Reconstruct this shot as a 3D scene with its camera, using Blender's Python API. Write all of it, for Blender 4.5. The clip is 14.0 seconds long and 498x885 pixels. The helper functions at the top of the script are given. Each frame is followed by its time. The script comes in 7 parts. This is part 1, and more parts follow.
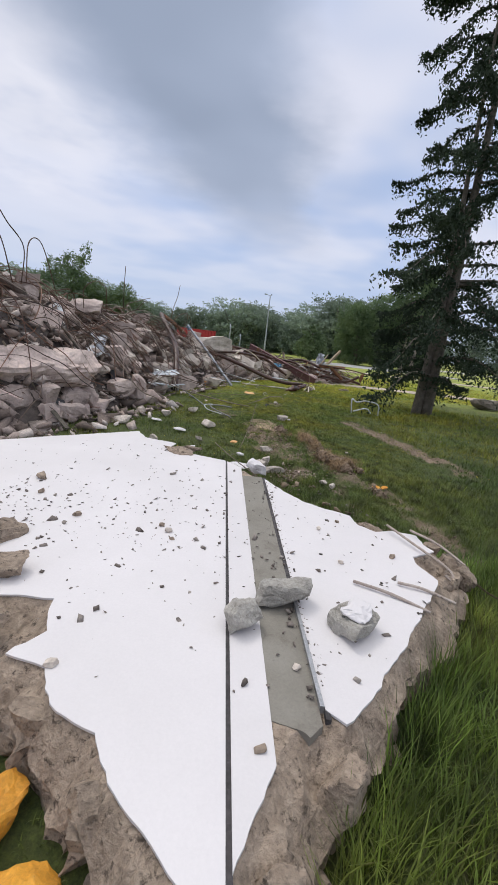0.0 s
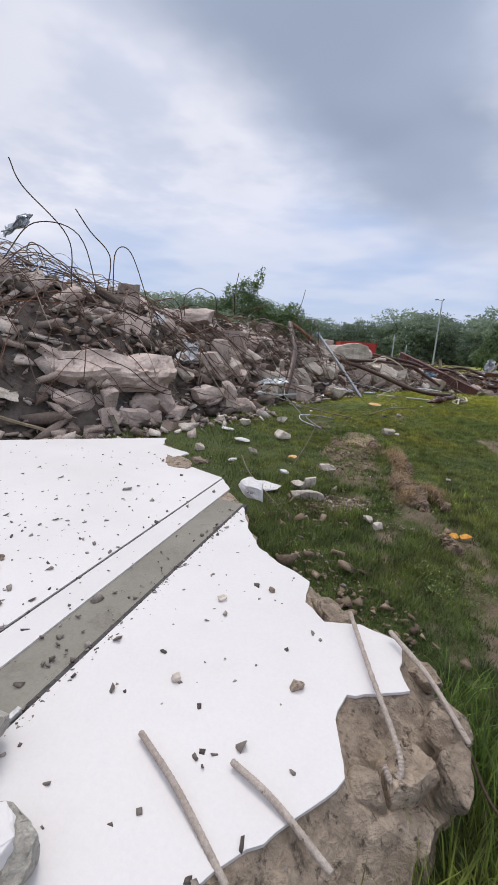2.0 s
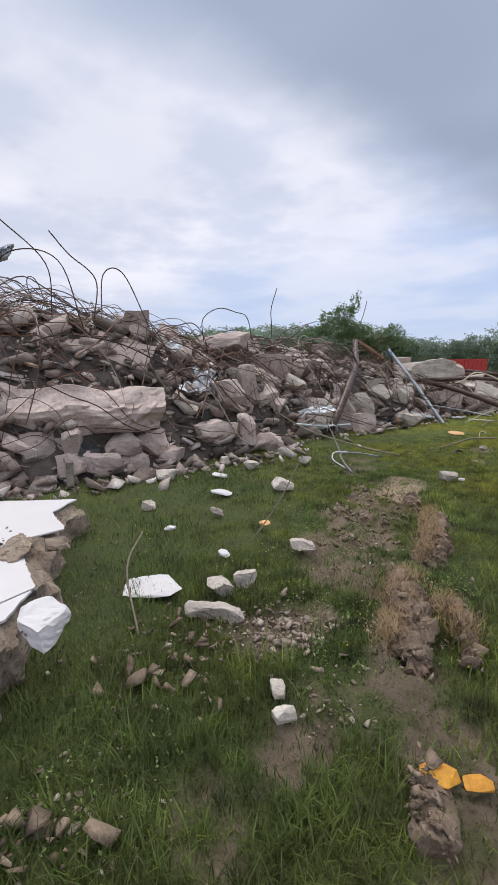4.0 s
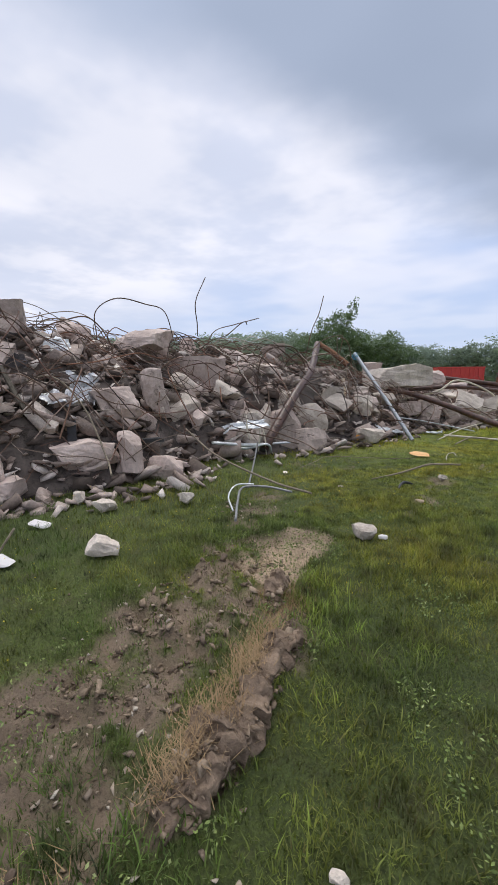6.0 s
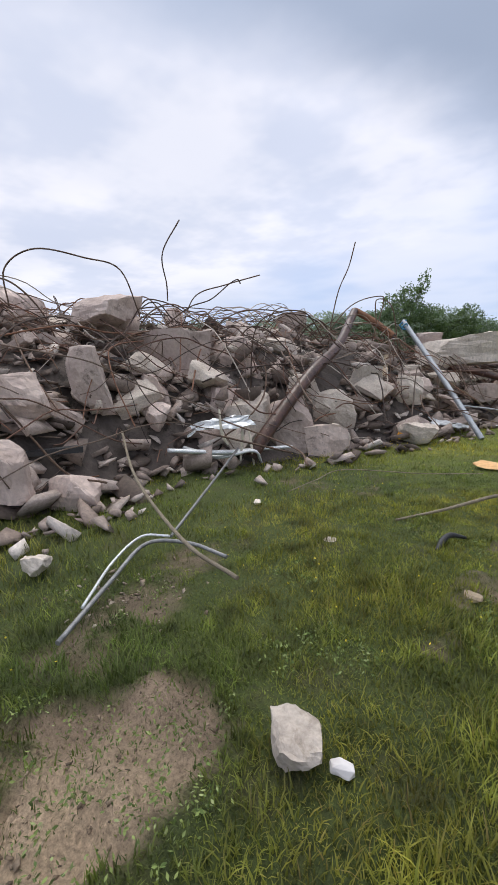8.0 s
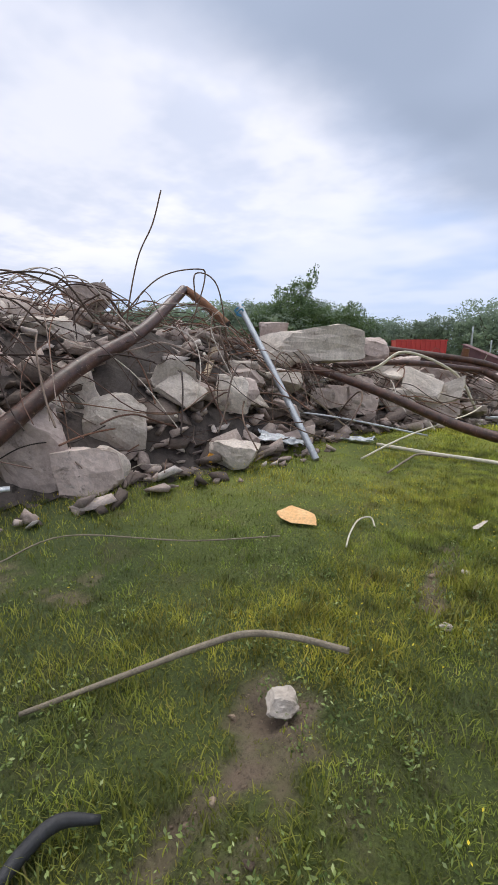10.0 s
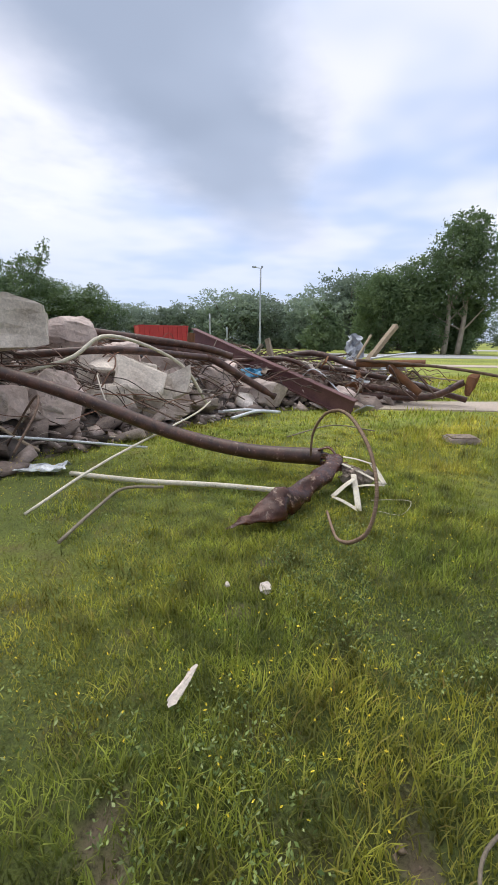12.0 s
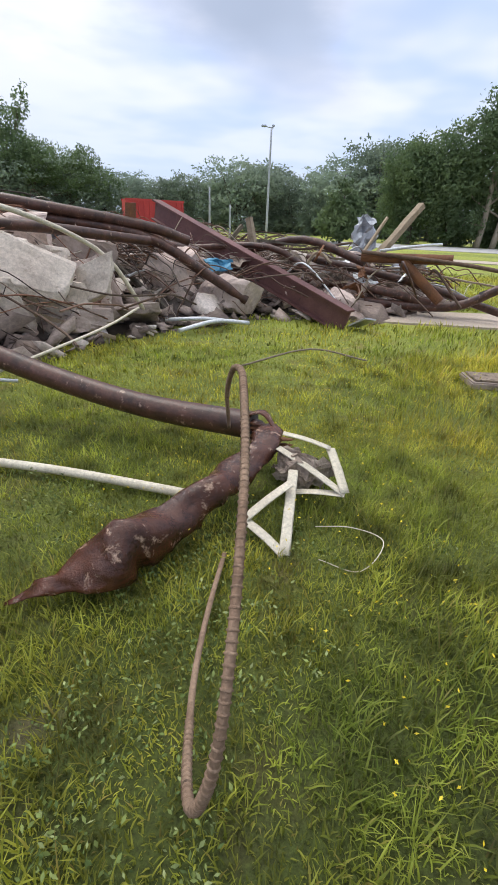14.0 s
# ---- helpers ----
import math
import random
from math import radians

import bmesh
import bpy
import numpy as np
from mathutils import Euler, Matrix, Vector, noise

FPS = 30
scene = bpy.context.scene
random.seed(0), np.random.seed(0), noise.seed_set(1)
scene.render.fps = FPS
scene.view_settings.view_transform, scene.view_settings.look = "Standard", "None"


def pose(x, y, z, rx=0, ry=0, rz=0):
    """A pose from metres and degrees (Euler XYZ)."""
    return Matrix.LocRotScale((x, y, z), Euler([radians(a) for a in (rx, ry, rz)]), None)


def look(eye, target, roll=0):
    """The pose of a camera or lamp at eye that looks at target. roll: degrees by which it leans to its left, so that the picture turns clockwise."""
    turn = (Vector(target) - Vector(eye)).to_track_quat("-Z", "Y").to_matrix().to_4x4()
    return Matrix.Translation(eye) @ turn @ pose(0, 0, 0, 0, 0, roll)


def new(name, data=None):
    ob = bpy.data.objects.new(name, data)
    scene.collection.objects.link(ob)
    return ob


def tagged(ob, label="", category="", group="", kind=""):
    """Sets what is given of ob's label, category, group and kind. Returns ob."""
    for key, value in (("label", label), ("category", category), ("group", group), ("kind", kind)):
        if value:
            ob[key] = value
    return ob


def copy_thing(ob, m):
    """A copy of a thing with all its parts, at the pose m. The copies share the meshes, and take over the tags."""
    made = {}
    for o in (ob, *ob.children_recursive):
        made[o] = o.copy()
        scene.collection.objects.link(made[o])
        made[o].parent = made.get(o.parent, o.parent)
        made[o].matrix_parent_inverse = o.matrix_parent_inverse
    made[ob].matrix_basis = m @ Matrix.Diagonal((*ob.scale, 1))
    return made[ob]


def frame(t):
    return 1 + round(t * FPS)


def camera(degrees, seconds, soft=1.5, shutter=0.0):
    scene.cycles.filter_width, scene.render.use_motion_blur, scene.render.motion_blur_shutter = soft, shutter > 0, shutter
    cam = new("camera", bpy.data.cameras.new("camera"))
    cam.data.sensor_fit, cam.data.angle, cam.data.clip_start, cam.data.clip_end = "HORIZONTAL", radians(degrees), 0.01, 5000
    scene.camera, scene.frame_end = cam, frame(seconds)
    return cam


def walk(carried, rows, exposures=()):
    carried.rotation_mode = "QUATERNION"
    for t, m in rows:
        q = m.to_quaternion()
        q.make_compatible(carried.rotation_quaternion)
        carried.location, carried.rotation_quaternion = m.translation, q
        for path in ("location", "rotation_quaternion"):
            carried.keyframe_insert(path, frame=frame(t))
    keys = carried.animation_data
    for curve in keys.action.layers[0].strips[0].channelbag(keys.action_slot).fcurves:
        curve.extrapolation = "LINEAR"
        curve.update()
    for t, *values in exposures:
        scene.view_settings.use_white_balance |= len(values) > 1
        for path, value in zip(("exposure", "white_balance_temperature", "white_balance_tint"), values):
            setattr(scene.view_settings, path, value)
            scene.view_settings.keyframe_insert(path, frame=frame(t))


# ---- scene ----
cam = camera(60.1, 14.0)
PATH = [
    (0, (-0.073, -1.626, 2.094), (-0.061, 0.321, 1.636), 6.3),
    (0.5, (0.507, -1.375, 2.042), (0.63, 0.572, 1.602), 6.0),
    (1, (0.943, -0.967, 1.945), (1.002, 0.989, 1.529), 5.3),
    (1.5, (1.308, -0.393, 1.959), (1.013, 1.54, 1.537), 4.4),
    (2, (1.692, 0.268, 1.849), (0.937, 2.065, 1.401), 3.6),
    (2.2, (1.83, 0.526, 1.874), (0.927, 2.253, 1.424), 3.4),
    (4.3, (2.469, 3.625, 1.755), (1.273, 5.195, 1.433), -0.4),
    (4.5, (2.534, 3.929, 1.757), (1.342, 5.504, 1.44), -0.3),
    (5, (2.58, 4.696, 1.721), (1.412, 6.291, 1.418), 0.4),
    (5.5, (2.648, 5.399, 1.731), (1.484, 6.999, 1.443), 0.2),
    (6, (2.6, 6.141, 1.707), (1.387, 7.704, 1.412), -0.2),
    (6.5, (2.459, 6.898, 1.666), (1.139, 8.368, 1.357), -1.4),
    (7, (2.26, 7.662, 1.652), (0.844, 9.033, 1.312), -1.9),
    (7.2, (2.135, 7.973, 1.615), (0.693, 9.314, 1.264), -2.1),
    (9.3, (1.64, 11.331, 1.551), (0.315, 12.765, 1.12), 0.5),
    (9.5, (1.594, 11.621, 1.547), (0.328, 13.108, 1.114), 0.5),
    (10, (1.623, 12.3, 1.6), (0.541, 13.932, 1.189), 0.3),
    (10.5, (1.627, 13.045, 1.551), (0.816, 14.827, 1.141), 0.4),
    (11, (1.655, 13.687, 1.593), (1.218, 15.596, 1.189), 1.0),
    (11.5, (1.727, 14.364, 1.586), (1.53, 16.313, 1.18), 1.2),
    (12, (1.696, 14.964, 1.574), (1.62, 16.908, 1.111), 0.5),
    (12.5, (1.786, 15.56, 1.53), (1.805, 17.488, 0.996), 0.6),
    (13, (1.949, 16.115, 1.552), (2.089, 18.018, 0.95), 1.6),
    (13.5, (2.237, 16.593, 1.543), (2.389, 18.464, 0.854), 1.7),
    (14, (2.465, 17.083, 1.517), (2.372, 18.861, 0.608), 2.6),
]
walk(cam, [(t, look(eye, target, roll)) for t, eye, target, roll in PATH],
     [(0, -0.15), (2.2, -0.12), (4.3, -0.03), (7.2, 0.04), (9.3, 0.10), (11.5, 0.16), (12.5, 0.20), (14, 0.26)])

# ---- world and sun ----
world = bpy.data.worlds.new("overcast_sky")
scene.world = world
world.use_nodes = True
wn, wl = world.node_tree.nodes, world.node_tree.links
wn.clear()


def wmath(op, a, b=None, clamp=False):
    n = wn.new("ShaderNodeMath")
    n.operation, n.use_clamp = op, clamp
    for i, v in enumerate((a, b)):
        if v is None:
            continue
        if isinstance(v, (int, float)):
            n.inputs[i].default_value = v
        else:
            wl.new(v, n.inputs[i])
    return n.outputs[0]


def wsmooth(v, lo, hi):
    n = wn.new("ShaderNodeMapRange")
    n.interpolation_type = "SMOOTHSTEP"
    wl.new(v, n.inputs[0])
    n.inputs[1].default_value, n.inputs[2].default_value = lo, hi
    return n.outputs[0]


def wmix(fac, a, b):
    n = wn.new("ShaderNodeMix")
    n.data_type = "RGBA"
    if isinstance(fac, (int, float)):
        n.inputs[0].default_value = fac
    else:
        wl.new(fac, n.inputs[0])
    for i, v in ((6, a), (7, b)):
        if isinstance(v, tuple):
            n.inputs[i].default_value = (*v, 1)
        else:
            wl.new(v, n.inputs[i])
    return n.outputs[2]


def wnoise(vec, scale, detail, rough=0.55):
    n = wn.new("ShaderNodeTexNoise")
    wl.new(vec, n.inputs["Vector"])
    n.inputs["Scale"].default_value, n.inputs["Detail"].default_value, n.inputs["Roughness"].default_value = scale, detail, rough
    return n.outputs[0]


SUN_EL, SUN_AZ = radians(58), radians(-40)
wtc = wn.new("ShaderNodeTexCoord")
wsep = wn.new("ShaderNodeSeparateXYZ")
wl.new(wtc.outputs["Generated"], wsep.inputs[0])
up = wmath("MAXIMUM", wsep.outputs[2], 0.0)
den = wmath("ADD", up, 0.1)
px, py = wmath("DIVIDE", wsep.outputs[0], den), wmath("DIVIDE", wsep.outputs[1], den)
wcomb = wn.new("ShaderNodeCombineXYZ")
wl.new(px, wcomb.inputs[0]), wl.new(py, wcomb.inputs[1])
cloud = wcomb.outputs[0]
soft1 = wmath("SUBTRACT", wnoise(cloud, 1.1, 5), 0.5)
soft2 = wnoise(cloud, 0.6, 3, 0.5)
# a dark cloud bank that runs away from the viewer, between two bright gaps
bank_l = wmath("ADD", wmath("ADD", px, wmath("MULTIPLY", py, -0.33)), wmath("MULTIPLY", soft1, 0.6))
bank_r = wmath("ADD", wmath("ADD", px, wmath("MULTIPLY", py, -0.13)), wmath("MULTIPLY", soft1, 0.7))
bank = wmath("MULTIPLY", wsmooth(bank_l, -1.52, -1.02), wmath("SUBTRACT", 1.0, wsmooth(bank_r, -0.30, 0.08)))
bank = wmath("MULTIPLY", bank, wmath("SUBTRACT", 1.0, wsmooth(py, 2.3, 3.8)))
bank = wmath("MULTIPLY", bank, wsmooth(py, -0.6, 0.6))
left = wmath("MULTIPLY", wsmooth(soft2, 0.44, 0.66), 0.3)
cover = wmath("MAXIMUM", bank, wmath("MULTIPLY", left, wsmooth(py, 4.5, 2.0)))
sky = wn.new("ShaderNodeTexSky")
sky.sky_type, sky.sun_disc, sky.sun_elevation, sky.sun_rotation = "NISHITA", False, SUN_EL, SUN_AZ
blue = wn.new("ShaderNodeVectorMath")
blue.operation = "SCALE"
wl.new(sky.outputs[0], blue.inputs[0])
blue.inputs["Scale"].default_value = 0.10
puff = wsmooth(wnoise(cloud, 0.85, 3, 0.5), 0.36, 0.60)
thin = wmix(wsmooth(up, 0.0, 0.30), (0.60, 0.70, 0.92), wmix(puff, (0.50, 0.63, 0.93), (0.88, 0.90, 1.04)))
glow = wmath("MULTIPLY", wsmooth(bank_l, -0.95, -1.5), wsmooth(py, 3.2, 1.7))
thin = wmix(wmath("MULTIPLY", glow, 0.9), thin, wmix(wsmooth(wnoise(cloud, 1.6, 4), 0.4, 0.62), (0.74, 0.78, 0.93), (1.0, 0.99, 1.07)))
thin = wmix(0.06, thin, blue.outputs[0])
grey = wmix(wsmooth(soft2, 0.3, 0.7), (0.33, 0.395, 0.53), (0.49, 0.565, 0.735))
seen = wmix(cover, thin, grey)
zenith = wmix(wsmooth(up, 0.62, 0.92), seen, (1.6, 1.62, 1.69))
wbg = wn.new("ShaderNodeBackground")
wl.new(zenith, wbg.inputs[0])
wbg.inputs[1].default_value = 1.0
wout = wn.new("ShaderNodeOutputWorld")
wl.new(wbg.outputs[0], wout.inputs[0])

sun = new("sun", bpy.data.lights.new("sun", "SUN"))
sun.data.energy, sun.data.angle, sun.data.color = 1.15, radians(18), (1.0, 0.96, 0.9)
sun.matrix_world = look((0, 0, 30), (-30 * math.sin(SUN_AZ) / math.tan(SUN_EL), -30 * math.cos(SUN_AZ) / math.tan(SUN_EL), 0))


# ---- materials ----
def material(name, c1, c2, rough=0.85, metal=0.0, scale=3.0, fine=45.0, bump=0.35, spread=0.12, c3=None, c3_at=0.62, coat=0.0, warp=1.0, leafy=0.0, grit=1.0):
    """Two colours by a coarse noise, darkened by a fine one, with stains of a third colour, relief and a spread of value from piece to piece."""
    m = bpy.data.materials.new(name)
    m.use_nodes = True
    n, l = m.node_tree.nodes, m.node_tree.links
    b = n["Principled BSDF"]
    tc = n.new("ShaderNodeTexCoord")
    info = n.new("ShaderNodeObjectInfo")
    shift = n.new("ShaderNodeVectorMath")
    shift.operation = "MULTIPLY_ADD"
    comb = n.new("ShaderNodeCombineXYZ")
    for i in range(3):
        l.new(info.outputs["Random"], comb.inputs[i])
    l.new(comb.outputs[0], shift.inputs[0])
    shift.inputs[1].default_value = (37, 19, 53)
    l.new(tc.outputs["Object"], shift.inputs[2])

    def tex(s, d, r=0.6):
        t = n.new("ShaderNodeTexNoise")
        l.new(shift.outputs[0], t.inputs["Vector"])
        t.inputs["Scale"].default_value, t.inputs["Detail"].default_value, t.inputs["Roughness"].default_value = s, d, r
        t.inputs["Distortion"].default_value = warp * 0.3
        return t.outputs[0]

    def ramp(v, lo, hi):
        r = n.new("ShaderNodeMapRange")
        l.new(v, r.inputs[0])
        r.inputs[1].default_value, r.inputs[2].default_value = lo, hi
        return r.outputs[0]

    def mix(f, a, c, mode="MIX"):
        x = n.new("ShaderNodeMix")
        x.data_type, x.blend_type = "RGBA", mode
        if isinstance(f, float):
            x.inputs[0].default_value = f
        else:
            l.new(f, x.inputs[0])
        for i, v in ((6, a), (7, c)):
            if isinstance(v, tuple):
                x.inputs[i].default_value = (*v, 1)
            else:
                l.new(v, x.inputs[i])
        return x.outputs[2]

    coarse, small = tex(scale, 5), tex(fine, 4, 0.7)
    col = mix(ramp(coarse, 0.35, 0.65), c1, c2)
    if c3:
        col = mix(ramp(tex(scale * 2.3, 6, 0.7), c3_at, c3_at + 0.1), col, c3)
    grain = n.new("ShaderNodeMapRange")
    l.new(small, grain.inputs[0])
    grain.inputs[1].default_value, grain.inputs[2].default_value, grain.inputs[3].default_value, grain.inputs[4].default_value = 0.3, 0.7, 1 - 0.28 * grit, 1 + 0.15 * grit
    hsv = n.new("ShaderNodeHueSaturation")
    l.new(col, hsv.inputs["Color"])
    val = n.new("ShaderNodeMapRange")
    l.new(info.outputs["Random"], val.inputs[0])
    val.inputs[3].default_value, val.inputs[4].default_value = 1 - spread, 1 + spread
    both = n.new("ShaderNodeMath")
    both.operation = "MULTIPLY"
    l.new(val.outputs[0], both.inputs[0]), l.new(grain.outputs[0], both.inputs[1])
    l.new(both.outputs[0], hsv.inputs["Value"])
    l.new(hsv.outputs[0], b.inputs["Base Color"])
    b.inputs["Roughness"].default_value, b.inputs["Metallic"].default_value = rough, metal
    b.inputs["Coat Weight"].default_value = coat
    if leafy:
        tr, sh = n.new("ShaderNodeBsdfTranslucent"), n.new("ShaderNodeMixShader")
        sh.inputs[0].default_value = leafy
        l.new(hsv.outputs[0], tr.inputs["Color"])
        l.new(b.outputs[0], sh.inputs[1]), l.new(tr.outputs[0], sh.inputs[2])
        l.new(sh.outputs[0], n["Material Output"].inputs[0])
    if bump:
        bp = n.new("ShaderNodeBump")
        bp.inputs["Strength"].default_value, bp.inputs["Distance"].default_value = bump, 0.02
        mixh = n.new("ShaderNodeMath")
        l.new(small, mixh.inputs[0]), l.new(coarse, mixh.inputs[1])
        l.new(mixh.outputs[0], bp.inputs["Height"])
        l.new(bp.outputs[0], b.inputs["Normal"])
    return m


CONCRETE = material("concrete", (0.41, 0.322, 0.282), (0.61, 0.50, 0.443), 0.92, 0, 1.7, 17, 0.45, 0.36, (0.22, 0.175, 0.15), 0.58, grit=0.75)
RAW = material("broken_concrete", (0.25, 0.19, 0.14), (0.42, 0.33, 0.25), 0.95, 0, 9, 40, 1.0, 0.15, (0.10, 0.075, 0.055), 0.55)
LIMESTONE = material("pale_stone", (0.50, 0.425, 0.36), (0.68, 0.60, 0.52), 0.9, 0, 2.6, 26, 0.45, 0.2, (0.36, 0.30, 0.24), 0.6)
GREYROCK = material("grey_rock", (0.34, 0.315, 0.275), (0.50, 0.47, 0.42), 0.93, 0, 9, 50, 1.0, 0.1, (0.22, 0.195, 0.165), 0.58)
# heap sheet under the pieces, coloured near-black as shade in the gaps
GAPSHADE = material("rubble", (0.055, 0.044, 0.038), (0.12, 0.098, 0.085), 0.95, 0, 1.6, 14, 1.0, 0.2, (0.03, 0.024, 0.02), 0.55)
WHITE = material("white_paint", (0.655, 0.620, 0.610), (0.705, 0.668, 0.660), 0.6, 0, 0.9, 60, 0.06, 0.02, (0.70, 0.64, 0.62), 0.72, grit=0.12)
STRIP = material("grey_screed", (0.22, 0.20, 0.165), (0.28, 0.26, 0.22), 0.85, 0, 2, 70, 0.2, 0.03, (0.19, 0.165, 0.135), 0.58, grit=0.4)
SEAM = material("dark_seam", (0.05, 0.045, 0.045), (0.09, 0.08, 0.08), 0.9, 0, 20, 80, 0.4)
STEEL = material("bare_steel", (0.42, 0.42, 0.43), (0.55, 0.55, 0.56), 0.45, 0.8, 6, 60, 0.2, 0.1, (0.3, 0.2, 0.13), 0.68)
GALV = material("galvanised", (0.36, 0.38, 0.41), (0.46, 0.48, 0.51), 0.5, 0.55, 5, 40, 0.15, 0.05, (0.3, 0.27, 0.24), 0.66)
REBAR = material("rebar", (0.115, 0.075, 0.055), (0.19, 0.125, 0.09), 0.8, 0.35, 9, 90, 0.6, 0.35, (0.26, 0.13, 0.07), 0.66)
RUST = material("rusty_pipe", (0.040, 0.018, 0.012), (0.115, 0.050, 0.033), 0.42, 0.0, 7, 40, 0.2, 0.1, (0.38, 0.25, 0.18), 0.60)
PLANT = material("bright_leaf", (0.17, 0.29, 0.06), (0.25, 0.38, 0.09), 0.5, 0, 8, 40, 0.0, 0.1)
TANBAR = material("tan_rusty_bar", (0.20, 0.125, 0.08), (0.34, 0.235, 0.16), 0.8, 0.1, 6, 60, 0.5, 0.1, (0.13, 0.085, 0.06), 0.6)
SACK = material("dirty_sacking", (0.30, 0.23, 0.18), (0.46, 0.38, 0.31), 0.9, 0, 6, 40, 0.8, 0.1, (0.16, 0.10, 0.08), 0.58)
DULL = material("dull_conduit", (0.20, 0.20, 0.20), (0.30, 0.30, 0.30), 0.5, 0.4, 8, 50, 0.3, 0.1)
ROD = material("grey_bar", (0.42, 0.34, 0.29), (0.55, 0.47, 0.41), 0.8, 0.1, 12, 90, 0.5, 0.1, (0.2, 0.13, 0.09), 0.62)
CRUSHED = material("crushed_pipe_rust", (0.038, 0.012, 0.007), (0.115, 0.038, 0.019), 0.22, 0.0, 5, 40, 0.45, 0.15, (0.46, 0.31, 0.22), 0.565)
CLODSOIL = material("clod_soil", (0.17, 0.118, 0.082), (0.31, 0.225, 0.16), 0.97, 0.0, 6, 40, 0.9, 0.15, (0.33, 0.25, 0.17), 0.62)
RUSTO = material("orange_rust", (0.26, 0.115, 0.05), (0.17, 0.08, 0.045), 0.8, 0.2, 5, 50, 0.6, 0.15, (0.09, 0.05, 0.035), 0.6)
BEAM = material("red_oxide_steel", (0.135, 0.06, 0.06), (0.20, 0.095, 0.085), 0.6, 0.2, 2.5, 40, 0.3, 0.05, (0.08, 0.05, 0.045), 0.62)
WOOD = material("weathered_wood", (0.34, 0.26, 0.17), (0.46, 0.37, 0.26), 0.85, 0, 6, 60, 0.5, 0.2, (0.2, 0.15, 0.1), 0.64)
STICK = material("dead_stick", (0.19, 0.155, 0.11), (0.28, 0.235, 0.17), 0.9, 0, 12, 80, 0.5, 0.25)
BARK = material("bark", (0.10, 0.085, 0.065), (0.17, 0.145, 0.115), 0.95, 0, 6, 30, 1.0, 0.1)
PALEBARK = material("pale_bark", (0.26, 0.22, 0.17), (0.34, 0.29, 0.23), 0.95, 0, 3, 20, 0.6, 0.1)
NEEDLE = material("pine_needles", (0.018, 0.032, 0.018), (0.036, 0.058, 0.026), 0.8, 0, 1.2, 20, 0.0, 0.1, (0.07, 0.11, 0.03), 0.66, leafy=0.25)
LEAF = material("leaves", (0.11, 0.17, 0.08), (0.19, 0.26, 0.115), 0.7, 0, 0.35, 6, 0.0, 0.2, (0.11, 0.16, 0.05), 0.66, leafy=0.4)
# distance haze is mixed into this leaf colour: paler, greyer green
HAZYLEAF = material("hazed_leaves", (0.22, 0.285, 0.215), (0.30, 0.365, 0.265), 0.8, 0, 0.2, 3, 0.0, 0.2, leafy=0.5)
RED = material("red_container_paint", (0.42, 0.030, 0.035), (0.50, 0.045, 0.045), 0.55, 0, 1, 20, 0.1, 0.03, (0.30, 0.03, 0.03), 0.66)
ORANGE = material("orange_board", (0.78, 0.42, 0.16), (0.85, 0.52, 0.24), 0.7, 0, 3, 40, 0.2, 0.05)
YELLOW = material("yellow_paint", (0.72, 0.34, 0.035), (0.62, 0.27, 0.03), 0.7, 0, 6, 40, 0.3, 0.05, (0.18, 0.12, 0.08), 0.62)
RUBBER = material("black_rubber", (0.018, 0.018, 0.02), (0.035, 0.035, 0.038), 0.55, 0, 8, 60, 0.3, 0.1)
FOIL = material("crumpled_foil", (0.55, 0.56, 0.58), (0.68, 0.68, 0.70), 0.3, 0.9, 6, 30, 0.6, 0.1)
TIN = material("white_sheet_metal", (0.62, 0.64, 0.66), (0.74, 0.76, 0.77), 0.4, 0.3, 4, 40, 0.2, 0.08, (0.35, 0.30, 0.26), 0.68)
TAPE = material("cream_strap", (0.60, 0.54, 0.42), (0.70, 0.64, 0.52), 0.75, 0, 5, 50, 0.3, 0.06, (0.4, 0.33, 0.24), 0.66)
BLUE = material("blue_plastic", (0.05, 0.22, 0.38), (0.08, 0.30, 0.45), 0.5, 0, 5, 40, 0.2)
PATHMAT = material("sandy_path", (0.46, 0.38, 0.30), (0.54, 0.45, 0.37), 0.95, 0, 0.8, 25, 0.5, 0.02, (0.34, 0.28, 0.21), 0.62)
ASPHALT = material("pale_asphalt", (0.40, 0.39, 0.38), (0.47, 0.46, 0.45), 0.9, 0, 0.3, 20, 0.3, 0.02)
STRAW = material("dry_grass", (0.32, 0.205, 0.105), (0.46, 0.315, 0.17), 0.9, 0, 3, 30, 0.0, 0.2)
FLOWER = material("buttercup", (0.80, 0.62, 0.03), (0.85, 0.70, 0.06), 0.6, 0, 5, 30, 0.0)


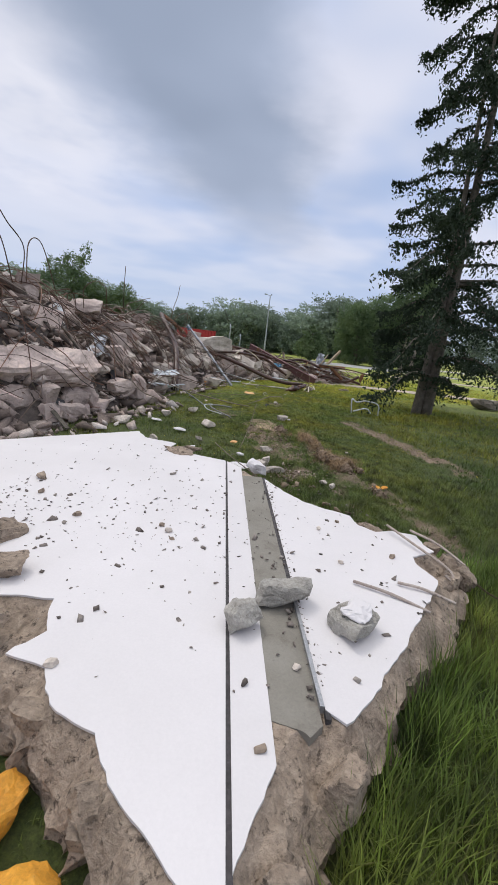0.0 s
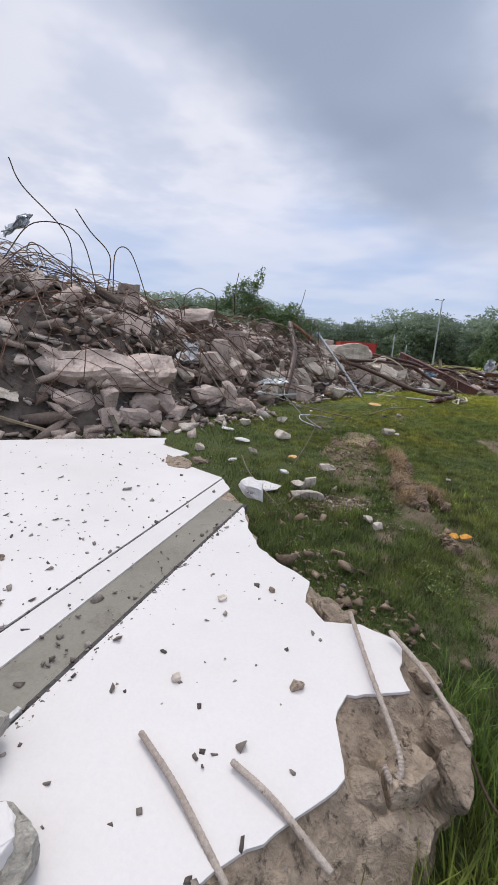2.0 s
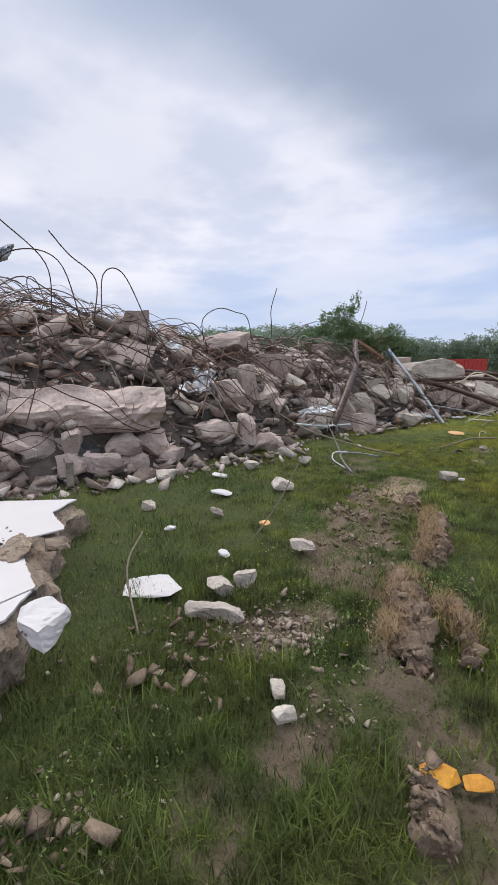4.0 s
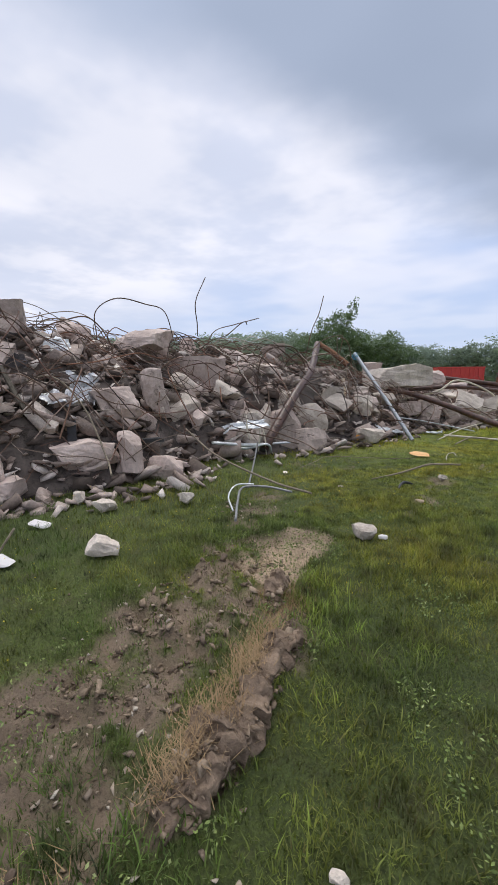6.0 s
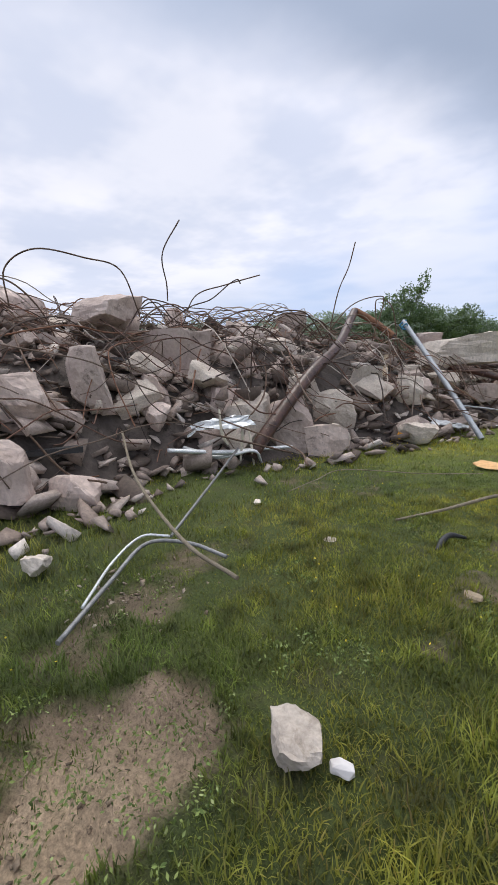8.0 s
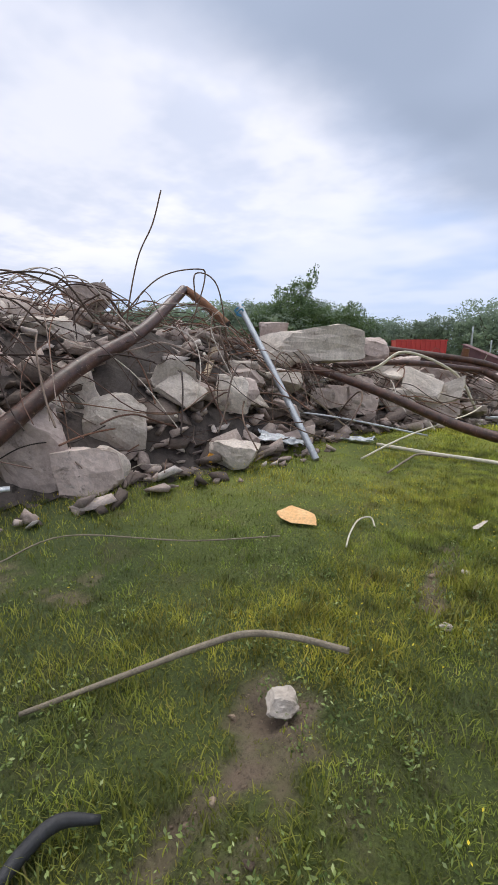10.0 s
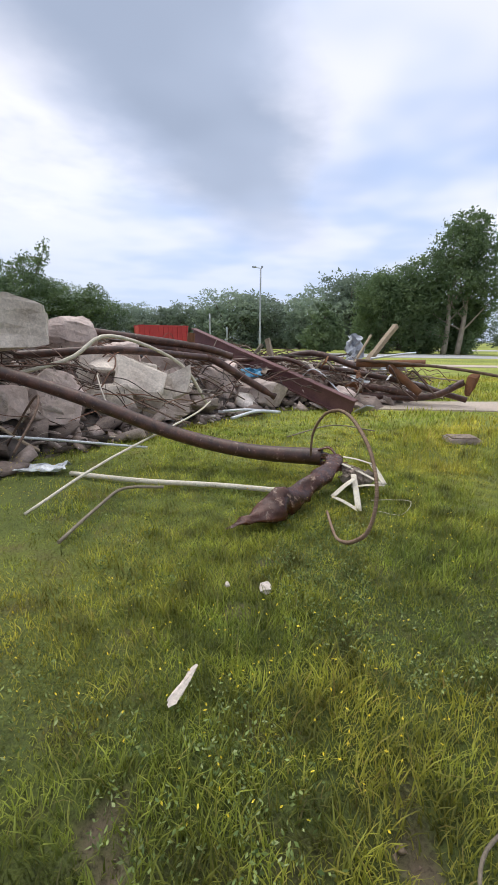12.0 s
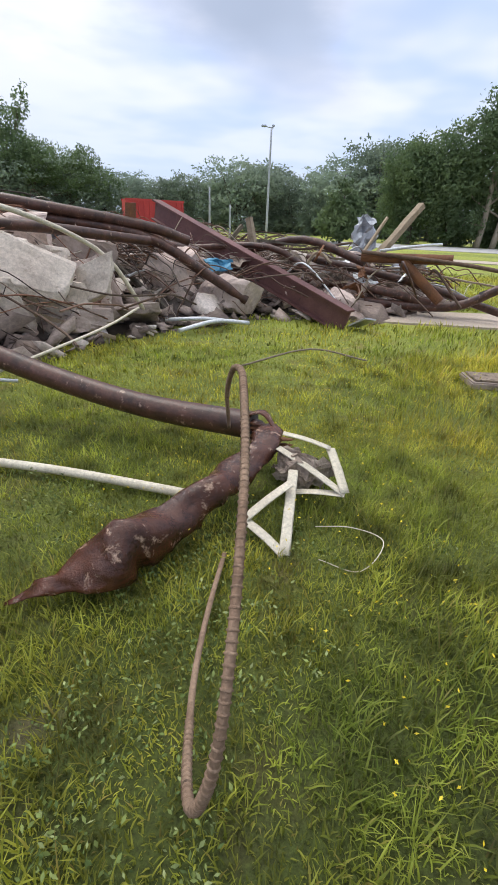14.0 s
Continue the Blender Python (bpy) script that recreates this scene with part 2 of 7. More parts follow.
def attribute_material(name, stops, attr, rough, bump):
    """Colour by a painted-on mask (bare soil or grass), with noise at two scales."""
    m = bpy.data.materials.new(name)
    m.use_nodes = True
    n, l = m.node_tree.nodes, m.node_tree.links
    b = n["Principled BSDF"]
    geo, at = n.new("ShaderNodeNewGeometry"), n.new("ShaderNodeAttribute")
    at.attribute_name = attr

    def tex(s, d, r=0.6):
        t = n.new("ShaderNodeTexNoise")
        l.new(geo.outputs["Position"], t.inputs["Vector"])
        t.inputs["Scale"].default_value, t.inputs["Detail"].default_value, t.inputs["Roughness"].default_value = s, d, r
        return t.outputs[0]

    def mix(f, a, c):
        x = n.new("ShaderNodeMix")
        x.data_type = "RGBA"
        l.new(f, x.inputs[0])
        for i, v in ((6, a), (7, c)):
            if isinstance(v, tuple):
                x.inputs[i].default_value = (*v, 1)
            else:
                l.new(v, x.inputs[i])
        return x.outputs[2]

    def ramp(v, lo, hi):
        r = n.new("ShaderNodeMapRange")
        l.new(v, r.inputs[0])
        r.inputs[1].default_value, r.inputs[2].default_value = lo, hi
        return r.outputs[0]

    big, mid, fine = tex(0.22, 4), tex(2.6, 6), tex(46, 6, 0.8)
    turf = mix(ramp(big, 0.35, 0.65), stops[0], stops[1])
    turf = mix(ramp(mid, 0.52, 0.75), turf, stops[2])
    # near turf is darkened as shade between blades; the colour lightens along y
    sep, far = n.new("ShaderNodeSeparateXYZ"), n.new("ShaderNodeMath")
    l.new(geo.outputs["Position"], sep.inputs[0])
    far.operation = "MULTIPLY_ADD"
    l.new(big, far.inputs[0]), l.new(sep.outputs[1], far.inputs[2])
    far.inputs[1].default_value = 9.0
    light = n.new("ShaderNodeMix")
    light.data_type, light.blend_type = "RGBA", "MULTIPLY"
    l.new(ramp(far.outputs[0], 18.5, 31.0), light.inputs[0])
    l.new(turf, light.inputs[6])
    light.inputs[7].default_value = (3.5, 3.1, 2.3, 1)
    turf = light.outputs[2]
    soil = mix(ramp(mid, 0.35, 0.65), stops[3], stops[4])
    soil = mix(ramp(fine, 0.5, 0.72), soil, stops[5])
    pale = n.new("ShaderNodeAttribute")
    pale.attribute_name = "pale"
    soil = mix(pale.outputs["Fac"], soil, (0.52, 0.385, 0.26))
    col = mix(at.outputs["Fac"], turf, soil)
    hsv = n.new("ShaderNodeHueSaturation")
    l.new(col, hsv.inputs["Color"])
    g = n.new("ShaderNodeMapRange")
    l.new(fine, g.inputs[0])
    g.inputs[1].default_value, g.inputs[2].default_value, g.inputs[3].default_value, g.inputs[4].default_value = 0.32, 0.68, 0.4, 1.5
    l.new(g.outputs[0], hsv.inputs["Value"])
    l.new(hsv.outputs[0], b.inputs["Base Color"])
    b.inputs["Roughness"].default_value = rough
    bp = n.new("ShaderNodeBump")
    bp.inputs["Strength"].default_value, bp.inputs["Distance"].default_value = bump, 0.03
    l.new(fine, bp.inputs["Height"])
    l.new(bp.outputs[0], b.inputs["Normal"])
    return m


SOIL = attribute_material("shaded_turf_and_soil", [(0.052, 0.074, 0.016), (0.105, 0.130, 0.029), (0.090, 0.082, 0.032),
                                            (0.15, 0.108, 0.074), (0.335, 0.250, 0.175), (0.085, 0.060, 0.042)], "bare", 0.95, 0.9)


def blade_material(name="grass_blades", gain=1.0):
    """Grass: colour by blade and by patch; gain sets how lush and light the kind is."""
    m = bpy.data.materials.new(name)
    m.use_nodes = True
    n, l = m.node_tree.nodes, m.node_tree.links
    b = n["Principled BSDF"]
    geo = n.new("ShaderNodeNewGeometry")
    t = n.new("ShaderNodeTexNoise")
    t.inputs["Scale"].default_value, t.inputs["Detail"].default_value = 0.55, 3
    l.new(geo.outputs["Position"], t.inputs["Vector"])
    r1, r2 = n.new("ShaderNodeValToRGB"), n.new("ShaderNodeValToRGB")
    l.new(geo.outputs["Random Per Island"], r1.inputs[0])
    l.new(t.outputs[0], r2.inputs[0])
    e = r1.color_ramp.elements
    e[0].color, e[1].color = (0.074 * gain, 0.104 * gain, 0.020 * gain, 1), (0.162 * gain, 0.205 * gain, 0.044 * gain, 1)
    k = r1.color_ramp.elements.new(0.87)
    k.color = (0.165, 0.20, 0.05, 1)
    k = r1.color_ramp.elements.new(0.955)
    k.color = (0.135, 0.13, 0.058, 1)
    e = r2.color_ramp.elements
    e[0].position, e[1].position = 0.36, 0.64
    e[0].color, e[1].color = (0.70, 0.84, 0.75, 1), (1.14, 1.02, 0.82, 1)
    x = n.new("ShaderNodeMix")
    x.data_type, x.blend_type = "RGBA", "MULTIPLY"
    x.inputs[0].default_value = 1.0
    l.new(r1.outputs[0], x.inputs[6]), l.new(r2.outputs[0], x.inputs[7])
    t2, r3 = n.new("ShaderNodeTexNoise"), n.new("ShaderNodeMapRange")
    t2.inputs["Scale"].default_value, t2.inputs["Detail"].default_value = 4.5, 4
    l.new(geo.outputs["Position"], t2.inputs["Vector"])
    l.new(t2.outputs[0], r3.inputs[0])
    r3.inputs[1].default_value, r3.inputs[2].default_value, r3.inputs[3].default_value, r3.inputs[4].default_value = 0.32, 0.68, 0.32, 1.60
    hs = n.new("ShaderNodeHueSaturation")
    l.new(x.outputs[2], hs.inputs["Color"]), l.new(r3.outputs[0], hs.inputs["Value"])
    x = hs
    # grass turns yellower along the meadow; brighter light is multiplied into its colour too
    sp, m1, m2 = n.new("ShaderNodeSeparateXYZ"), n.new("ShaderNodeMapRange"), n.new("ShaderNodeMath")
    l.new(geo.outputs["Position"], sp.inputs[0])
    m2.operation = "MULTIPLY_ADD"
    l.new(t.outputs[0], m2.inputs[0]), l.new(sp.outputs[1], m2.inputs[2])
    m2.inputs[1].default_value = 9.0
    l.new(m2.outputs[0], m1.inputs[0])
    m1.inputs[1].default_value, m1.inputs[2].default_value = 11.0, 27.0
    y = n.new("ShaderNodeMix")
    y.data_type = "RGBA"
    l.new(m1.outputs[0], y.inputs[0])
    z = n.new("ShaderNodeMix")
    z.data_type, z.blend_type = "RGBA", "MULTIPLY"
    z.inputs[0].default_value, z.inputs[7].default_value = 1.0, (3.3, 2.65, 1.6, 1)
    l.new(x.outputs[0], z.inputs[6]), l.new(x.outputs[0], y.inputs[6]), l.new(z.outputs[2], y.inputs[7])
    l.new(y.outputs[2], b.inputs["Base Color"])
    b.inputs["Roughness"].default_value = 0.55
    tr, sh = n.new("ShaderNodeBsdfTranslucent"), n.new("ShaderNodeMixShader")
    sh.inputs[0].default_value = 0.35
    l.new(y.outputs[2], tr.inputs["Color"])
    l.new(b.outputs[0], sh.inputs[1]), l.new(tr.outputs[0], sh.inputs[2])
    l.new(sh.outputs[0], n["Material Output"].inputs[0])
    return m


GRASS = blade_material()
LUSH = blade_material("lush_grass", 2.5)


# ---- building helpers ----
def part(name, mesh, mat_, parent=None, label="", smooth=False):
    """Links a bmesh or mesh as one object, under a thing or a part."""
    if isinstance(mesh, bmesh.types.BMesh):
        d = bpy.data.meshes.new(name)
        mesh.to_mesh(d)
        mesh.free()
    else:
        d = mesh
    if mat_ and not d.materials:
        d.materials.append(mat_)
    if smooth:
        d.polygons.foreach_set("use_smooth", [True] * len(d.polygons))
    ob = new(name, d)
    if parent:
        ob.parent = parent
    return tagged(ob, label=label)


def base(name, m, label, category, group="", kind=""):
    ob = new(name)
    ob.empty_display_size = 0.2
    ob.matrix_basis = m
    return tagged(ob, label, category, group, kind)


def from_arrays(name, verts, faces, mat_):
    """A mesh from numpy arrays; faces all with the same number of corners."""
    d = bpy.data.meshes.new(name)
    k = faces.shape[1]
    d.vertices.add(len(verts))
    d.vertices.foreach_set("co", np.ascontiguousarray(verts, dtype=np.float32).ravel())
    d.loops.add(faces.size)
    d.loops.foreach_set("vertex_index", np.ascontiguousarray(faces, dtype=np.int32).ravel())
    d.polygons.add(len(faces))
    d.polygons.foreach_set("loop_start", np.arange(0, faces.size, k, dtype=np.int32))
    d.update(calc_edges=True)
    d.materials.append(mat_)
    return d


def smooth_line(pts, steps=6):
    """Points along a Catmull-Rom curve."""
    p = [np.array(q, float) for q in pts]
    p = [2 * p[0] - p[1]] + p + [2 * p[-1] - p[-2]]
    out = []
    for i in range(1, len(p) - 2):
        for s in np.linspace(0, 1, steps, endpoint=False):
            a, b, c, d = p[i - 1], p[i], p[i + 1], p[i + 2]
            out.append(0.5 * (2 * b + (c - a) * s + (2 * a - 5 * b + 4 * c - d) * s * s + (3 * b - a - 3 * c + d) * s ** 3))
    return out + [p[-2]]


def tube_arrays(line, radius, sides=7, squash=None):
    """Rings of a tube along a line; radius a number or one for each point."""
    line = np.array(line, float)
    n = len(line)
    rad = np.broadcast_to(np.array(radius, float), (n,))
    tan = np.gradient(line, axis=0)
    tan /= np.linalg.norm(tan, axis=1)[:, None] + 1e-9
    ref = np.array((0.0, 0, 1)) if abs(tan[0][2]) < 0.9 else np.array((1.0, 0, 0))
    u = np.cross(tan[0], ref)
    u /= np.linalg.norm(u)
    verts = np.zeros((n, sides, 3))
    ang = np.arange(sides) * 2 * math.pi / sides
    for i in range(n):
        u = u - tan[i] * (u @ tan[i])
        u /= np.linalg.norm(u) + 1e-9
        w = np.cross(tan[i], u)
        sq = squash[i] if squash is not None else 1.0
        verts[i] = line[i] + rad[i] * (np.cos(ang)[:, None] * u + sq * np.sin(ang)[:, None] * w)
    i, j = np.meshgrid(np.arange(n - 1), np.arange(sides), indexing="ij")
    k = (j + 1) % sides
    f = np.stack([i * sides + j, i * sides + k, (i + 1) * sides + k, (i + 1) * sides + j], -1).reshape(-1, 4)
    return verts.reshape(-1, 3), f


def tube(name, pts, radius, mat_, sides=7, steps=6, parent=None, curved=True, caps=True, squash=None, label=""):
    line = smooth_line(pts, steps) if curved else pts
    rad = radius
    if not isinstance(radius, (int, float)):
        rad = np.interp(np.linspace(0, 1, len(line)), np.linspace(0, 1, len(radius)), radius)
    sq = np.interp(np.linspace(0, 1, len(line)), np.linspace(0, 1, len(squash)), squash) if squash else None
    v, f = tube_arrays(line, rad, sides, sq)
    d = from_arrays(name, v, f, mat_)
    if caps:
        b = bmesh.new()
        b.from_mesh(d)
        b.verts.ensure_lookup_table()
        b.faces.new([b.verts[i] for i in range(sides)][::-1])
        b.faces.new([b.verts[len(v) - sides + i] for i in range(sides)])
        b.to_mesh(d)
        b.free()
    d.polygons.foreach_set("use_smooth", [len(p.vertices) == 4 for p in d.polygons])
    return part(name, d, None, parent, label)


def box(sx, sy, sz, bevel=0.0, at=(0, 0, 0)):
    b = bmesh.new()
    bmesh.ops.create_cube(b, size=1, matrix=Matrix.Translation(at) @ Matrix.Diagonal((sx, sy, sz, 1)))
    if bevel:
        bmesh.ops.bevel(b, geom=b.edges[:], offset=bevel, segments=2, affect="EDGES")
    return b


def chunk(rng, sx, sy, sz, points=16, boxy=0.6, bevel=0.03, rough=0.02, cuts=0):
    """An angular broken block: the hull of points near a box's surface, edges worn, faces uneven."""
    b = bmesh.new()
    for _ in range(points):
        v = np.array([rng.uniform(-1, 1) for _ in range(3)])
        v /= max(np.abs(v).max() * boxy + np.linalg.norm(v) * (1 - boxy), 1e-6)
        v *= rng.uniform(0.86, 1.0)
        b.verts.new((v[0] * sx / 2, v[1] * sy / 2, v[2] * sz / 2))
    if boxy > 0.7:
        corners = [(i, j, k) for i in (-1, 1) for j in (-1, 1) for k in (-1, 1)]
        rng.shuffle(corners)
        for i, j, k in corners[:5]:
            b.verts.new((i * sx / 2 * rng.uniform(0.5, 0.98), j * sy / 2 * rng.uniform(0.5, 0.98), k * sz / 2 * rng.uniform(0.5, 0.98)))
        kx, ky, kz = rng.uniform(-0.3, 0.3), rng.uniform(-0.25, 0.25), rng.uniform(-0.25, 0.25)
        for v in b.verts:
            v.co = Vector((v.co.x + kx * v.co.z, v.co.y + ky * v.co.x, v.co.z + kz * v.co.x * sz / max(sx, sz)))
    r = bmesh.ops.convex_hull(b, input=b.verts[:])
    loose = [v for v in b.verts if not v.link_faces]
    bmesh.ops.delete(b, geom=loose, context="VERTS")
    bmesh.ops.dissolve_limit(b, angle_limit=0.2, verts=b.verts[:], edges=b.edges[:])
    if bevel:
        bmesh.ops.bevel(b, geom=b.edges[:], offset=bevel * min(sx, sy, sz) * 2, segments=1, affect="EDGES", clamp_overlap=True)
    if cuts:
        bmesh.ops.triangulate(b, faces=b.faces[:])
        bmesh.ops.subdivide_edges(b, edges=b.edges[:], cuts=cuts, use_grid_fill=True)
    if rough:
        o = Vector((rng.uniform(-50, 50), rng.uniform(-50, 50), rng.uniform(-50, 50)))
        s = 3.2 / max(sx, sy, sz)
        for v in b.verts:
            q = noise.noise_vector(v.co * s + o) * rough + noise.noise_vector(v.co * s * 4 + o) * rough * 0.45
            v.co += Vector(q)
    low = min(v.co.z for v in b.verts)
    for v in b.verts:
        v.co.z -= low
    return b


def cut_block(rng, sx, sy, sz, planes=13, n=5, rough=0.03):
    """A broken block: a box with corners and edges knocked off along flat fractures, its faces uneven."""
    b = bmesh.new()
    bmesh.ops.create_cube(b, size=2)
    bmesh.ops.subdivide_edges(b, edges=b.edges[:], cuts=n, use_grid_fill=True)
    co = np.array([v.co[:] for v in b.verts])
    for k in range(planes):
        d = np.array([rng.choice((-1, 1)) * rng.uniform(0.08, 1) for _ in range(3)])
        if k % 3 == 0:
            d[rng.randrange(3)] *= 0.1
        reach = np.abs(d).sum() * rng.uniform(0.46, 0.86)
        over = np.clip(co @ d - reach, 0, None)
        co -= over[:, None] * d / (d @ d)
    kx, ky = rng.uniform(-0.25, 0.25), rng.uniform(-0.25, 0.25)
    o = Vector((rng.uniform(-50, 50), rng.uniform(-50, 50), rng.uniform(-50, 50)))
    top = max(sx, sy, sz)
    for v, c in zip(b.verts, co):
        v.co = Vector(((c[0] + kx * c[2]) * sx / 2, (c[1] + ky * c[0]) * sy / 2, c[2] * sz / 2))
        q = v.co * (2.6 / top) + o
        v.co += (noise.noise_vector(q) * 1.3 + noise.noise_vector(q * 3.7) * 0.6 + noise.noise_vector(q * 9) * 0.3) * rough * top
    low = min(v.co.z for v in b.verts)
    for v in b.verts:
        v.co.z -= low
    return b


# ---- ground ----
def seg_mask(x, y, a, b, width):
    """1 on a line from a to b, falling to 0 at width."""
    ax, ay, bx, by = *a, *b
    t = np.clip(((x - ax) * (bx - ax) + (y - ay) * (by - ay)) / ((bx - ax) ** 2 + (by - ay) ** 2), 0, 1)
    d = np.hypot(x - ax - t * (bx - ax), y - ay - t * (by - ay))
    return np.clip(1.6 * (1 - d / width), 0, 1)


def value_noise(x, y, s, seed=0):
    """Smooth value noise on a lattice of s metres."""
    x, y = x / s + seed * 17.3, y / s - seed * 9.1
    xi, yi = np.floor(x).astype(np.int64), np.floor(y).astype(np.int64)
    fx, fy = x - xi, y - yi
    fx, fy = fx * fx * (3 - 2 * fx), fy * fy * (3 - 2 * fy)

    def h(i, j):
        n = (i * 374761393 + j * 668265263 + seed * 1442695) & 0x7FFFFFFF
        n = ((n ^ (n >> 13)) * 1274126177) & 0x7FFFFFFF
        return ((n ^ (n >> 16)) & 0xFFFF) / 65535.0

    return (h(xi, yi) * (1 - fx) + h(xi + 1, yi) * fx) * (1 - fy) + (h(xi, yi + 1) * (1 - fx) + h(xi + 1, yi + 1) * fx) * fy


def bare(x, y):
    """How bare the soil is: wheel ruts, the churned strip and worn patches."""
    m = np.zeros_like(x)
    for a, b, w, k in (((0.75, 6.6), (0.15, 9.6), 0.82, 1.05), ((0.2, 8.3), (1.1, 6.6), 0.7, 1.0), ((0.42, 9.2), (0.3, 10.1), 0.5, 1.45),
                       ((-0.4, 9.9), (-1.0, 11.2), 0.5, 0.8), ((1.75, 5.4), (1.40, 6.45), 0.32, 1.0), ((1.42, 7.1), (1.2, 8.4), 0.30, 1.0), ((0.95, 8.7), (1.25, 8.3), 0.3, 0.9),
                       ((0.80, 5.35), (0.95, 5.8), 0.42, 1.1), ((1.5, 5.3), (1.4, 4.7), 0.35, 0.9), ((2.05, 5.2), (2.35, 4.2), 0.36, 1.0), ((2.35, 4.2), (2.5, 2.7), 0.4, 1.0),
                       ((3.0, 11.4), (4.4, 6.6), 0.5, 1.15), ((0.5, 9.3), (1.9, 6.5), 0.5, 0.6), ((1.12, 12.3), (0.78, 13.8), 0.38, 0.8), ((1.25, 12.4), (1.25, 13.4), 0.25, 0.55),
                       ((0.84, 12.4), (1.0, 11.4), 0.2, 0.9), ((-1.9, 13.5), (-1.0, 13.9), 0.45, 0.7), ((1.22, 15.0), (1.18, 16.1), 0.18, 0.85), ((2.12, 15.4), (2.2, 16.4), 0.18, 0.82), ((1.55, 17.3), (1.75, 17.9), 0.2, 0.65),
                       ((1.97, 10.4), (2.3, 11.2), 0.3, 0.7), ((4.6, 25.0), (3.6, 24.0), 0.5, 0.6), ((1.3, 4.3), (2.3, 2.8), 0.3, 0.7)):
        m = np.maximum(m, k * seg_mask(x, y, a, b, w))
    n = 0.55 * value_noise(x, y, 0.35, 3) + 0.45 * value_noise(x, y, 0.11, 5)
    n2 = value_noise(x, y, 0.05, 6)
    green = np.clip((value_noise(x, y, 0.24, 21) * 0.6 + value_noise(x, y, 0.09, 22) * 0.4 - 0.46) * 3.5, 0, 1)
    return np.clip((m - 0.70 * n - 0.3 * n2 - 0.42 * green * (m < 1.2)) * 2.1, 0, 1)


def ground_z(x, y):
    near = np.exp(-((x - 1) / 14) ** 2 - ((y - 12) / 22) ** 2)
    z = near * (0.07 * (value_noise(x, y, 1.7, 1) - 0.5) + 0.03 * (value_noise(x, y, 0.5, 2) - 0.5))
    m = bare(x, y)
    lump = 0.55 * value_noise(x, y, 0.19, 7) + 0.45 * value_noise(x, y, 0.085, 8) - 0.42
    ridge = np.zeros_like(x)
    for a, b, w, h in (((1.75, 5.4), (1.40, 6.45), 0.24, 0.08), ((1.42, 7.1), (1.2, 8.4), 0.20, 0.08), ((0.0, 8.9), (-0.5, 9.4), 0.2, 0.05), ((1.0, 11.2), (0.85, 12.4), 0.14, 0.06)):
        ridge = np.maximum(ridge, h * seg_mask(x, y, a, b, w) * (0.45 + value_noise(x, y, 0.14, 9)))
    rows = 0.05 * np.sin((x * 0.45 + y * 0.9) * 24) * seg_mask(x, y, (-0.1, 9.2), (0.45, 7.8), 0.7)
    return z + m * (-0.045 + 0.17 * lump) + ridge + rows * m - 0.02


def stretch(lo, hi, step, far):
    """Fine steps from lo to hi, then ever longer ones to far."""
    mid = np.arange(lo, hi, step)
    grow, s, out = [], step, 0.0
    while out < far:
        s *= 1.35
        out += s
        grow.append(out)
    g = np.array(grow)
    return np.concatenate([lo - g[::-1], mid, mid[-1] + g])


gx, gy = stretch(-4.5, 7.0, 0.05, 1800), stretch(-2.5, 21.0, 0.05, 1800)
GX, GY = np.meshgrid(gx, gy, indexing="xy")
gverts = np.stack([GX.ravel(), GY.ravel(), ground_z(GX.ravel(), GY.ravel())], -1)
nx, ny = len(gx), len(gy)
ii, jj = np.meshgrid(np.arange(nx - 1), np.arange(ny - 1), indexing="xy")
gf = np.stack([jj * nx + ii, jj * nx + ii + 1, (jj + 1) * nx + ii + 1, (jj + 1) * nx + ii], -1).reshape(-1, 4)
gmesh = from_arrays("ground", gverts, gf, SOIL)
at = gmesh.attributes.new("bare", "FLOAT", "POINT")
at.data.foreach_set("value", bare(gverts[:, 0], gverts[:, 1]).astype(np.float32))
at = gmesh.attributes.new("pale", "FLOAT", "POINT")
dry = np.exp(-((gverts[:, 0] - 0.38) / 0.42) ** 2 - ((gverts[:, 1] - 9.55) / 0.6) ** 2) * (0.4 + 0.8 * value_noise(gverts[:, 0], gverts[:, 1], 0.2, 71))
at.data.foreach_set("value", np.clip(dry * 1.4, 0, 0.95).astype(np.float32))
tagged(part("ground", gmesh, None, smooth=True), "uneven green meadow with muddy wheel ruts", "ground", kind="structure")


def strip(name, corners, mat_, label, z=0.012):
    """A thin paved strip with a worn, wavering edge."""
    b = bmesh.new()
    pts = []
    for (x0, y0), (x1, y1) in zip(corners, corners[1:] + corners[:1]):
        n = max(2, int(math.hypot(x1 - x0, y1 - y0) / 0.8))
        for k in range(n):
            x, y = x0 + (x1 - x0) * k / n, y0 + (y1 - y0) * k / n
            w = noise.noise_vector((x * 0.7, y * 0.7, 0)) * 0.18
            pts.append((x + w.x, y + w.y, z))
    f = b.faces.new([b.verts.new(p) for p in pts])
    r = bmesh.ops.extrude_face_region(b, geom=[f])
    for v in r["geom"]:
        if isinstance(v, bmesh.types.BMVert):
            v.co.z -= 0.1
    bmesh.ops.recalc_face_normals(b, faces=b.faces[:])
    return tagged(part(name, b, mat_), label, "path", kind="structure")


strip("pavement_near", [(3.2, 25.3), (12, 25.0), (45, 23.5), (45, 25.2), (12, 27.0), (4.2, 26.6)], PATHMAT, "sandy worn path across the meadow")
strip("pavement_middle", [(9, 44.5), (25, 42), (80, 36), (80, 38), (25, 44.5), (9, 47)], PATHMAT, "pale gravel path across the field")
strip("road", [(6, 60), (30, 58), (26, 70), (8, 72)], ASPHALT, "pale grey paved yard beyond the meadow")
strip("road_far", [(30, 95), (160, 80), (160, 92), (34, 108)], ASPHALT, "pale distant road")

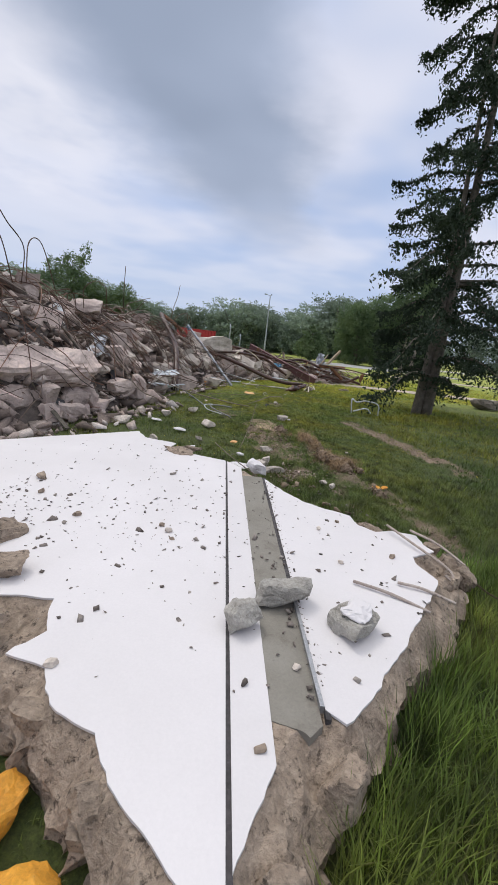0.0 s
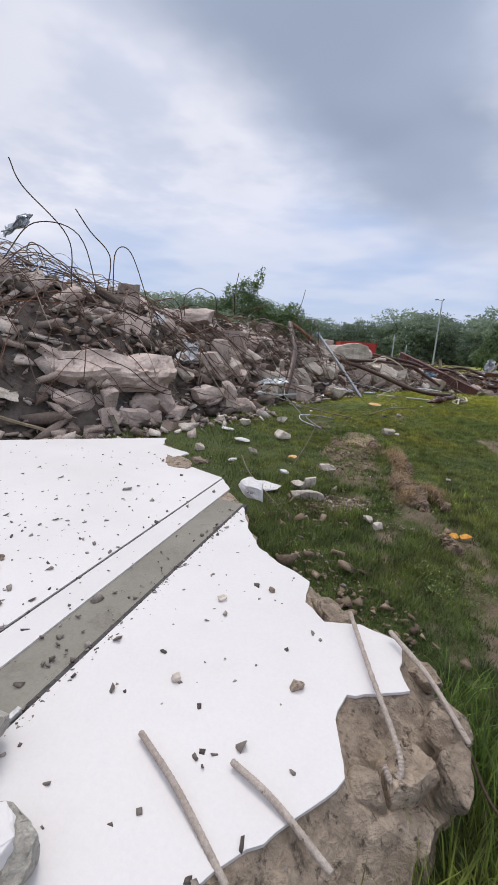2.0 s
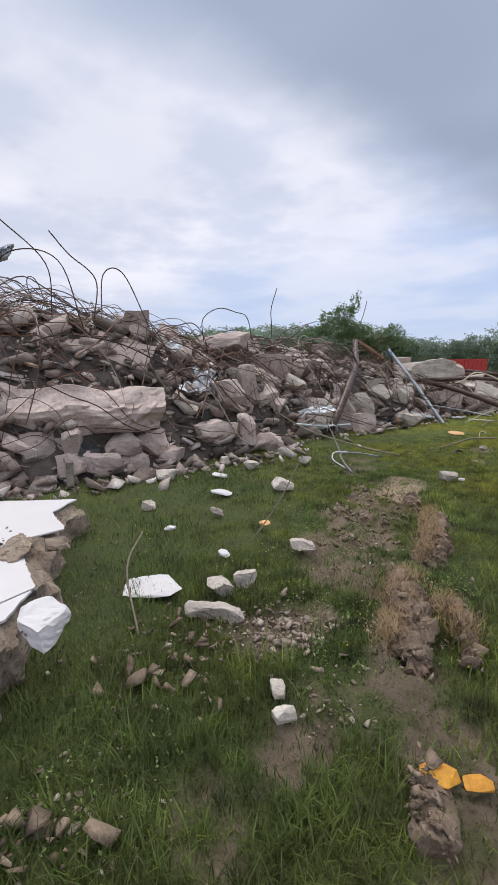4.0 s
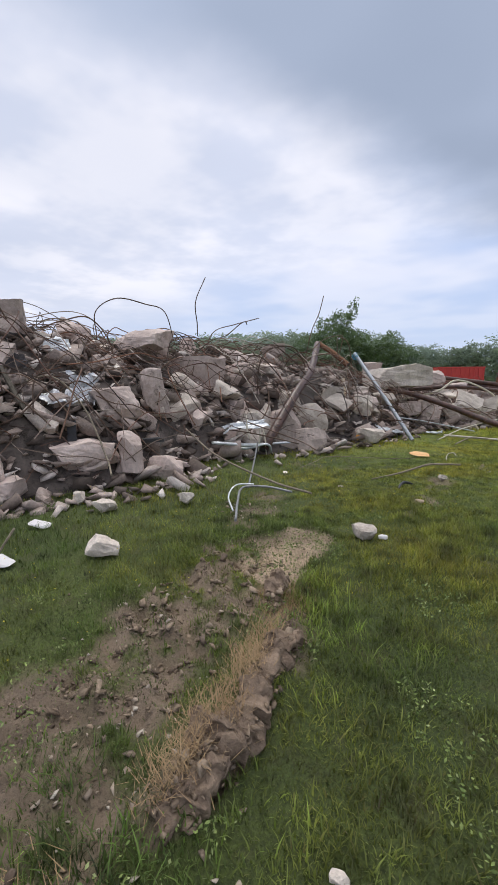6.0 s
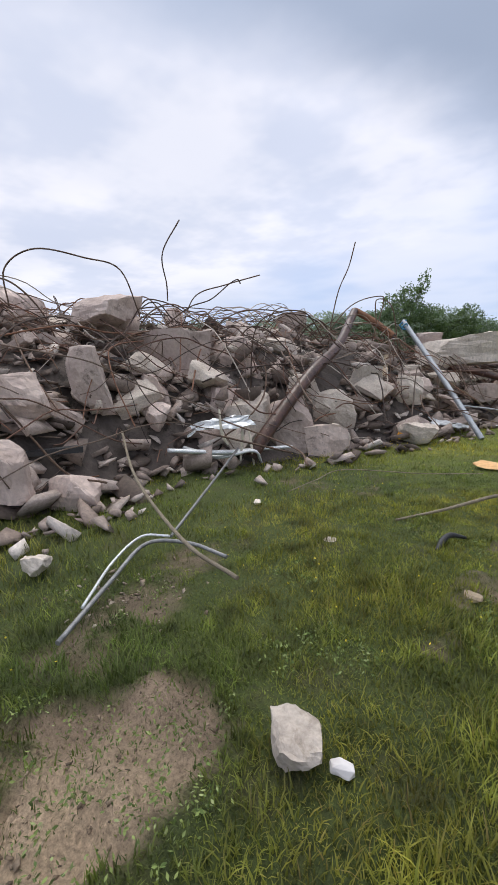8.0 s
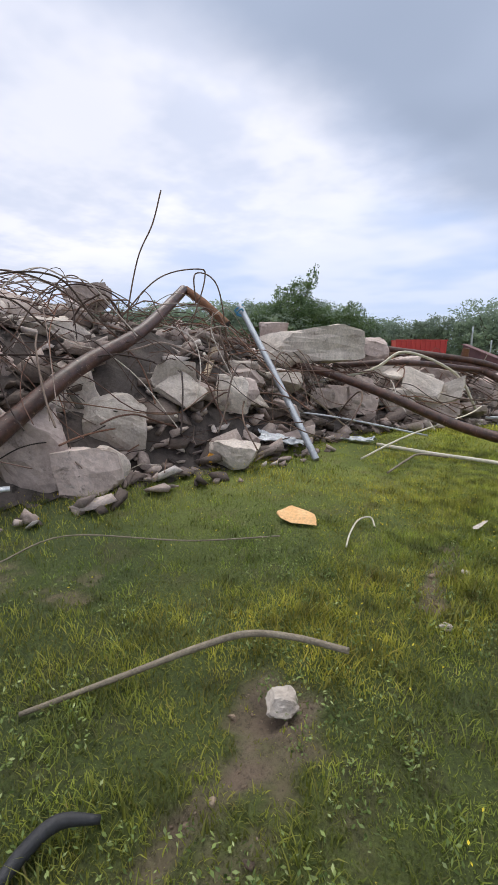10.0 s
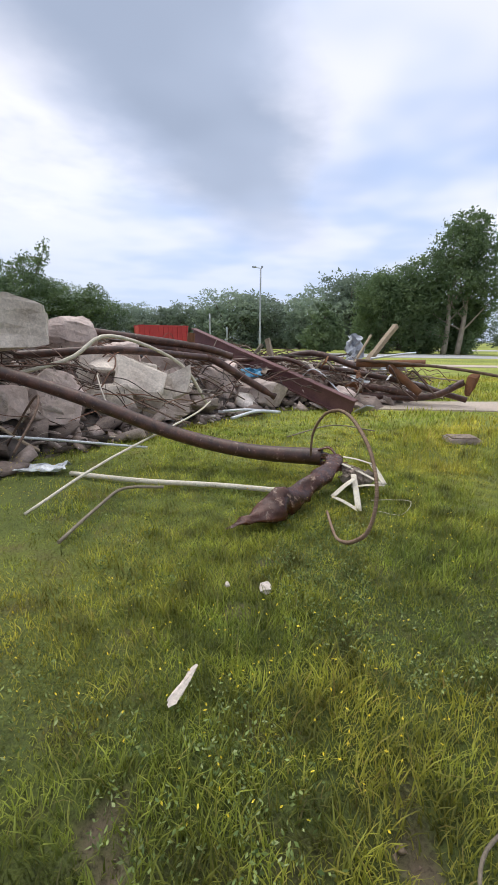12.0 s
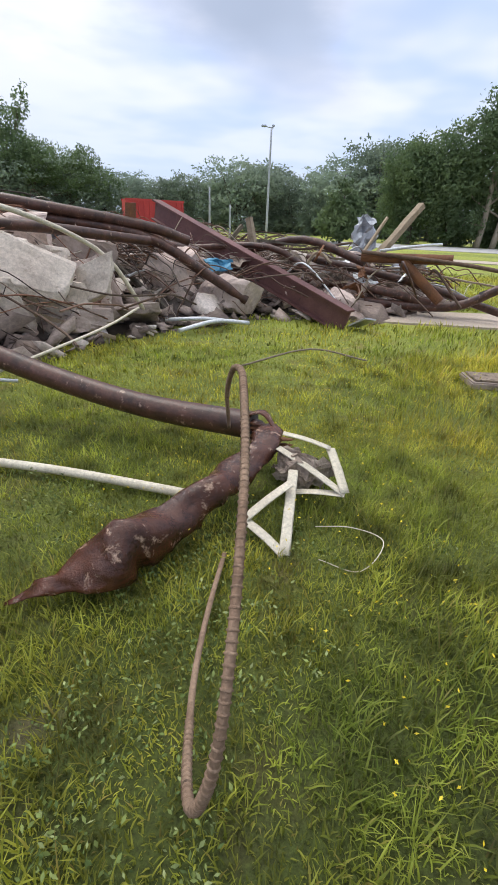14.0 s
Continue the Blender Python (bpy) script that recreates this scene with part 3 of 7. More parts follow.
# ---- the heap of rubble ----
FOOT = [(-9, 3.5), (-7, 4.3), (-5.1, 5.3), (-3.9, 6.6), (-3.7, 8.4), (-3.2, 10.2), (-3.6, 12.5), (-2.7, 15.2), (-2.0, 17.2), (-1.6, 18.6), (-1.5, 20.4), (-0.3, 22),
        (0.6, 23.6), (2, 25.0), (3.7, 25.2), (5.4, 26.6), (6.6, 27.5), (6.5, 30), (3, 34), (-6, 34), (-14, 28), (-18, 16), (-16, 6)]
CREST = [(-7.7, 7.5, 3.55), (-6.7, 9.2, 3.2), (-6.4, 10.4, 2.9), (-5.2, 13.1, 2.6), (-5.5, 16, 2.5), (-4.3, 18.3, 2.35), (-3.3, 20.5, 1.85), (-2.3, 24, 1.4),
         (-1, 25.5, 1.15), (1.3, 27.9, 0.9), (4.5, 28.5, 0.75), (6.6, 29.7, 0.45), (-12, 8, 3.8), (-12, 20, 2.4), (-6, 28, 1.6)]


def inside_distance(x, y):
    """Metres inside the heap's foot line; negative outside."""
    d = np.full(x.shape, 1e9)
    odd = np.zeros(x.shape, bool)
    for (ax, ay), (bx, by) in zip(FOOT, FOOT[1:] + FOOT[:1]):
        t = np.clip(((x - ax) * (bx - ax) + (y - ay) * (by - ay)) / ((bx - ax) ** 2 + (by - ay) ** 2), 0, 1)
        d = np.minimum(d, np.hypot(x - ax - t * (bx - ax), y - ay - t * (by - ay)))
        cross = (ay > y) != (by > y)
        odd ^= cross & (x < (bx - ax) * (y - ay) / ((by - ay) or 1e-9) + ax)
    return np.where(odd, d, -d)


def heap_z(x, y):
    x, y = np.asarray(x, float), np.asarray(y, float)
    d = inside_distance(x, y)
    w = np.zeros(x.shape)
    h = np.zeros(x.shape)
    for cx, cy, ch in CREST:
        k = 1 / (((x - cx) ** 2 + (y - cy) ** 2) ** 1.6 + 0.05)
        w += k
        h += k * ch
    h = h / w - 0.42
    f = 1 - (1 - np.clip(d / 3.2, 0, 1)) ** 1.7
    n = 0.5 * (value_noise(x, y, 1.1, 21) - 0.5) + 0.3 * (value_noise(x, y, 0.4, 22) - 0.5)
    return np.where(d > 0, h * f + n * np.clip(d, 0, 1) * 0.8 - 0.12 * (d < 0.5), -0.3 + 0.3 * np.clip(d + 1, 0, 1))


hx, hy = np.arange(-17, 9, 0.14), np.arange(3, 34, 0.14)
HX, HY = np.meshgrid(hx, hy)
hv = np.stack([HX.ravel(), HY.ravel(), heap_z(HX.ravel(), HY.ravel())], -1)
nx, ny = len(hx), len(hy)
ii, jj = np.meshgrid(np.arange(nx - 1), np.arange(ny - 1), indexing="xy")
hf = np.stack([jj * nx + ii, jj * nx + ii + 1, (jj + 1) * nx + ii + 1, (jj + 1) * nx + ii], -1).reshape(-1, 4)
hf = hf[(inside_distance(hv[:, 0], hv[:, 1]) > -0.2)[hf].all(1)]
tagged(part("rubble_heap", from_arrays("rubble_heap", hv, hf, GAPSHADE), None), "heap of crushed demolition rubble on the meadow, coloured dark like its shaded gaps", "rubble heap", kind="stuff")

# loose rubble all over the heap, too many pieces to count
rng = random.Random(4)
nrg = np.random.default_rng(4)


def mesh_arrays(b):
    bmesh.ops.triangulate(b, faces=b.faces[:])
    v = np.array([q.co[:] for q in b.verts])
    b.verts.index_update()
    f = np.array([[q.index for q in t.verts] for t in b.faces])
    b.free()
    return v, f


def scatter(name, shapes, places, sizes, mat_, flat=0.7):
    """Many turned and sized copies of a few shapes as one mesh."""
    vs, fs, off = [], [], 0
    for p, s in zip(places, sizes):
        v, f = shapes[rng.randrange(len(shapes))]
        r = np.array(Euler((rng.uniform(-0.7, 0.7), rng.uniform(-0.7, 0.7), rng.uniform(0, 6.3))).to_matrix())
        q = (v * s * np.array((rng.uniform(0.7, 1.3), rng.uniform(0.7, 1.3), rng.uniform(0.5, 1.0) * flat))) @ r.T + p
        vs.append(q)
        fs.append(f + off)
        off += len(q)
    return from_arrays(name, np.concatenate(vs), np.concatenate(fs), mat_)


def island_material(name, cols, rough=0.93, bump=0.6):
    """Value and colour by piece, with grain and relief."""
    m = bpy.data.materials.new(name)
    m.use_nodes = True
    n, l = m.node_tree.nodes, m.node_tree.links
    b = n["Principled BSDF"]
    geo = n.new("ShaderNodeNewGeometry")
    r = n.new("ShaderNodeValToRGB")
    r.color_ramp.interpolation = "LINEAR"
    l.new(geo.outputs["Random Per Island"], r.inputs[0])
    e = r.color_ramp.elements
    e[0].color, e[1].color = (*cols[0], 1), (*cols[-1], 1)
    for i, c in enumerate(cols[1:-1]):
        r.color_ramp.elements.new((i + 1) / (len(cols) - 1)).color = (*c, 1)
    t = n.new("ShaderNodeTexNoise")
    t.inputs["Scale"].default_value, t.inputs["Detail"].default_value, t.inputs["Roughness"].default_value = 22, 5, 0.7
    l.new(geo.outputs["Position"], t.inputs["Vector"])
    g = n.new("ShaderNodeMapRange")
    l.new(t.outputs[0], g.inputs[0])
    g.inputs[1].default_value, g.inputs[2].default_value, g.inputs[3].default_value, g.inputs[4].default_value = 0.3, 0.7, 0.65, 1.2
    h = n.new("ShaderNodeHueSaturation")
    l.new(r.outputs[0], h.inputs["Color"]), l.new(g.outputs[0], h.inputs["Value"])
    l.new(h.outputs[0], b.inputs["Base Color"])
    b.inputs["Roughness"].default_value = rough
    if bump:
        bp = n.new("ShaderNodeBump")
        bp.inputs["Strength"].default_value, bp.inputs["Distance"].default_value = bump, 0.02
        l.new(t.outputs[0], bp.inputs["Height"]), l.new(bp.outputs[0], b.inputs["Normal"])
    return m


PIECES = island_material("rubble_pieces", [(0.06, 0.045, 0.036), (0.20, 0.152, 0.125), (0.34, 0.265, 0.225), (0.52, 0.42, 0.365), (0.13, 0.095, 0.076), (0.56, 0.465, 0.41), (0.74, 0.67, 0.61)])
SPLINTERS = island_material("splinters", [(0.03, 0.021, 0.018), (0.10, 0.06, 0.045), (0.23, 0.105, 0.06), (0.20, 0.145, 0.11), (0.055, 0.034, 0.026), (0.15, 0.07, 0.045), (0.56, 0.50, 0.43)], 0.85, 0.2)
GRAVEL = island_material("gravel", [(0.16, 0.115, 0.085), (0.27, 0.205, 0.15), (0.38, 0.30, 0.23), (0.55, 0.48, 0.40)])

SHAPES = [mesh_arrays(chunk(rng, 1, rng.uniform(0.5, 1), rng.uniform(0.35, 0.8), 4, 0.9, 0.0, 0.0)) for _ in range(18)]


ROUND = [mesh_arrays(chunk(rng, 1, rng.uniform(0.6, 1), rng.uniform(0.45, 0.9), 8, 0.55, 0.0, 0.0)) for _ in range(14)]


def heap_places(n, lo, hi, lift, seed):
    """Spots on the heap's visible flank, between lo and hi metres inside its foot."""
    g = np.random.default_rng(seed)
    out = np.zeros((0, 3))
    while len(out) < n:
        x, y = g.uniform(-12, 7, 4000), g.uniform(3.5, 32, 4000)
        d = inside_distance(x, y)
        ok = (d > lo) & (d < hi)
        along = np.interp(y, [13.6, 14.2, 15.6, 17.2, 19.4], [-2.9, -2.95, -3.2, -3.7, -4.7])
        ok &= ~((np.abs(x - along) < 0.3) & (y > 13.6) & (y < 19.4))
        x, y = x[ok], y[ok]
        out = np.concatenate([out, np.stack([x, y, heap_z(x, y) + lift], -1)])
    return out[:n]


spots = heap_places(9000, -0.15, 4.6, 0.05, 8)
spots[:, 2] = np.maximum(spots[:, 2], -0.02)
tagged(part("loose_rubble", scatter("loose_rubble", SHAPES, spots, nrg.gamma(1.7, 0.11, 9000) + 0.05, PIECES), None),
       "loose grey concrete lumps strewn over the heap", "rubble", kind="stuff")


def splinter_mesh(spots_, length, thick, seed):
    g = np.random.default_rng(seed)
    n = len(spots_)
    az, el = g.uniform(0, 6.28, n), g.normal(0, 0.35, n)
    dirs = np.stack([np.cos(az) * np.cos(el), np.sin(az) * np.cos(el), np.sin(el)], -1)
    ln = g.uniform(0.3, 1, n)[:, None] * length
    side = np.cross(dirs, (0, 0, 1.0))
    side /= np.linalg.norm(side, axis=1)[:, None] + 1e-9
    upv = np.cross(side, dirs)
    th = g.uniform(0.4, 1, n)[:, None] * thick
    a, b = spots_ - dirs * ln / 2, spots_ + dirs * ln / 2
    bow = upv * ln * g.uniform(-0.05, 0.2, n)[:, None]
    rows = []
    for p in (a, (a + b) / 2 + bow, b):
        rows += [p + side * th, p + upv * th, p - side * th, p - upv * th]
    v = np.stack(rows, 1).reshape(-1, 3)
    f = []
    for r in (0, 4):
        for j in range(4):
            f.append((r + j, r + (j + 1) % 4, r + 4 + (j + 1) % 4, r + 4 + j))
    f = (np.array(f)[None] + (np.arange(n) * 12)[:, None, None]).reshape(-1, 4)
    return v, f


sv, sf = splinter_mesh(heap_places(2600, 0.0, 4.4, 0.24, 9), 0.8, 0.009, 10)
tagged(part("wire_tangle", from_arrays("wire_tangle", sv, sf, SPLINTERS), None), "tangle of thin rusty wires and splinters on the rubble", "wire", kind="stuff")

wv, wf, off = [], [], 0
for p in heap_places(1000, 0.2, 4.2, 0.33, 19):
    az, ln, turn = rng.uniform(0, 6.28), rng.uniform(0.9, 3.6), rng.uniform(-0.42, 0.42)
    q, line = p.copy(), []
    rise = rng.uniform(0.05, 0.45)
    for k in range(7):
        line.append(q + (0, 0, rise * math.sin(math.pi * k / 6) + rng.uniform(-0.04, 0.06)))
        az += turn * rng.uniform(0.2, 1)
        q = q + np.array((math.cos(az), math.sin(az), 0)) * ln / 6
    zz = np.maximum(heap_z(np.array([t[0] for t in line]), np.array([t[1] for t in line])), 0) - float(max(heap_z(p[0], p[1]), 0))
    line = [t + (0, 0, 0.75 * z_) for t, z_ in zip(line, zz)]
    out_ = rng.choice((0.0, 0.2, 0.4))
    keep = inside_distance(np.array([t[0] for t in line]), np.array([t[1] for t in line])) > -0.25
    line = [t + np.array((0.9, -0.4, 0)) * out_ for t, k in zip(line, keep) if k]
    if len(line) < 4:
        continue
    v, f = tube_arrays(smooth_line(line, 3), rng.choice((0.006, 0.008, 0.010, 0.013)), 5)
    wv.append(v), wf.append(f + off)
    off += len(v)
tagged(part("bent_wires", from_arrays("bent_wires", np.concatenate(wv), np.concatenate(wf), SPLINTERS), None), "dense tangle of long bent rusty wires over the rubble", "wire", kind="stuff")

# broken concrete blocks that stand out: place of the middle, width, height, bearing
BLOCKS_A = [
    (-3.94, 7.83, 0.45, 0.56, 0.4, 59), (-3.86, 8.43, 0.42, 0.5, 0.4, 55),
    (-3.98, 6.83, 0.22, 0.5, 0.4, 66), (-3.83, 7.29, 0.22, 0.57, 0.4, 62), (-3.63, 9.84, 0.45, 0.67, 0.45, 46), (-6.02, 9.97, 2.83, 0.63, 0.57, 55),
    (-4.48, 6.58, 0.5, 0.46, 0.51, 69), (-5.47, 12.74, 2.58, 1.08, 0.46, 54), (-4.98, 13.67, 1.75, 1.56, 0.83, 48), (-4.43, 14.78, 1.65, 0.64, 0.71, 41),
    (-4.19, 11.92, 1.37, 0.47, 0.89, 53), (-3.94, 10.78, 1.21, 0.75, 0.56, 59)]
BLOCKS_B = [
    (-3.6, 14.23, 0.6, 1.03, 0.9, 40), (-3.04, 10.99, 0.16, 0.54, 0.45, 53), (-3.16, 10.36, 0.5, 0.39, 0.6, 58), (-4.44, 12.99, 1.1, 0.5, 0.6, 49),
    (-3.45, 9.89, 0.5, 0.82, 0.41, 63), (-2.56, 15.55, 0.2, 0.35, 0.52, 30), (-3.03, 14.88, 0.42, 0.73, 0.85, 55), (-2.54, 15.36, 0.19, 0.66, 0.57, 48),
    (-3.84, 14.14, 0.79, 0.65, 0.65, 65), (-4.32, 15.05, 1.34, 0.8, 0.79, 60), (-4.78, 14.73, 1.64, 0.68, 0.66, 64), (-3.5, 15.74, 0.88, 0.62, 0.84, 51),
    (-2.97, 16.06, 0.64, 0.75, 0.67, 46), (-5.03, 17.24, 2.48, 0.7, 0.43, 50)]
BLOCKS_C = [
    (-4.59, 16.38, 1.86, 1.16, 0.39, 52), (-4.91, 14.13, 1.65, 0.43, 0.82, 69), (-3.0, 17.2, 1.21, 0.84, 0.42, 39), (-2.38, 17.8, 0.93, 0.47, 0.52, 33),
    (-3.72, 13.62, 0.41, 0.4, 0.33, 69), (-6.18, 14.73, 2.57, 0.35, 0.41, 68), (-2.32, 20.59, 1.64, 1.95, 0.6, 30), (-2.01, 22.83, 1.62, 1.02, 0.5, 22),
    (-3.28, 20.54, 1.99, 0.54, 0.4, 36), (-1.81, 20.68, 0.67, 0.4, 0.45, 26), (-1.1, 23.46, 1.23, 0.53, 0.37, 16), (-2.17, 17.97, 0.94, 0.33, 0.4, 42)]
BLOCKS_D = [
    (-1.26, 22.66, 0.86, 0.87, 0.83, 23), (-0.68, 22.93, 0.68, 0.72, 0.72, 19), (-0.8, 22.13, 0.44, 0.52, 0.61, 21), (-0.34, 22.59, 0.35, 0.74, 0.6, 17),
    (-0.18, 23.39, 0.55, 0.66, 0.61, 14), (0.47, 24.9, 0.63, 0.76, 0.57, 8), (-1.21, 23.35, 1.23, 0.64, 0.42, 21), (-0.59, 23.69, 0.96, 0.89, 0.57, 16),
    (-1.54, 21.21, 0.68, 0.67, 0.7, 30), (1.42, 24.92, 0.32, 0.86, 0.61, 2), (-2.09, 22.81, 1.58, 0.91, 0.5, 28)]


def concrete_block(x, y, z, w, h, bearing, mat_=CONCRETE, deep=0.8, rough=0.05, label="broken grey concrete block lodged in the rubble heap", tilt=0.12):
    d = max(0.35, min(w, 1.2) * deep)
    cuts = 2 if w > 0.6 else 1
    b = cut_block(rng, w * 1.12, d, h * 1.12, 13 + int(w * 3), 4 + 2 * cuts, 0.022 + rough * 0.2)
    ob = part("concrete_block", b, mat_)
    ob.matrix_basis = pose(x - 0.25 * d * math.sin(radians(bearing)), y + 0.25 * d * math.cos(radians(bearing)), z - h * 0.54,
                           math.degrees(rng.uniform(-tilt, tilt)), math.degrees(rng.uniform(-tilt, tilt)), bearing + rng.uniform(-14, 14))
    return tagged(ob, label, "concrete block", "broken concrete blocks")


wallpiece = part("wall_slab", cut_block(rng, 3.1, 0.3, 1.15, 7, 9, 0.014), CONCRETE)
wallpiece.matrix_basis = pose(-5.55, 7.75, 1.28, -24, 3, 62)
tagged(wallpiece, "large fallen wall slab with flaking whitish paint", "wall slab")
facing = part("paint_patch", chunk(rng, 1.9, 0.03, 0.62, 30, 0.5, 0.01, 0.03, 2), LIMESTONE, wallpiece, "flaking whitish paint")
facing.matrix_basis = pose(-0.35, -0.165, 0.40, 0, 0, 0)


def overhang(w, d, h):
    """A split block: a ragged ledge on top, the face below leaning inwards to a dark gap."""
    b = bmesh.new()
    nx_, nz_ = 34, 16
    rows = {}
    for i in range(nx_ + 1):
        for j in range(nz_ + 1):
            u, t = i / nx_ * 2 - 1, j / nz_
            lip = 0.62 + 0.10 * noise.noise((u * 2.3, 4.0, 0)) + 0.05 * noise.noise((u * 7, 4.0, 0))
            y = -d / 2 + 0.42 * d * max(0.0, 0.42 - t) ** 0.8 + (0.10 * d if t > lip else 0.0) + 0.5 * d * max(0.0, t - lip)
            end = 0.30 * d * max(0.0, abs(u) - 0.72) / 0.28
            q = Vector((u * 1.7, 0, t * 2))
            y += end + noise.noise(q * 1.4) * 0.14 + noise.noise(q * 4.2) * 0.055 + noise.noise(q * 11) * 0.02
            z = h * (t * (0.92 + 0.12 * noise.noise((u * 2, 9, 1))) + 0.10 * (1 - t) * (1 + u) * 0.5)
            rows[i, j] = b.verts.new((u * w / 2 * (0.90 + 0.10 * t), y, z))
    for i in range(nx_):
        for j in range(nz_):
            b.faces.new((rows[i, j], rows[i + 1, j], rows[i + 1, j + 1], rows[i, j + 1]))
    rim = [e for e in b.edges if len(e.link_faces) == 1]
    r = bmesh.ops.extrude_edge_only(b, edges=rim)
    back = [v for v in r["geom"] if isinstance(v, bmesh.types.BMVert)]
    for v in back:
        v.co.y = d / 2 + noise.noise(v.co * 3) * 0.06
    bmesh.ops.contextual_create(b, geom=[e for e in b.edges if len(e.link_faces) == 1])
    bmesh.ops.recalc_face_normals(b, faces=b.faces[:])
    return b


ledge = part("split_block", overhang(2.75, 1.0, 0.92), CONCRETE)
ledge.matrix_basis = pose(-4.55, 7.55, 0.64, 0, 1.5, 60)
tagged(ledge, "huge split concrete block overhanging smaller rubble", "concrete block", "broken concrete blocks")
for x, y, z, w, d, h, a in ((-4.75, 6.75, 0.0, 0.62, 0.5, 0.42, 40), (-4.32, 7.35, 0.0, 0.6, 0.5, 0.34, 75), (-4.0, 8.05, 0.0, 0.55, 0.5, 0.40, 55), (-3.75, 8.75, 0.0, 0.5, 0.4, 0.34, 30), (-5.2, 6.35, 0.0, 0.7, 0.55, 0.5, 60), (-4.5, 7.0, 0.36, 0.5, 0.45, 0.3, 20), (-5.0, 6.6, 0.45, 0.55, 0.4, 0.3, 70)):
    ob = part("concrete_block", cut_block(rng, w, d, h, 9, 5, 0.035), CONCRETE)
    ob.matrix_basis = pose(x, y, z, rng.uniform(-6, 6), rng.uniform(-6, 6), a)
    tagged(ob, "squarish grey concrete block stacked under the split block", "concrete block", "broken concrete blocks")
for row in BLOCKS_A + BLOCKS_B + BLOCKS_C:
    concrete_block(*row, mat_=LIMESTONE if rng.random() < (0.06 if row[1] < 13 else 0.45) else CONCRETE)
for x, y, z, w, h, a in BLOCKS_D:
    concrete_block(x, y, z, w * 1.12, h * 1.1, a, mat_=LIMESTONE if rng.random() < 0.45 else CONCRETE, deep=0.45, rough=0.08, tilt=0.3, label="pale broken wall piece at the edge of the rubble heap")

# further blocks, fewer shapes, turned and sized
STOCK = []
for k in range(20):
    b = cut_block(rng, 1, rng.uniform(0.5, 0.95), rng.uniform(0.18, 0.75), 13, 5, 0.04)
    d = bpy.data.meshes.new("concrete_block")
    b.to_mesh(d)
    b.free()
    d.materials.append(LIMESTONE if k == 3 or k > 11 else CONCRETE)
    STOCK.append(d)
for p in heap_places(240, 0.1, 4.0, 0.06, 12):
    s = 0.22 + 0.62 * rng.random() ** 1.5
    ob = tagged(new("concrete_block", STOCK[rng.randrange(14) if p[1] < 12.5 else rng.randrange(5, 20)]), "broken grey concrete lump on the rubble heap", "concrete block", "broken concrete blocks")
    ob.matrix_basis = pose(*p, rng.uniform(-28, 28), rng.uniform(-28, 28), rng.uniform(0, 360)) @ Matrix.Diagonal((s * rng.uniform(0.9, 1.5), s, s * rng.uniform(0.8, 1.2), 1))

# ---- rebar, pipes and beams of the heap ----
RODS = [[(-4.74, 13.63, 2.7), (-4.74, 13.63, 2.98), (-4.72, 13.57, 3.47), (-4.84, 14.04, 4.11)],
        [(-4.8, 13.6, 2.3), (-4.64, 14.01, 2.61), (-4.49, 14.38, 2.75), (-4.35, 14.72, 3.03), (-4.28, 14.86, 3.11), (-4.26, 14.92, 3.04)],
        [(-3.85, 17.07, 1.5), (-3.85, 17.07, 2.06), (-3.76, 17.26, 2.99), (-3.65, 17.5, 3.54), (-3.59, 17.65, 4.05)],
        [(-5.14, 11.21, 2.5), (-5.14, 11.21, 3.02), (-4.96, 11.59, 3.3), (-5.02, 12.33, 3.29), (-5.12, 12.98, 3.2), (-5.2, 13.33, 2.5)],
        [(-4.95, 14.05, 2.3), (-4.83, 14.3, 2.85), (-4.59, 14.83, 3.06), (-4.3, 15.47, 3.26)],
        [(-5.57, 7.63, 4.31), (-5.47, 7.93, 3.95), (-5.38, 8.42, 3.55), (-5.4, 8.35, 2.8)]]
RODS2 = [[(-5.37, 8.5, 2.8), (-5.35, 8.58, 3.67), (-5.26, 9.0, 3.73), (-5.16, 9.53, 2.7)],
         [(-3.68, 14.53, 1.0), (-3.64, 14.61, 2.05), (-3.52, 14.91, 2.41), (-3.26, 15.53, 2.46), (-3.12, 15.9, 2.0)],
         [(-4.55, 14.23, 2.1), (-4.31, 14.81, 2.51), (-4.01, 15.51, 2.57), (-3.78, 16.04, 2.33), (-3.49, 16.72, 1.7)],
         [(-3.93, 16.89, 2.0), (-3.63, 17.55, 2.74), (-3.34, 18.21, 2.96), (-3.29, 18.32, 2.8), (-3.4, 18.06, 2.0)],
         [(-3.36, 18.16, 2.4), (-3.36, 18.16, 2.88), (-3.19, 18.54, 2.72), (-3.1, 18.72, 1.7)],
         [(-6.55, 6.93, 5.09), (-6.4, 7.09, 4.62), (-5.84, 7.67, 3.79), (-5.81, 7.7, 2.8)],
         [(-6.7, 6.78, 3.2), (-6.28, 7.21, 3.97), (-5.68, 7.83, 3.85), (-5.42, 8.11, 2.6)]]


def rebar(pts, r=0.011, mat_=REBAR, label="thin bent rusty reinforcing bar sticking out of rubble"):
    return tagged(tube("rebar", pts, r, mat_, 6, 7), label, "rebar", "bent reinforcing bars")


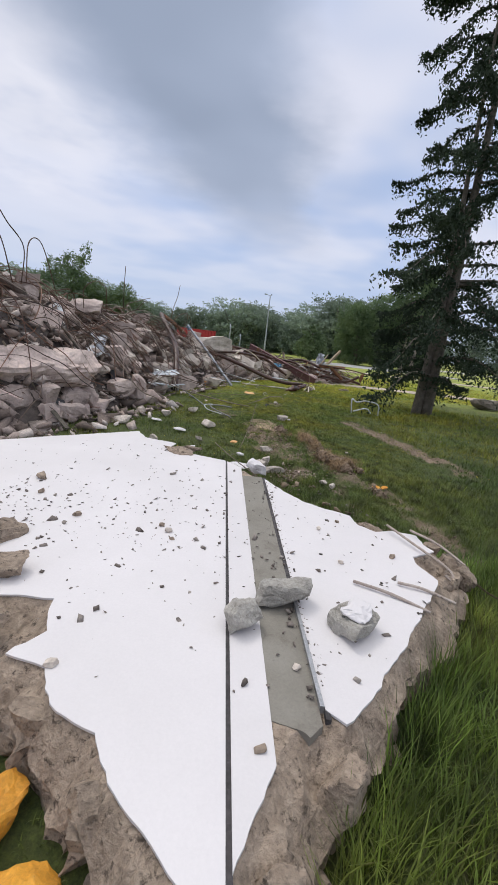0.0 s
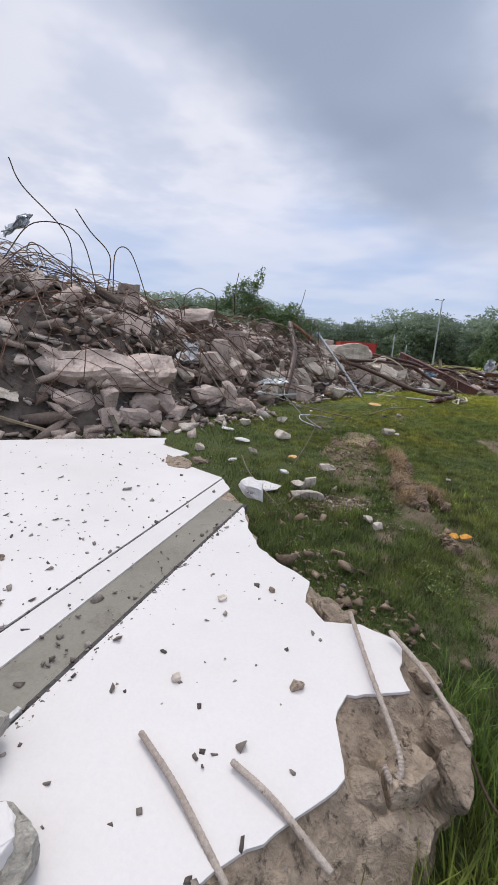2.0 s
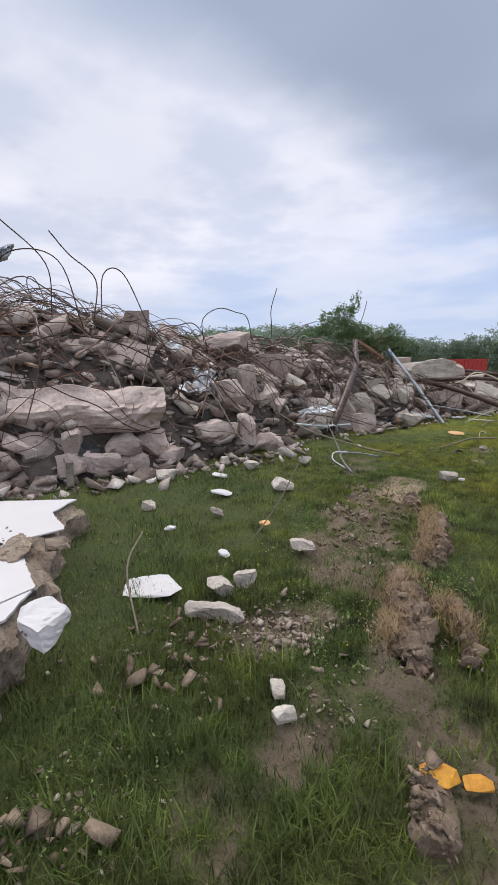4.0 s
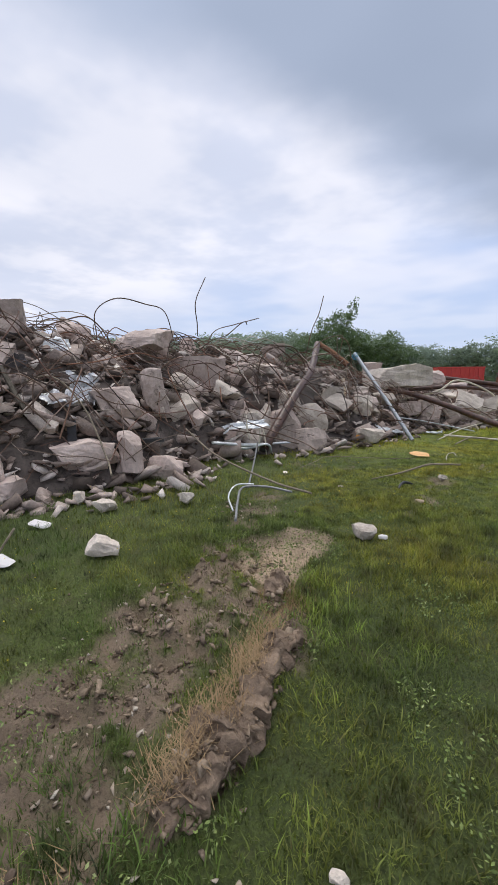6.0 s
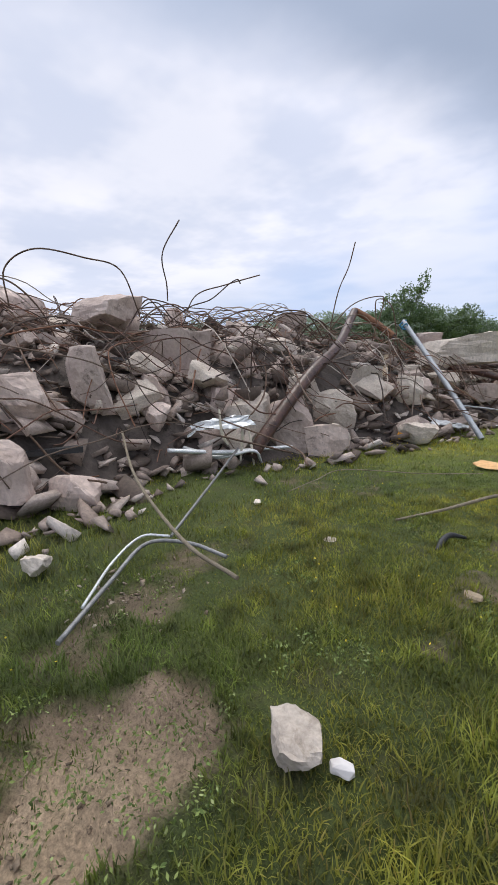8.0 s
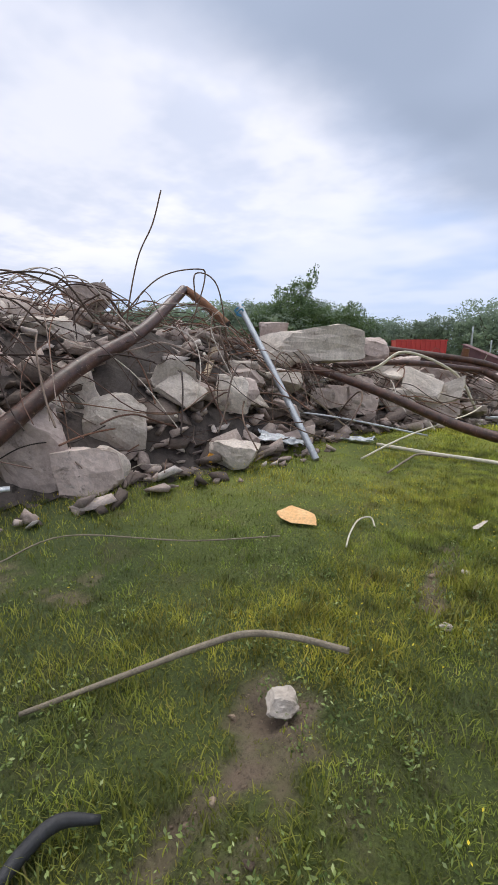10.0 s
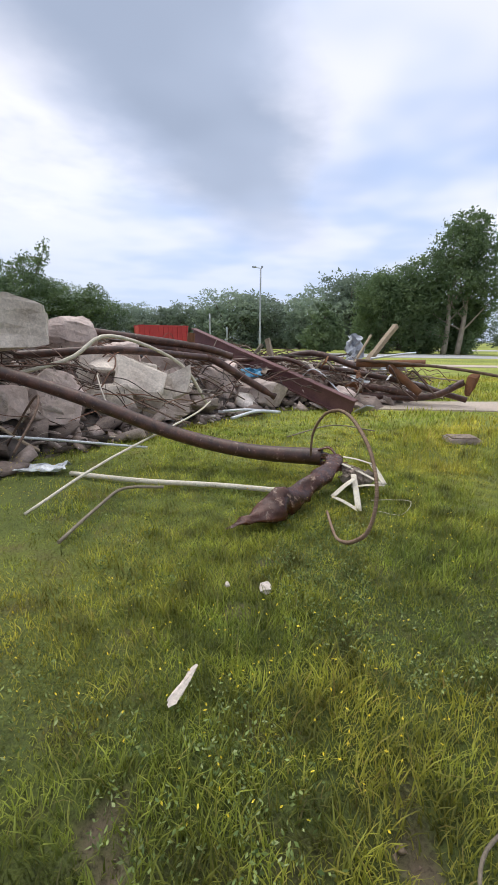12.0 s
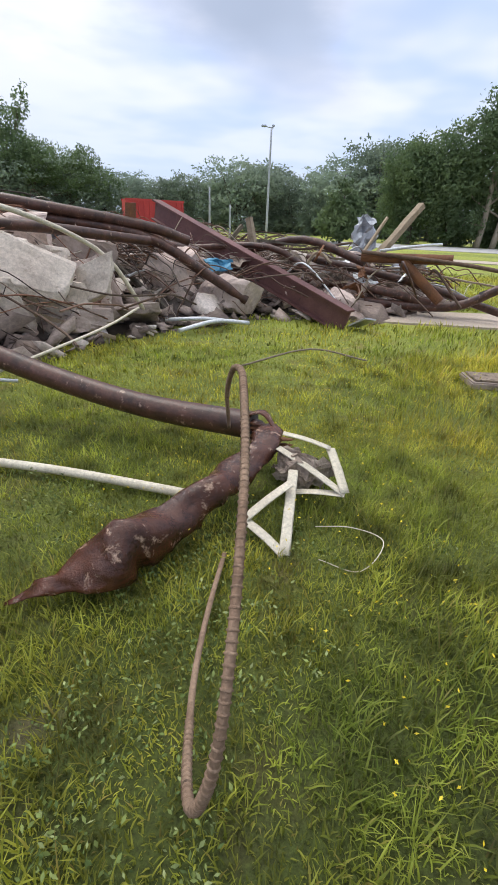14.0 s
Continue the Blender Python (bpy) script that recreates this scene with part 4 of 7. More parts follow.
for line in RODS + RODS2:
    rebar(line, 0.012)
for p in heap_places(240, 0.3, 4.0, 0.2, 14):
    az = rng.uniform(0, 6.28)
    ln = rng.uniform(0.8, 2.6)
    step = np.array((math.cos(az), math.sin(az), 0)) * ln / 4
    lift = rng.choice((0.12, 0.2, 0.3, 0.5))
    q, line = np.array(p), []
    turn = rng.uniform(-0.7, 0.7)
    for k in range(5):
        z = float(heap_z(q[0], q[1]))
        z = max(z, 0.0) + 0.28 + (lift * math.sin(math.pi * k / 4) + rng.uniform(0.02, 0.16)) * (1 if 0 < k else 0) - (0.3 if k == 0 else 0)
        line.append((q[0], q[1], z))
        c, s = math.cos(turn), math.sin(turn)
        step = np.array((step[0] * c - step[1] * s, step[0] * s + step[1] * c, 0))
        q = q + step
    rebar(line, rng.choice((0.007, 0.009, 0.011, 0.014)), STICK if rng.random() < 0.15 else REBAR)


def pipe(name, pts, r, mat_, label, curved=True, hollow=True, sides=14, steps=5, squash=None):
    """A pipe with a rim and a dark bore at its ends."""
    thing = base(name, pose(0, 0, 0), label, "pipe", "salvaged pipes")
    tube("wall", pts, r, mat_, sides, steps, thing, curved, False, squash)
    if hollow:
        r0, r1 = (r, r) if isinstance(r, (int, float)) else (r[0], r[-1])
        for a, b_, rr in ((pts[0], pts[1], r0), (pts[-1], pts[-2], r1)):
            a, b_ = Vector(a), Vector(b_)
            ax = (b_ - a).normalized()
            tube("bore", [a, a + ax * 0.02, a + ax * 0.35], [rr, rr * 0.82, rr * 0.8], SEAM if mat_ is not GALV else STEEL, sides, 1, thing, False, True, None, "dark open pipe end")
    return thing


pipe("rusty_pipe", [(-2.86, 13.69, 0.14), (-2.9, 14.21, 0.57), (-3.22, 15.65, 1.37), (-3.75, 17.27, 1.92), (-4.7, 19.35, 2.85)], [0.105, 0.11, 0.11, 0.10, 0.10], RUST,
     "long brown rusty pipe leaning up the rubble heap")
for v_ in bpy.data.objects["rusty_pipe"].children[0].data.vertices:
    v_.co += noise.noise_vector(v_.co * 1.6) * 0.05 + noise.noise_vector(v_.co * 5) * 0.022
pipe("rusty_pipe", [(-4.7, 19.42, 2.86), (-4.15, 19.36, 2.55), (-3.55, 19.32, 2.12)], 0.085, RUSTO, "snapped rusty pipe end bent down from the heap's top")
pipe("grey_pole", [(-3.47, 19.62, 2.50), (-2.25, 18.9, 1.28), (-1.03, 18.16, 0.0)], 0.055, GALV, "straight galvanised steel pole leaning on the rubble heap", False)
tagged(tube("wire_clamp", [(-3.38, 19.62, 2.52), (-3.50, 19.50, 2.40), (-3.36, 19.58, 2.30), (-3.30, 19.45, 2.42), (-3.44, 19.48, 2.32), (-3.28, 19.5, 2.28)], 0.016, BLUE, 6), "bluish-green wire wrapped round the pole's top", "wire")
pipe("dark_pipe", [(-3.5, 20.45, 1.50), (-1.9, 20.3, 1.22), (-0.7, 20.3, 0.86), (0.5, 20.25, 0.43), (1.47, 20.05, 0.26), (2.35, 19.78, 0.27)], [0.085, 0.085, 0.085, 0.088, 0.09, 0.10], RUST,
     "long dark brown rusted pipe reaching from the heap onto the grass")
# its crushed and folded end
fold = base("crushed_pipe", pose(0, 0, 0), "crushed brown pipe section folded back on the grass", "pipe", "salvaged pipes")
tube("wall", [(2.45, 19.72, 0.30), (2.42, 19.45, 0.27), (2.2, 19.08, 0.20), (1.99, 18.8, 0.16), (1.79, 18.56, 0.13), (1.60, 18.45, 0.08), (1.38, 18.35, 0.02)],
     [0.07, 0.095, 0.078, 0.095, 0.145, 0.085, 0.010], CRUSHED, 18, 9, fold, True, True, [0.35, 0.5, 1.0, 1.0, 0.9, 0.6, 0.4])
for v_ in fold.children[0].data.vertices:
    v_.co += noise.noise_vector(v_.co * 5) * 0.05 + noise.noise_vector(v_.co * 13) * 0.028
    v_.co.z = max(v_.co.z, 0.01)
for a in range(16):
    t0 = rng.uniform(0, 6.3)
    tube("torn_rim", [(2.37 + 0.1 * math.cos(t0), 19.76, 0.27 + 0.12 * math.sin(t0)), (2.47 + 0.08 * math.cos(t0), 19.72, 0.29 + 0.15 * math.sin(t0)), (2.56 + 0.06 * math.cos(t0 + 0.5), 19.64, 0.27 + 0.12 * math.sin(t0 + 0.4))],
         [0.035, 0.04, 0.015], CRUSHED if a % 2 else RUSTO, 6, 4, fold, True, True, [0.3, 0.3, 0.3], "torn orange-rusted pipe edge")
# loop of heavy ribbed bar rising from the bend
LOOP = [(2.2, 19.6, 0.33), (2.2, 19.45, 0.62), (2.26, 19.15, 0.86), (2.33, 18.8, 0.97), (2.37, 18.45, 0.985), (2.40, 18.15, 0.93), (2.415, 17.85, 0.84), (2.415, 17.64, 0.70), (2.40, 17.55, 0.55), (2.365, 17.54, 0.40),
        (2.33, 17.6, 0.31), (2.29, 17.8, 0.18), (2.26, 18.06, 0.09), (2.26, 18.35, 0.07), (2.28, 18.75, 0.03)]
loop = base("bent_bar_loop", pose(0, 0, 0), "thick rusty ribbed bar bent into an upright loop", "rebar")
loop_line = smooth_line(LOOP, 8)
tube("bar", LOOP, 0.012, TANBAR, 9, 8, loop)
seg = np.cumsum([0] + [np.linalg.norm(b - a) for a, b in zip(loop_line, loop_line[1:])])
for s in np.arange(0.3, seg[-1] - 0.9, 0.022):
    k = int(np.searchsorted(seg, s))
    a, b = loop_line[k - 1], loop_line[k]
    p = a + (b - a) * (s - seg[k - 1]) / (seg[k] - seg[k - 1])
    t = (b - a) / np.linalg.norm(b - a)
    tube("rib", [p - t * 0.004, p, p + t * 0.004], [0.0118, 0.0158, 0.0118], TANBAR, 8, 1, loop, False, False)


def steel_beam(a, b, h=0.42, w=0.22, t=0.03):
    """An I-section from a to b, web upright, ends cut square."""
    a, b = Vector(a), Vector(b)
    ln = (b - a).length
    thing = base("steel_beam", look(a, b), "heavy maroon-painted steel I-beam lying aslant on debris", "beam")
    for name, s, c in (("web", (t, h - 2 * t, ln), (0, 0, -ln / 2)), ("top_flange", (w, t, ln + 0.004), (0, (h - t) / 2, -ln / 2)), ("bottom_flange", (w, t, ln + 0.004), (0, -(h - t) / 2, -ln / 2))):
        part(name, box(*s, 0.004, c), BEAM, thing)
    return thing


def timber(a, b, w, h, label, mat_=WOOD):
    a, b = Vector(a), Vector(b)
    ln = (b - a).length
    m = box(w, h, ln, 0.006, (0, 0, -ln / 2))
    bmesh.ops.subdivide_edges(m, edges=[e for e in m.edges if e.calc_length() > ln * 0.8], cuts=6)
    for v in m.verts:
        v.co += noise.noise_vector(v.co * 3 + a) * w * 0.18
    ob = part("timber", m, mat_)
    ob.matrix_basis = look(a, b)
    return tagged(ob, label, "timber", "broken timbers")


steel_beam((-0.55, 28.3, 1.70), (3.62, 24.5, 0.10))
part("end_plate", box(0.28, 0.03, 0.36, 0.004), STEEL).matrix_basis = pose(3.85, 24.42, 0.12, 60, 10, 40)
tagged(bpy.data.objects["end_plate"], "bare steel plate at the beam's lower end", "steel plate")
for pts, r, m_ in (([(5.6, 25.9, 1.05), (4.02, 26.4, 1.0)], 0.09, RUSTO), ([(6.5, 25.7, 0.62), (5.7, 25.9, 0.22), (4.07, 26.4, 0.2), (2.8, 26.8, 0.3)], 0.085, RUST), ([(4.75, 26.1, 0.98), (5.5, 25.8, 0.32)], 0.095, RUSTO),
                   ([(4.0, 26.3, 1.1), (5.9, 25.6, 0.98), (7.6, 25.0, 0.72)], 0.035, REBAR), ([(3.0, 27.2, 0.9), (5.0, 26.4, 0.60), (6.7, 25.9, 0.16)], 0.075, RUST), ([(2.6, 27, 0.5), (4.4, 26.3, 0.42), (5.4, 26.0, 0.25)], 0.085, RUST),
                   ([(-1.9, 23.9, 1.72), (0.16, 24.6, 1.42), (0.9, 24.9, 1.2)], 0.08, RUST), ([(-1.6, 24.1, 1.5), (0.15, 24.6, 1.28), (1.2, 24.8, 0.72), (1.9, 24.9, 0.3)], 0.085, RUST), ([(-0.9, 24.9, 1.35), (0.9, 25.7, 1.0)], 0.075, RUST),
                   ([(-2.4, 21.9, 1.3), (-1.0, 22.8, 1.38), (0.4, 24.3, 1.2)], 0.07, RUST), ([(0.02, 24.7, 1.72), (0.03, 24.72, 1.4), (0.3, 24.9, 1.1)], 0.085, RUSTO), ([(1.8, 27.2, 1.0), (2.9, 26.9, 1.25), (4.1, 26.4, 0.9)], 0.08, RUST), ([(0.5, 26.8, 1.0), (2.2, 26.4, 1.1), (3.2, 26.1, 0.6)], 0.06, RUST)):
    pipe("rusty_pipe", pts, r, m_, "brown rusted pipe heaped at the debris edge", True, True, 12, 4)
for k in range(46):
    x = rng.uniform(0.6, 6.2)
    y = 25.2 + 0.35 * max(0, x - 3) + rng.uniform(0.0, 3.0)
    if x < 3.6:
        y = max(y, 28.3 - 0.911 * (x + 0.55) + 0.7)
    az, ln, zz = rng.uniform(0, 6.28), rng.uniform(0.6, 2.2), rng.uniform(0.25, 1.15)
    a_ = (x, y, max(0.12, zz))
    m_ = (x + ln / 2 * math.cos(az), y + ln / 2 * math.sin(az), max(0.12, zz + rng.uniform(-0.1, 0.3)))
    b_ = (x + ln * math.cos(az + 0.3), max(25.0, y + ln * math.sin(az + 0.3)), max(0.1, zz + rng.uniform(-0.6, 0.3)))
    mt = rng.choice((RUST, RUSTO, STICK, REBAR, TIN, STEEL, WOOD))
    if k % 3:
        rebar([a_, m_, b_], rng.uniform(0.012, 0.03), mt, "bent metal rod jumbled in the debris")
    else:
        timber(a_, b_, rng.uniform(0.05, 0.12), rng.uniform(0.03, 0.08), "broken timber jumbled in the debris", rng.choice((WOOD, STICK, BARK)))
tube_end = tagged(part("pipe_flange", chunk(rng, 0.1, 0.3, 0.62, 16, 0.8, 0.02, 0.03, 1), RUSTO), "torn orange-rusted pipe flange", "scrap metal")
tube_end.matrix_basis = pose(6.6, 25.65, 0.28, 5, 8, 25)


timber((5.75, 29.2, 2.05), (4.5, 28.2, 0.7), 0.16, 0.14, "splintered pale timber standing out of the debris")
timber((4.85, 28.6, 1.75), (4.2, 28.0, 0.8), 0.06, 0.06, "thin broken stick standing out of the debris")
timber((1.7, 27.5, 1.6), (1.95, 27.4, 0.7), 0.14, 0.12, "pale broken timber upright in the debris")
timber((1.55, 27.5, 1.45), (1.1, 27.3, 0.9), 0.10, 0.08, "broken brown timber leaning in the debris", STICK)
for p in heap_places(60, 0.1, 3.4, 0.30, 15):
    az = rng.uniform(0, 6.28)
    ln = rng.uniform(0.4, 1.5)
    timber(p, (p[0] + ln * math.cos(az), p[1] + ln * math.sin(az), max(0.05, float(heap_z(p[0] + ln * math.cos(az), p[1] + ln * math.sin(az))) + 0.08)), rng.uniform(0.03, 0.12), rng.uniform(0.02, 0.06),
           "broken weathered board lying in the rubble", rng.choice((WOOD, STICK, BARK)))


def sheet(name, w, h, mat_, m, label, category, crumple=0.06, n=9, thick=0.006, seed=0):
    """A bent or crumpled sheet with thickness."""
    b = bmesh.new()
    bmesh.ops.create_grid(b, x_segments=n, y_segments=n, size=0.5)
    o = Vector((seed * 3.7, seed * 1.3, seed * 7.1))
    for v in b.verts:
        x, y = v.co.x, v.co.y
        e = 1 + 0.25 * noise.noise(Vector((x * 3, y * 3, seed)))
        v.co = Vector((x * w * e, y * h * e, 0)) + noise.noise_vector(Vector((x * 3, y * 3, 0)) + o) * crumple + noise.noise_vector(Vector((x * 8, y * 8, 0)) + o) * crumple * 0.4
    r = bmesh.ops.solidify(b, geom=b.faces[:], thickness=thick)
    ob = part(name, b, mat_)
    ob.matrix_basis = m
    return tagged(ob, label, category)


sheet("metal_sheet", 0.62, 1.05, GALV, pose(4.35, 28.6, 1.2, 78, 10, 20), "crumpled grey sheet metal standing in the debris", "sheet metal", 0.22, 12, 0.008, 1)
sheet("metal_sheet", 0.5, 0.55, FOIL, pose(-4.3, 10.3, 1.55, 60, 5, 60), "crumpled silver foil insulation on the rubble", "foil", 0.12, 16, 0.004, 2)
sheet("metal_sheet", 0.9, 0.28, TIN, pose(-3.1, 13.35, 0.72, 25, -8, 50), "torn pale sheet metal in the rubble", "sheet metal", 0.10, 12, 0.006, 3)
sheet("metal_sheet", 0.55, 0.45, TIN, pose(-5.6, 10.6, 2.35, 50, 10, 60), "torn white sheet metal in the rubble", "sheet metal", 0.08, 10, 0.006, 4)
sheet("corrugated_sheet", 0.75, 0.35, TIN, pose(-1.75, 18.3, 0.25, 15, 10, 35), "torn ribbed white sheet at the heap's foot", "sheet metal", 0.07, 14, 0.006, 5)
sheet("plastic_mesh", 0.6, 0.22, TIN, pose(-0.95, 19.8, 0.08, 8, 0, 5), "crumpled black and white mesh lying on grass", "netting", 0.06, 14, 0.006, 6)
sheet("plastic_scrap", 0.4, 0.3, BLUE, pose(1.35, 25.4, 0.82, 40, 0, 20), "blue plastic scrap wedged under the beam", "plastic scrap", 0.08, 9, 0.006, 7)
for k in range(16):
    x = rng.uniform(1.2, 5.6)
    sheet("metal_scrap", rng.uniform(0.2, 0.55), rng.uniform(0.15, 0.4), rng.choice((TIN, FOIL, STEEL, SEAM, SACK, RUSTO)), pose(x, 25.6 + 0.3 * max(0, x - 3) + rng.uniform(0, 1.8), rng.uniform(0.3, 0.95), rng.uniform(10, 80), rng.uniform(-30, 30), rng.uniform(0, 360)), "torn scrap of metal jumbled with rusty pipes", "scrap metal", 0.08, 8, 0.006, 80 + k)
sheet("metal_sheet", 0.55, 0.4, TIN, pose(4.25, 26.9, 0.45, 50, 20, 0), "torn white sheet metal among rusty pipes", "sheet metal", 0.06, 9, 0.006, 8)
for k, p in enumerate(heap_places(40, 0.2, 3.6, 0.30, 17)):
    sheet("metal_scrap", rng.uniform(0.15, 0.5), rng.uniform(0.1, 0.35), rng.choice((TIN, FOIL, STEEL, SEAM, RUBBER)), pose(*p, rng.uniform(0, 70), rng.uniform(-30, 30), rng.uniform(0, 360)), "torn scrap of sheet lying in the rubble", "scrap metal", 0.05, 7, 0.005, 30 + k)
tagged(tube("gutter", [(-3.27, 12.5, 0.42), (-2.95, 13.3, 0.30), (-2.85, 13.9, 0.27), (-2.62, 14.4, 0.26)], [0.06, 0.07, 0.07, 0.05], TIN, 8, 5, None, True, True, [0.5, 0.6, 0.4, 0.5]), "bent white metal gutter along the heap's foot", "gutter")
tagged(tube("gutter", [(-3.6, 13.0, 0.35), (-3.1, 13.25, 0.22), (-2.75, 13.65, 0.3), (-2.72, 13.8, 0.1)], [0.05, 0.07, 0.08, 0.04], TIN, 8, 5, None, True, True, [0.4, 0.5, 0.3, 0.4]), "bent white metal gutter end on the grass", "gutter")
for pts, r, m_, lb in (([(-2.9, 13.2, 0.8), (-1.9, 13.6, 0.45), (-1.25, 13.1, 0.4)], 0.012, REBAR, "thin bar"), ([(-3.1, 18.9, 0.6), (-1.6, 19.9, 0.42), (0.0, 20.9, 0.06)], 0.018, TIN, "thin white conduit lying from heap to grass"),
                       ([(-2.6, 20.7, 0.9), (-1.3, 21.3, 1.25), (-0.75, 21.8, 1.62), (0.1, 22.9, 1.15), (0.55, 23.4, 0.3)], 0.03, TAPE, "pale bent conduit over the rubble"),
                       ([(0.7, 22.6, 0.50), (0.55, 21.6, 0.42), (0.0, 19.4, 0.30), (-0.46, 18.5, 0.03)], 0.015, TAPE, "thin pale rod lying across the dark pipe"),
                       ([(-0.6, 19.75, 0.02), (0.35, 19.5, 0.03), (1.2, 19.38, 0.04), (2.04, 19.24, 0.03)], 0.03, TAPE, "pale wooden batten lying in the grass"),
                       ([(1.0, 23.5, 0.03), (1.5, 23.9, 0.12), (2.0, 24.2, 0.06)], 0.035, TIN, "white pipe lying at the heap's foot"), ([(0.7, 23.9, 0.1), (1.3, 23.9, 0.15), (1.75, 24.3, 0.05)], 0.03, TIN, "white pipe lying at the heap's foot")):
    tagged(tube("conduit", pts, r, m_, 8, 6), lb if len(lb) > 12 else "thin rusty bar lying at the heap's foot", "conduit")
# black frame half buried in the heap
for a, b in (((-4.2, 9.3, 0.62), (-3.5, 11.4, 0.60)), ((-3.75, 9.75, 0.45), (-3.82, 9.8, 1.05)), ((-4.3, 9.2, 0.45), (-3.4, 10.1, 0.4))):
    timber(a, b, 0.13, 0.07, "black metal window bar lying in the rubble", RUBBER)


# pale torn strips hanging by the gutter, padding and a twisted duct on the heap's top
for pts in ([(-2.95, 13.2, 0.95), (-2.93, 13.22, 0.6), (-2.9, 13.3, 0.42)], [(-2.85, 13.55, 0.72), (-2.83, 13.52, 0.45), (-2.84, 13.48, 0.15)], [(-2.88, 13.7, 0.62), (-2.8, 13.68, 0.36), (-2.8, 13.72, 0.05)]):
    tagged(tube("torn_strip", pts, [0.018, 0.03, 0.02], TAPE, 8, 5, None, True, True, [0.25, 0.3, 0.25]), "pale torn strip hanging from the rubble", "strip")
sheet("padding", 0.75, 0.3, WOOD, pose(-6.3, 8.75, 2.72, 35, 25, 60), "torn tan insulation padding on the heap's top", "padding", 0.16, 14, 0.03, 9)
sheet("bent_duct", 0.7, 0.16, GALV, pose(-6.9, 7.3, 4.0, 55, -40, 40), "twisted grey metal duct caught in wires", "duct", 0.12, 12, 0.02, 10)

# ---- the painted slab ----
SZ = 0.36
OUT = [(-6.4, 1.9), (-5.0, 3.3), (-3.5, 4.35), (-2.85, 4.95), (-1.95, 5.75), (-1.55, 5.2), (-0.85, 4.85), (-0.40, 4.50), (0.22, 3.86), (0.68, 3.12), (1.12, 2.90), (1.34, 2.74), (1.46, 2.55), (1.68, 2.61), (1.84, 2.49), (2.03, 2.27), (2.09, 2.0), (1.97, 1.66), (1.76, 1.36), (1.45, 0.98), (1.12, 0.60), (0.78, 0.10),
       (0.55, -0.18), (0.44, -0.34), (0.27, -0.62), (0.0, -0.80), (-0.27, -0.80), (-0.49, -0.50), (-0.73, -0.25), (-0.98, -0.05), (-1.30, 0.14), (-1.75, 0.30), (-2.4, 0.0), (-4.2, -0.1)]
PAINT = [(-6.2, 2.0), (-5.0, 3.2), (-3.5, 4.25), (-2.85, 4.88), (-1.95, 5.68), (-1.75, 5.3), (-1.2, 5.1), (-1.25, 4.7), (-0.92, 4.6), (-0.36, 4.42), (0.2, 3.76), (0.45, 3.32), (0.66, 3.06), (0.9, 2.88), (1.13, 2.79), (1.17, 2.53), (1.32, 2.42), (1.50, 2.47), (1.73, 2.43), (1.74, 2.22), (1.79, 2.10), (1.66, 2.02), (1.53, 1.94), (1.52, 1.79), (1.60, 1.55),
         (1.46, 1.33), (1.20, 0.92), (0.93, 0.54), (0.72, 0.26), (0.54, 0.08), (0.42, 0.18), (0.24, -0.05), (0.10, -0.42), (0.02, -0.62), (-0.11, -0.66), (-0.3, -0.45), (-0.48, -0.32), (-0.60, -0.1), (-0.84, 0.02), (-0.98, 0.24), (-1.21, 0.30), (-1.1, 0.49), (-1.2, 0.80), (-1.6, 0.78), (-2.4, 0.35), (-4.2, 0.1)]


def jagged(pts, step, amount, seed):
    """A polygon's edge broken into short uneven steps."""
    out = []
    for (x0, y0), (x1, y1) in zip(pts, pts[1:] + pts[:1]):
        n = max(1, int(math.hypot(x1 - x0, y1 - y0) / step))
        for k in range(n):
            x, y = x0 + (x1 - x0) * k / n, y0 + (y1 - y0) * k / n
            w = noise.noise_vector((x * 5 + seed, y * 5, seed)) * amount + noise.noise_vector((x * 17, y * 17 + seed, seed)) * amount * 0.6
            out.append((x + w.x, y + w.y))
    return out


def clip_x(poly, line, keep_right):
    """The part of a polygon on one side of a line x = a + b * y."""
    a, b_ = line
    out = []
    side = [(x - a - b_ * y) * (1 if keep_right else -1) for x, y in poly]
    for i in range(len(poly)):
        p, q, s, t = poly[i], poly[(i + 1) % len(poly)], side[i], side[(i + 1) % len(poly)]
        if s >= 0:
            out.append(p)
        if s * t < 0:
            k = s / (s - t)
            out.append((p[0] + (q[0] - p[0]) * k, p[1] + (q[1] - p[1]) * k))
    return out


def plate(poly, z0, z1):
    b = bmesh.new()
    f = b.faces.new([b.verts.new((x, y, z1)) for x, y in poly])
    if f.normal.z < 0 or f.calc_area() and sum((p[0] * q[1] - q[0] * p[1]) for p, q in zip(poly, poly[1:] + poly[:1])) < 0:
        f.normal_flip()
    r = bmesh.ops.extrude_face_region(b, geom=[f])
    for v in r["geom"]:
        if isinstance(v, bmesh.types.BMVert):
            v.co.z = z0
    bmesh.ops.triangulate(b, faces=[g for g in b.faces if len(g.verts) > 4])
    bmesh.ops.recalc_face_normals(b, faces=b.faces[:])
    return b


slab = base("concrete_slab", pose(0, 0, 0), "fallen white-painted concrete wall slab with broken edges", "concrete slab")
CRUMBS = island_material("slab_crumbs", [(0.08, 0.065, 0.055), (0.17, 0.14, 0.12), (0.26, 0.22, 0.19), (0.36, 0.32, 0.28)])


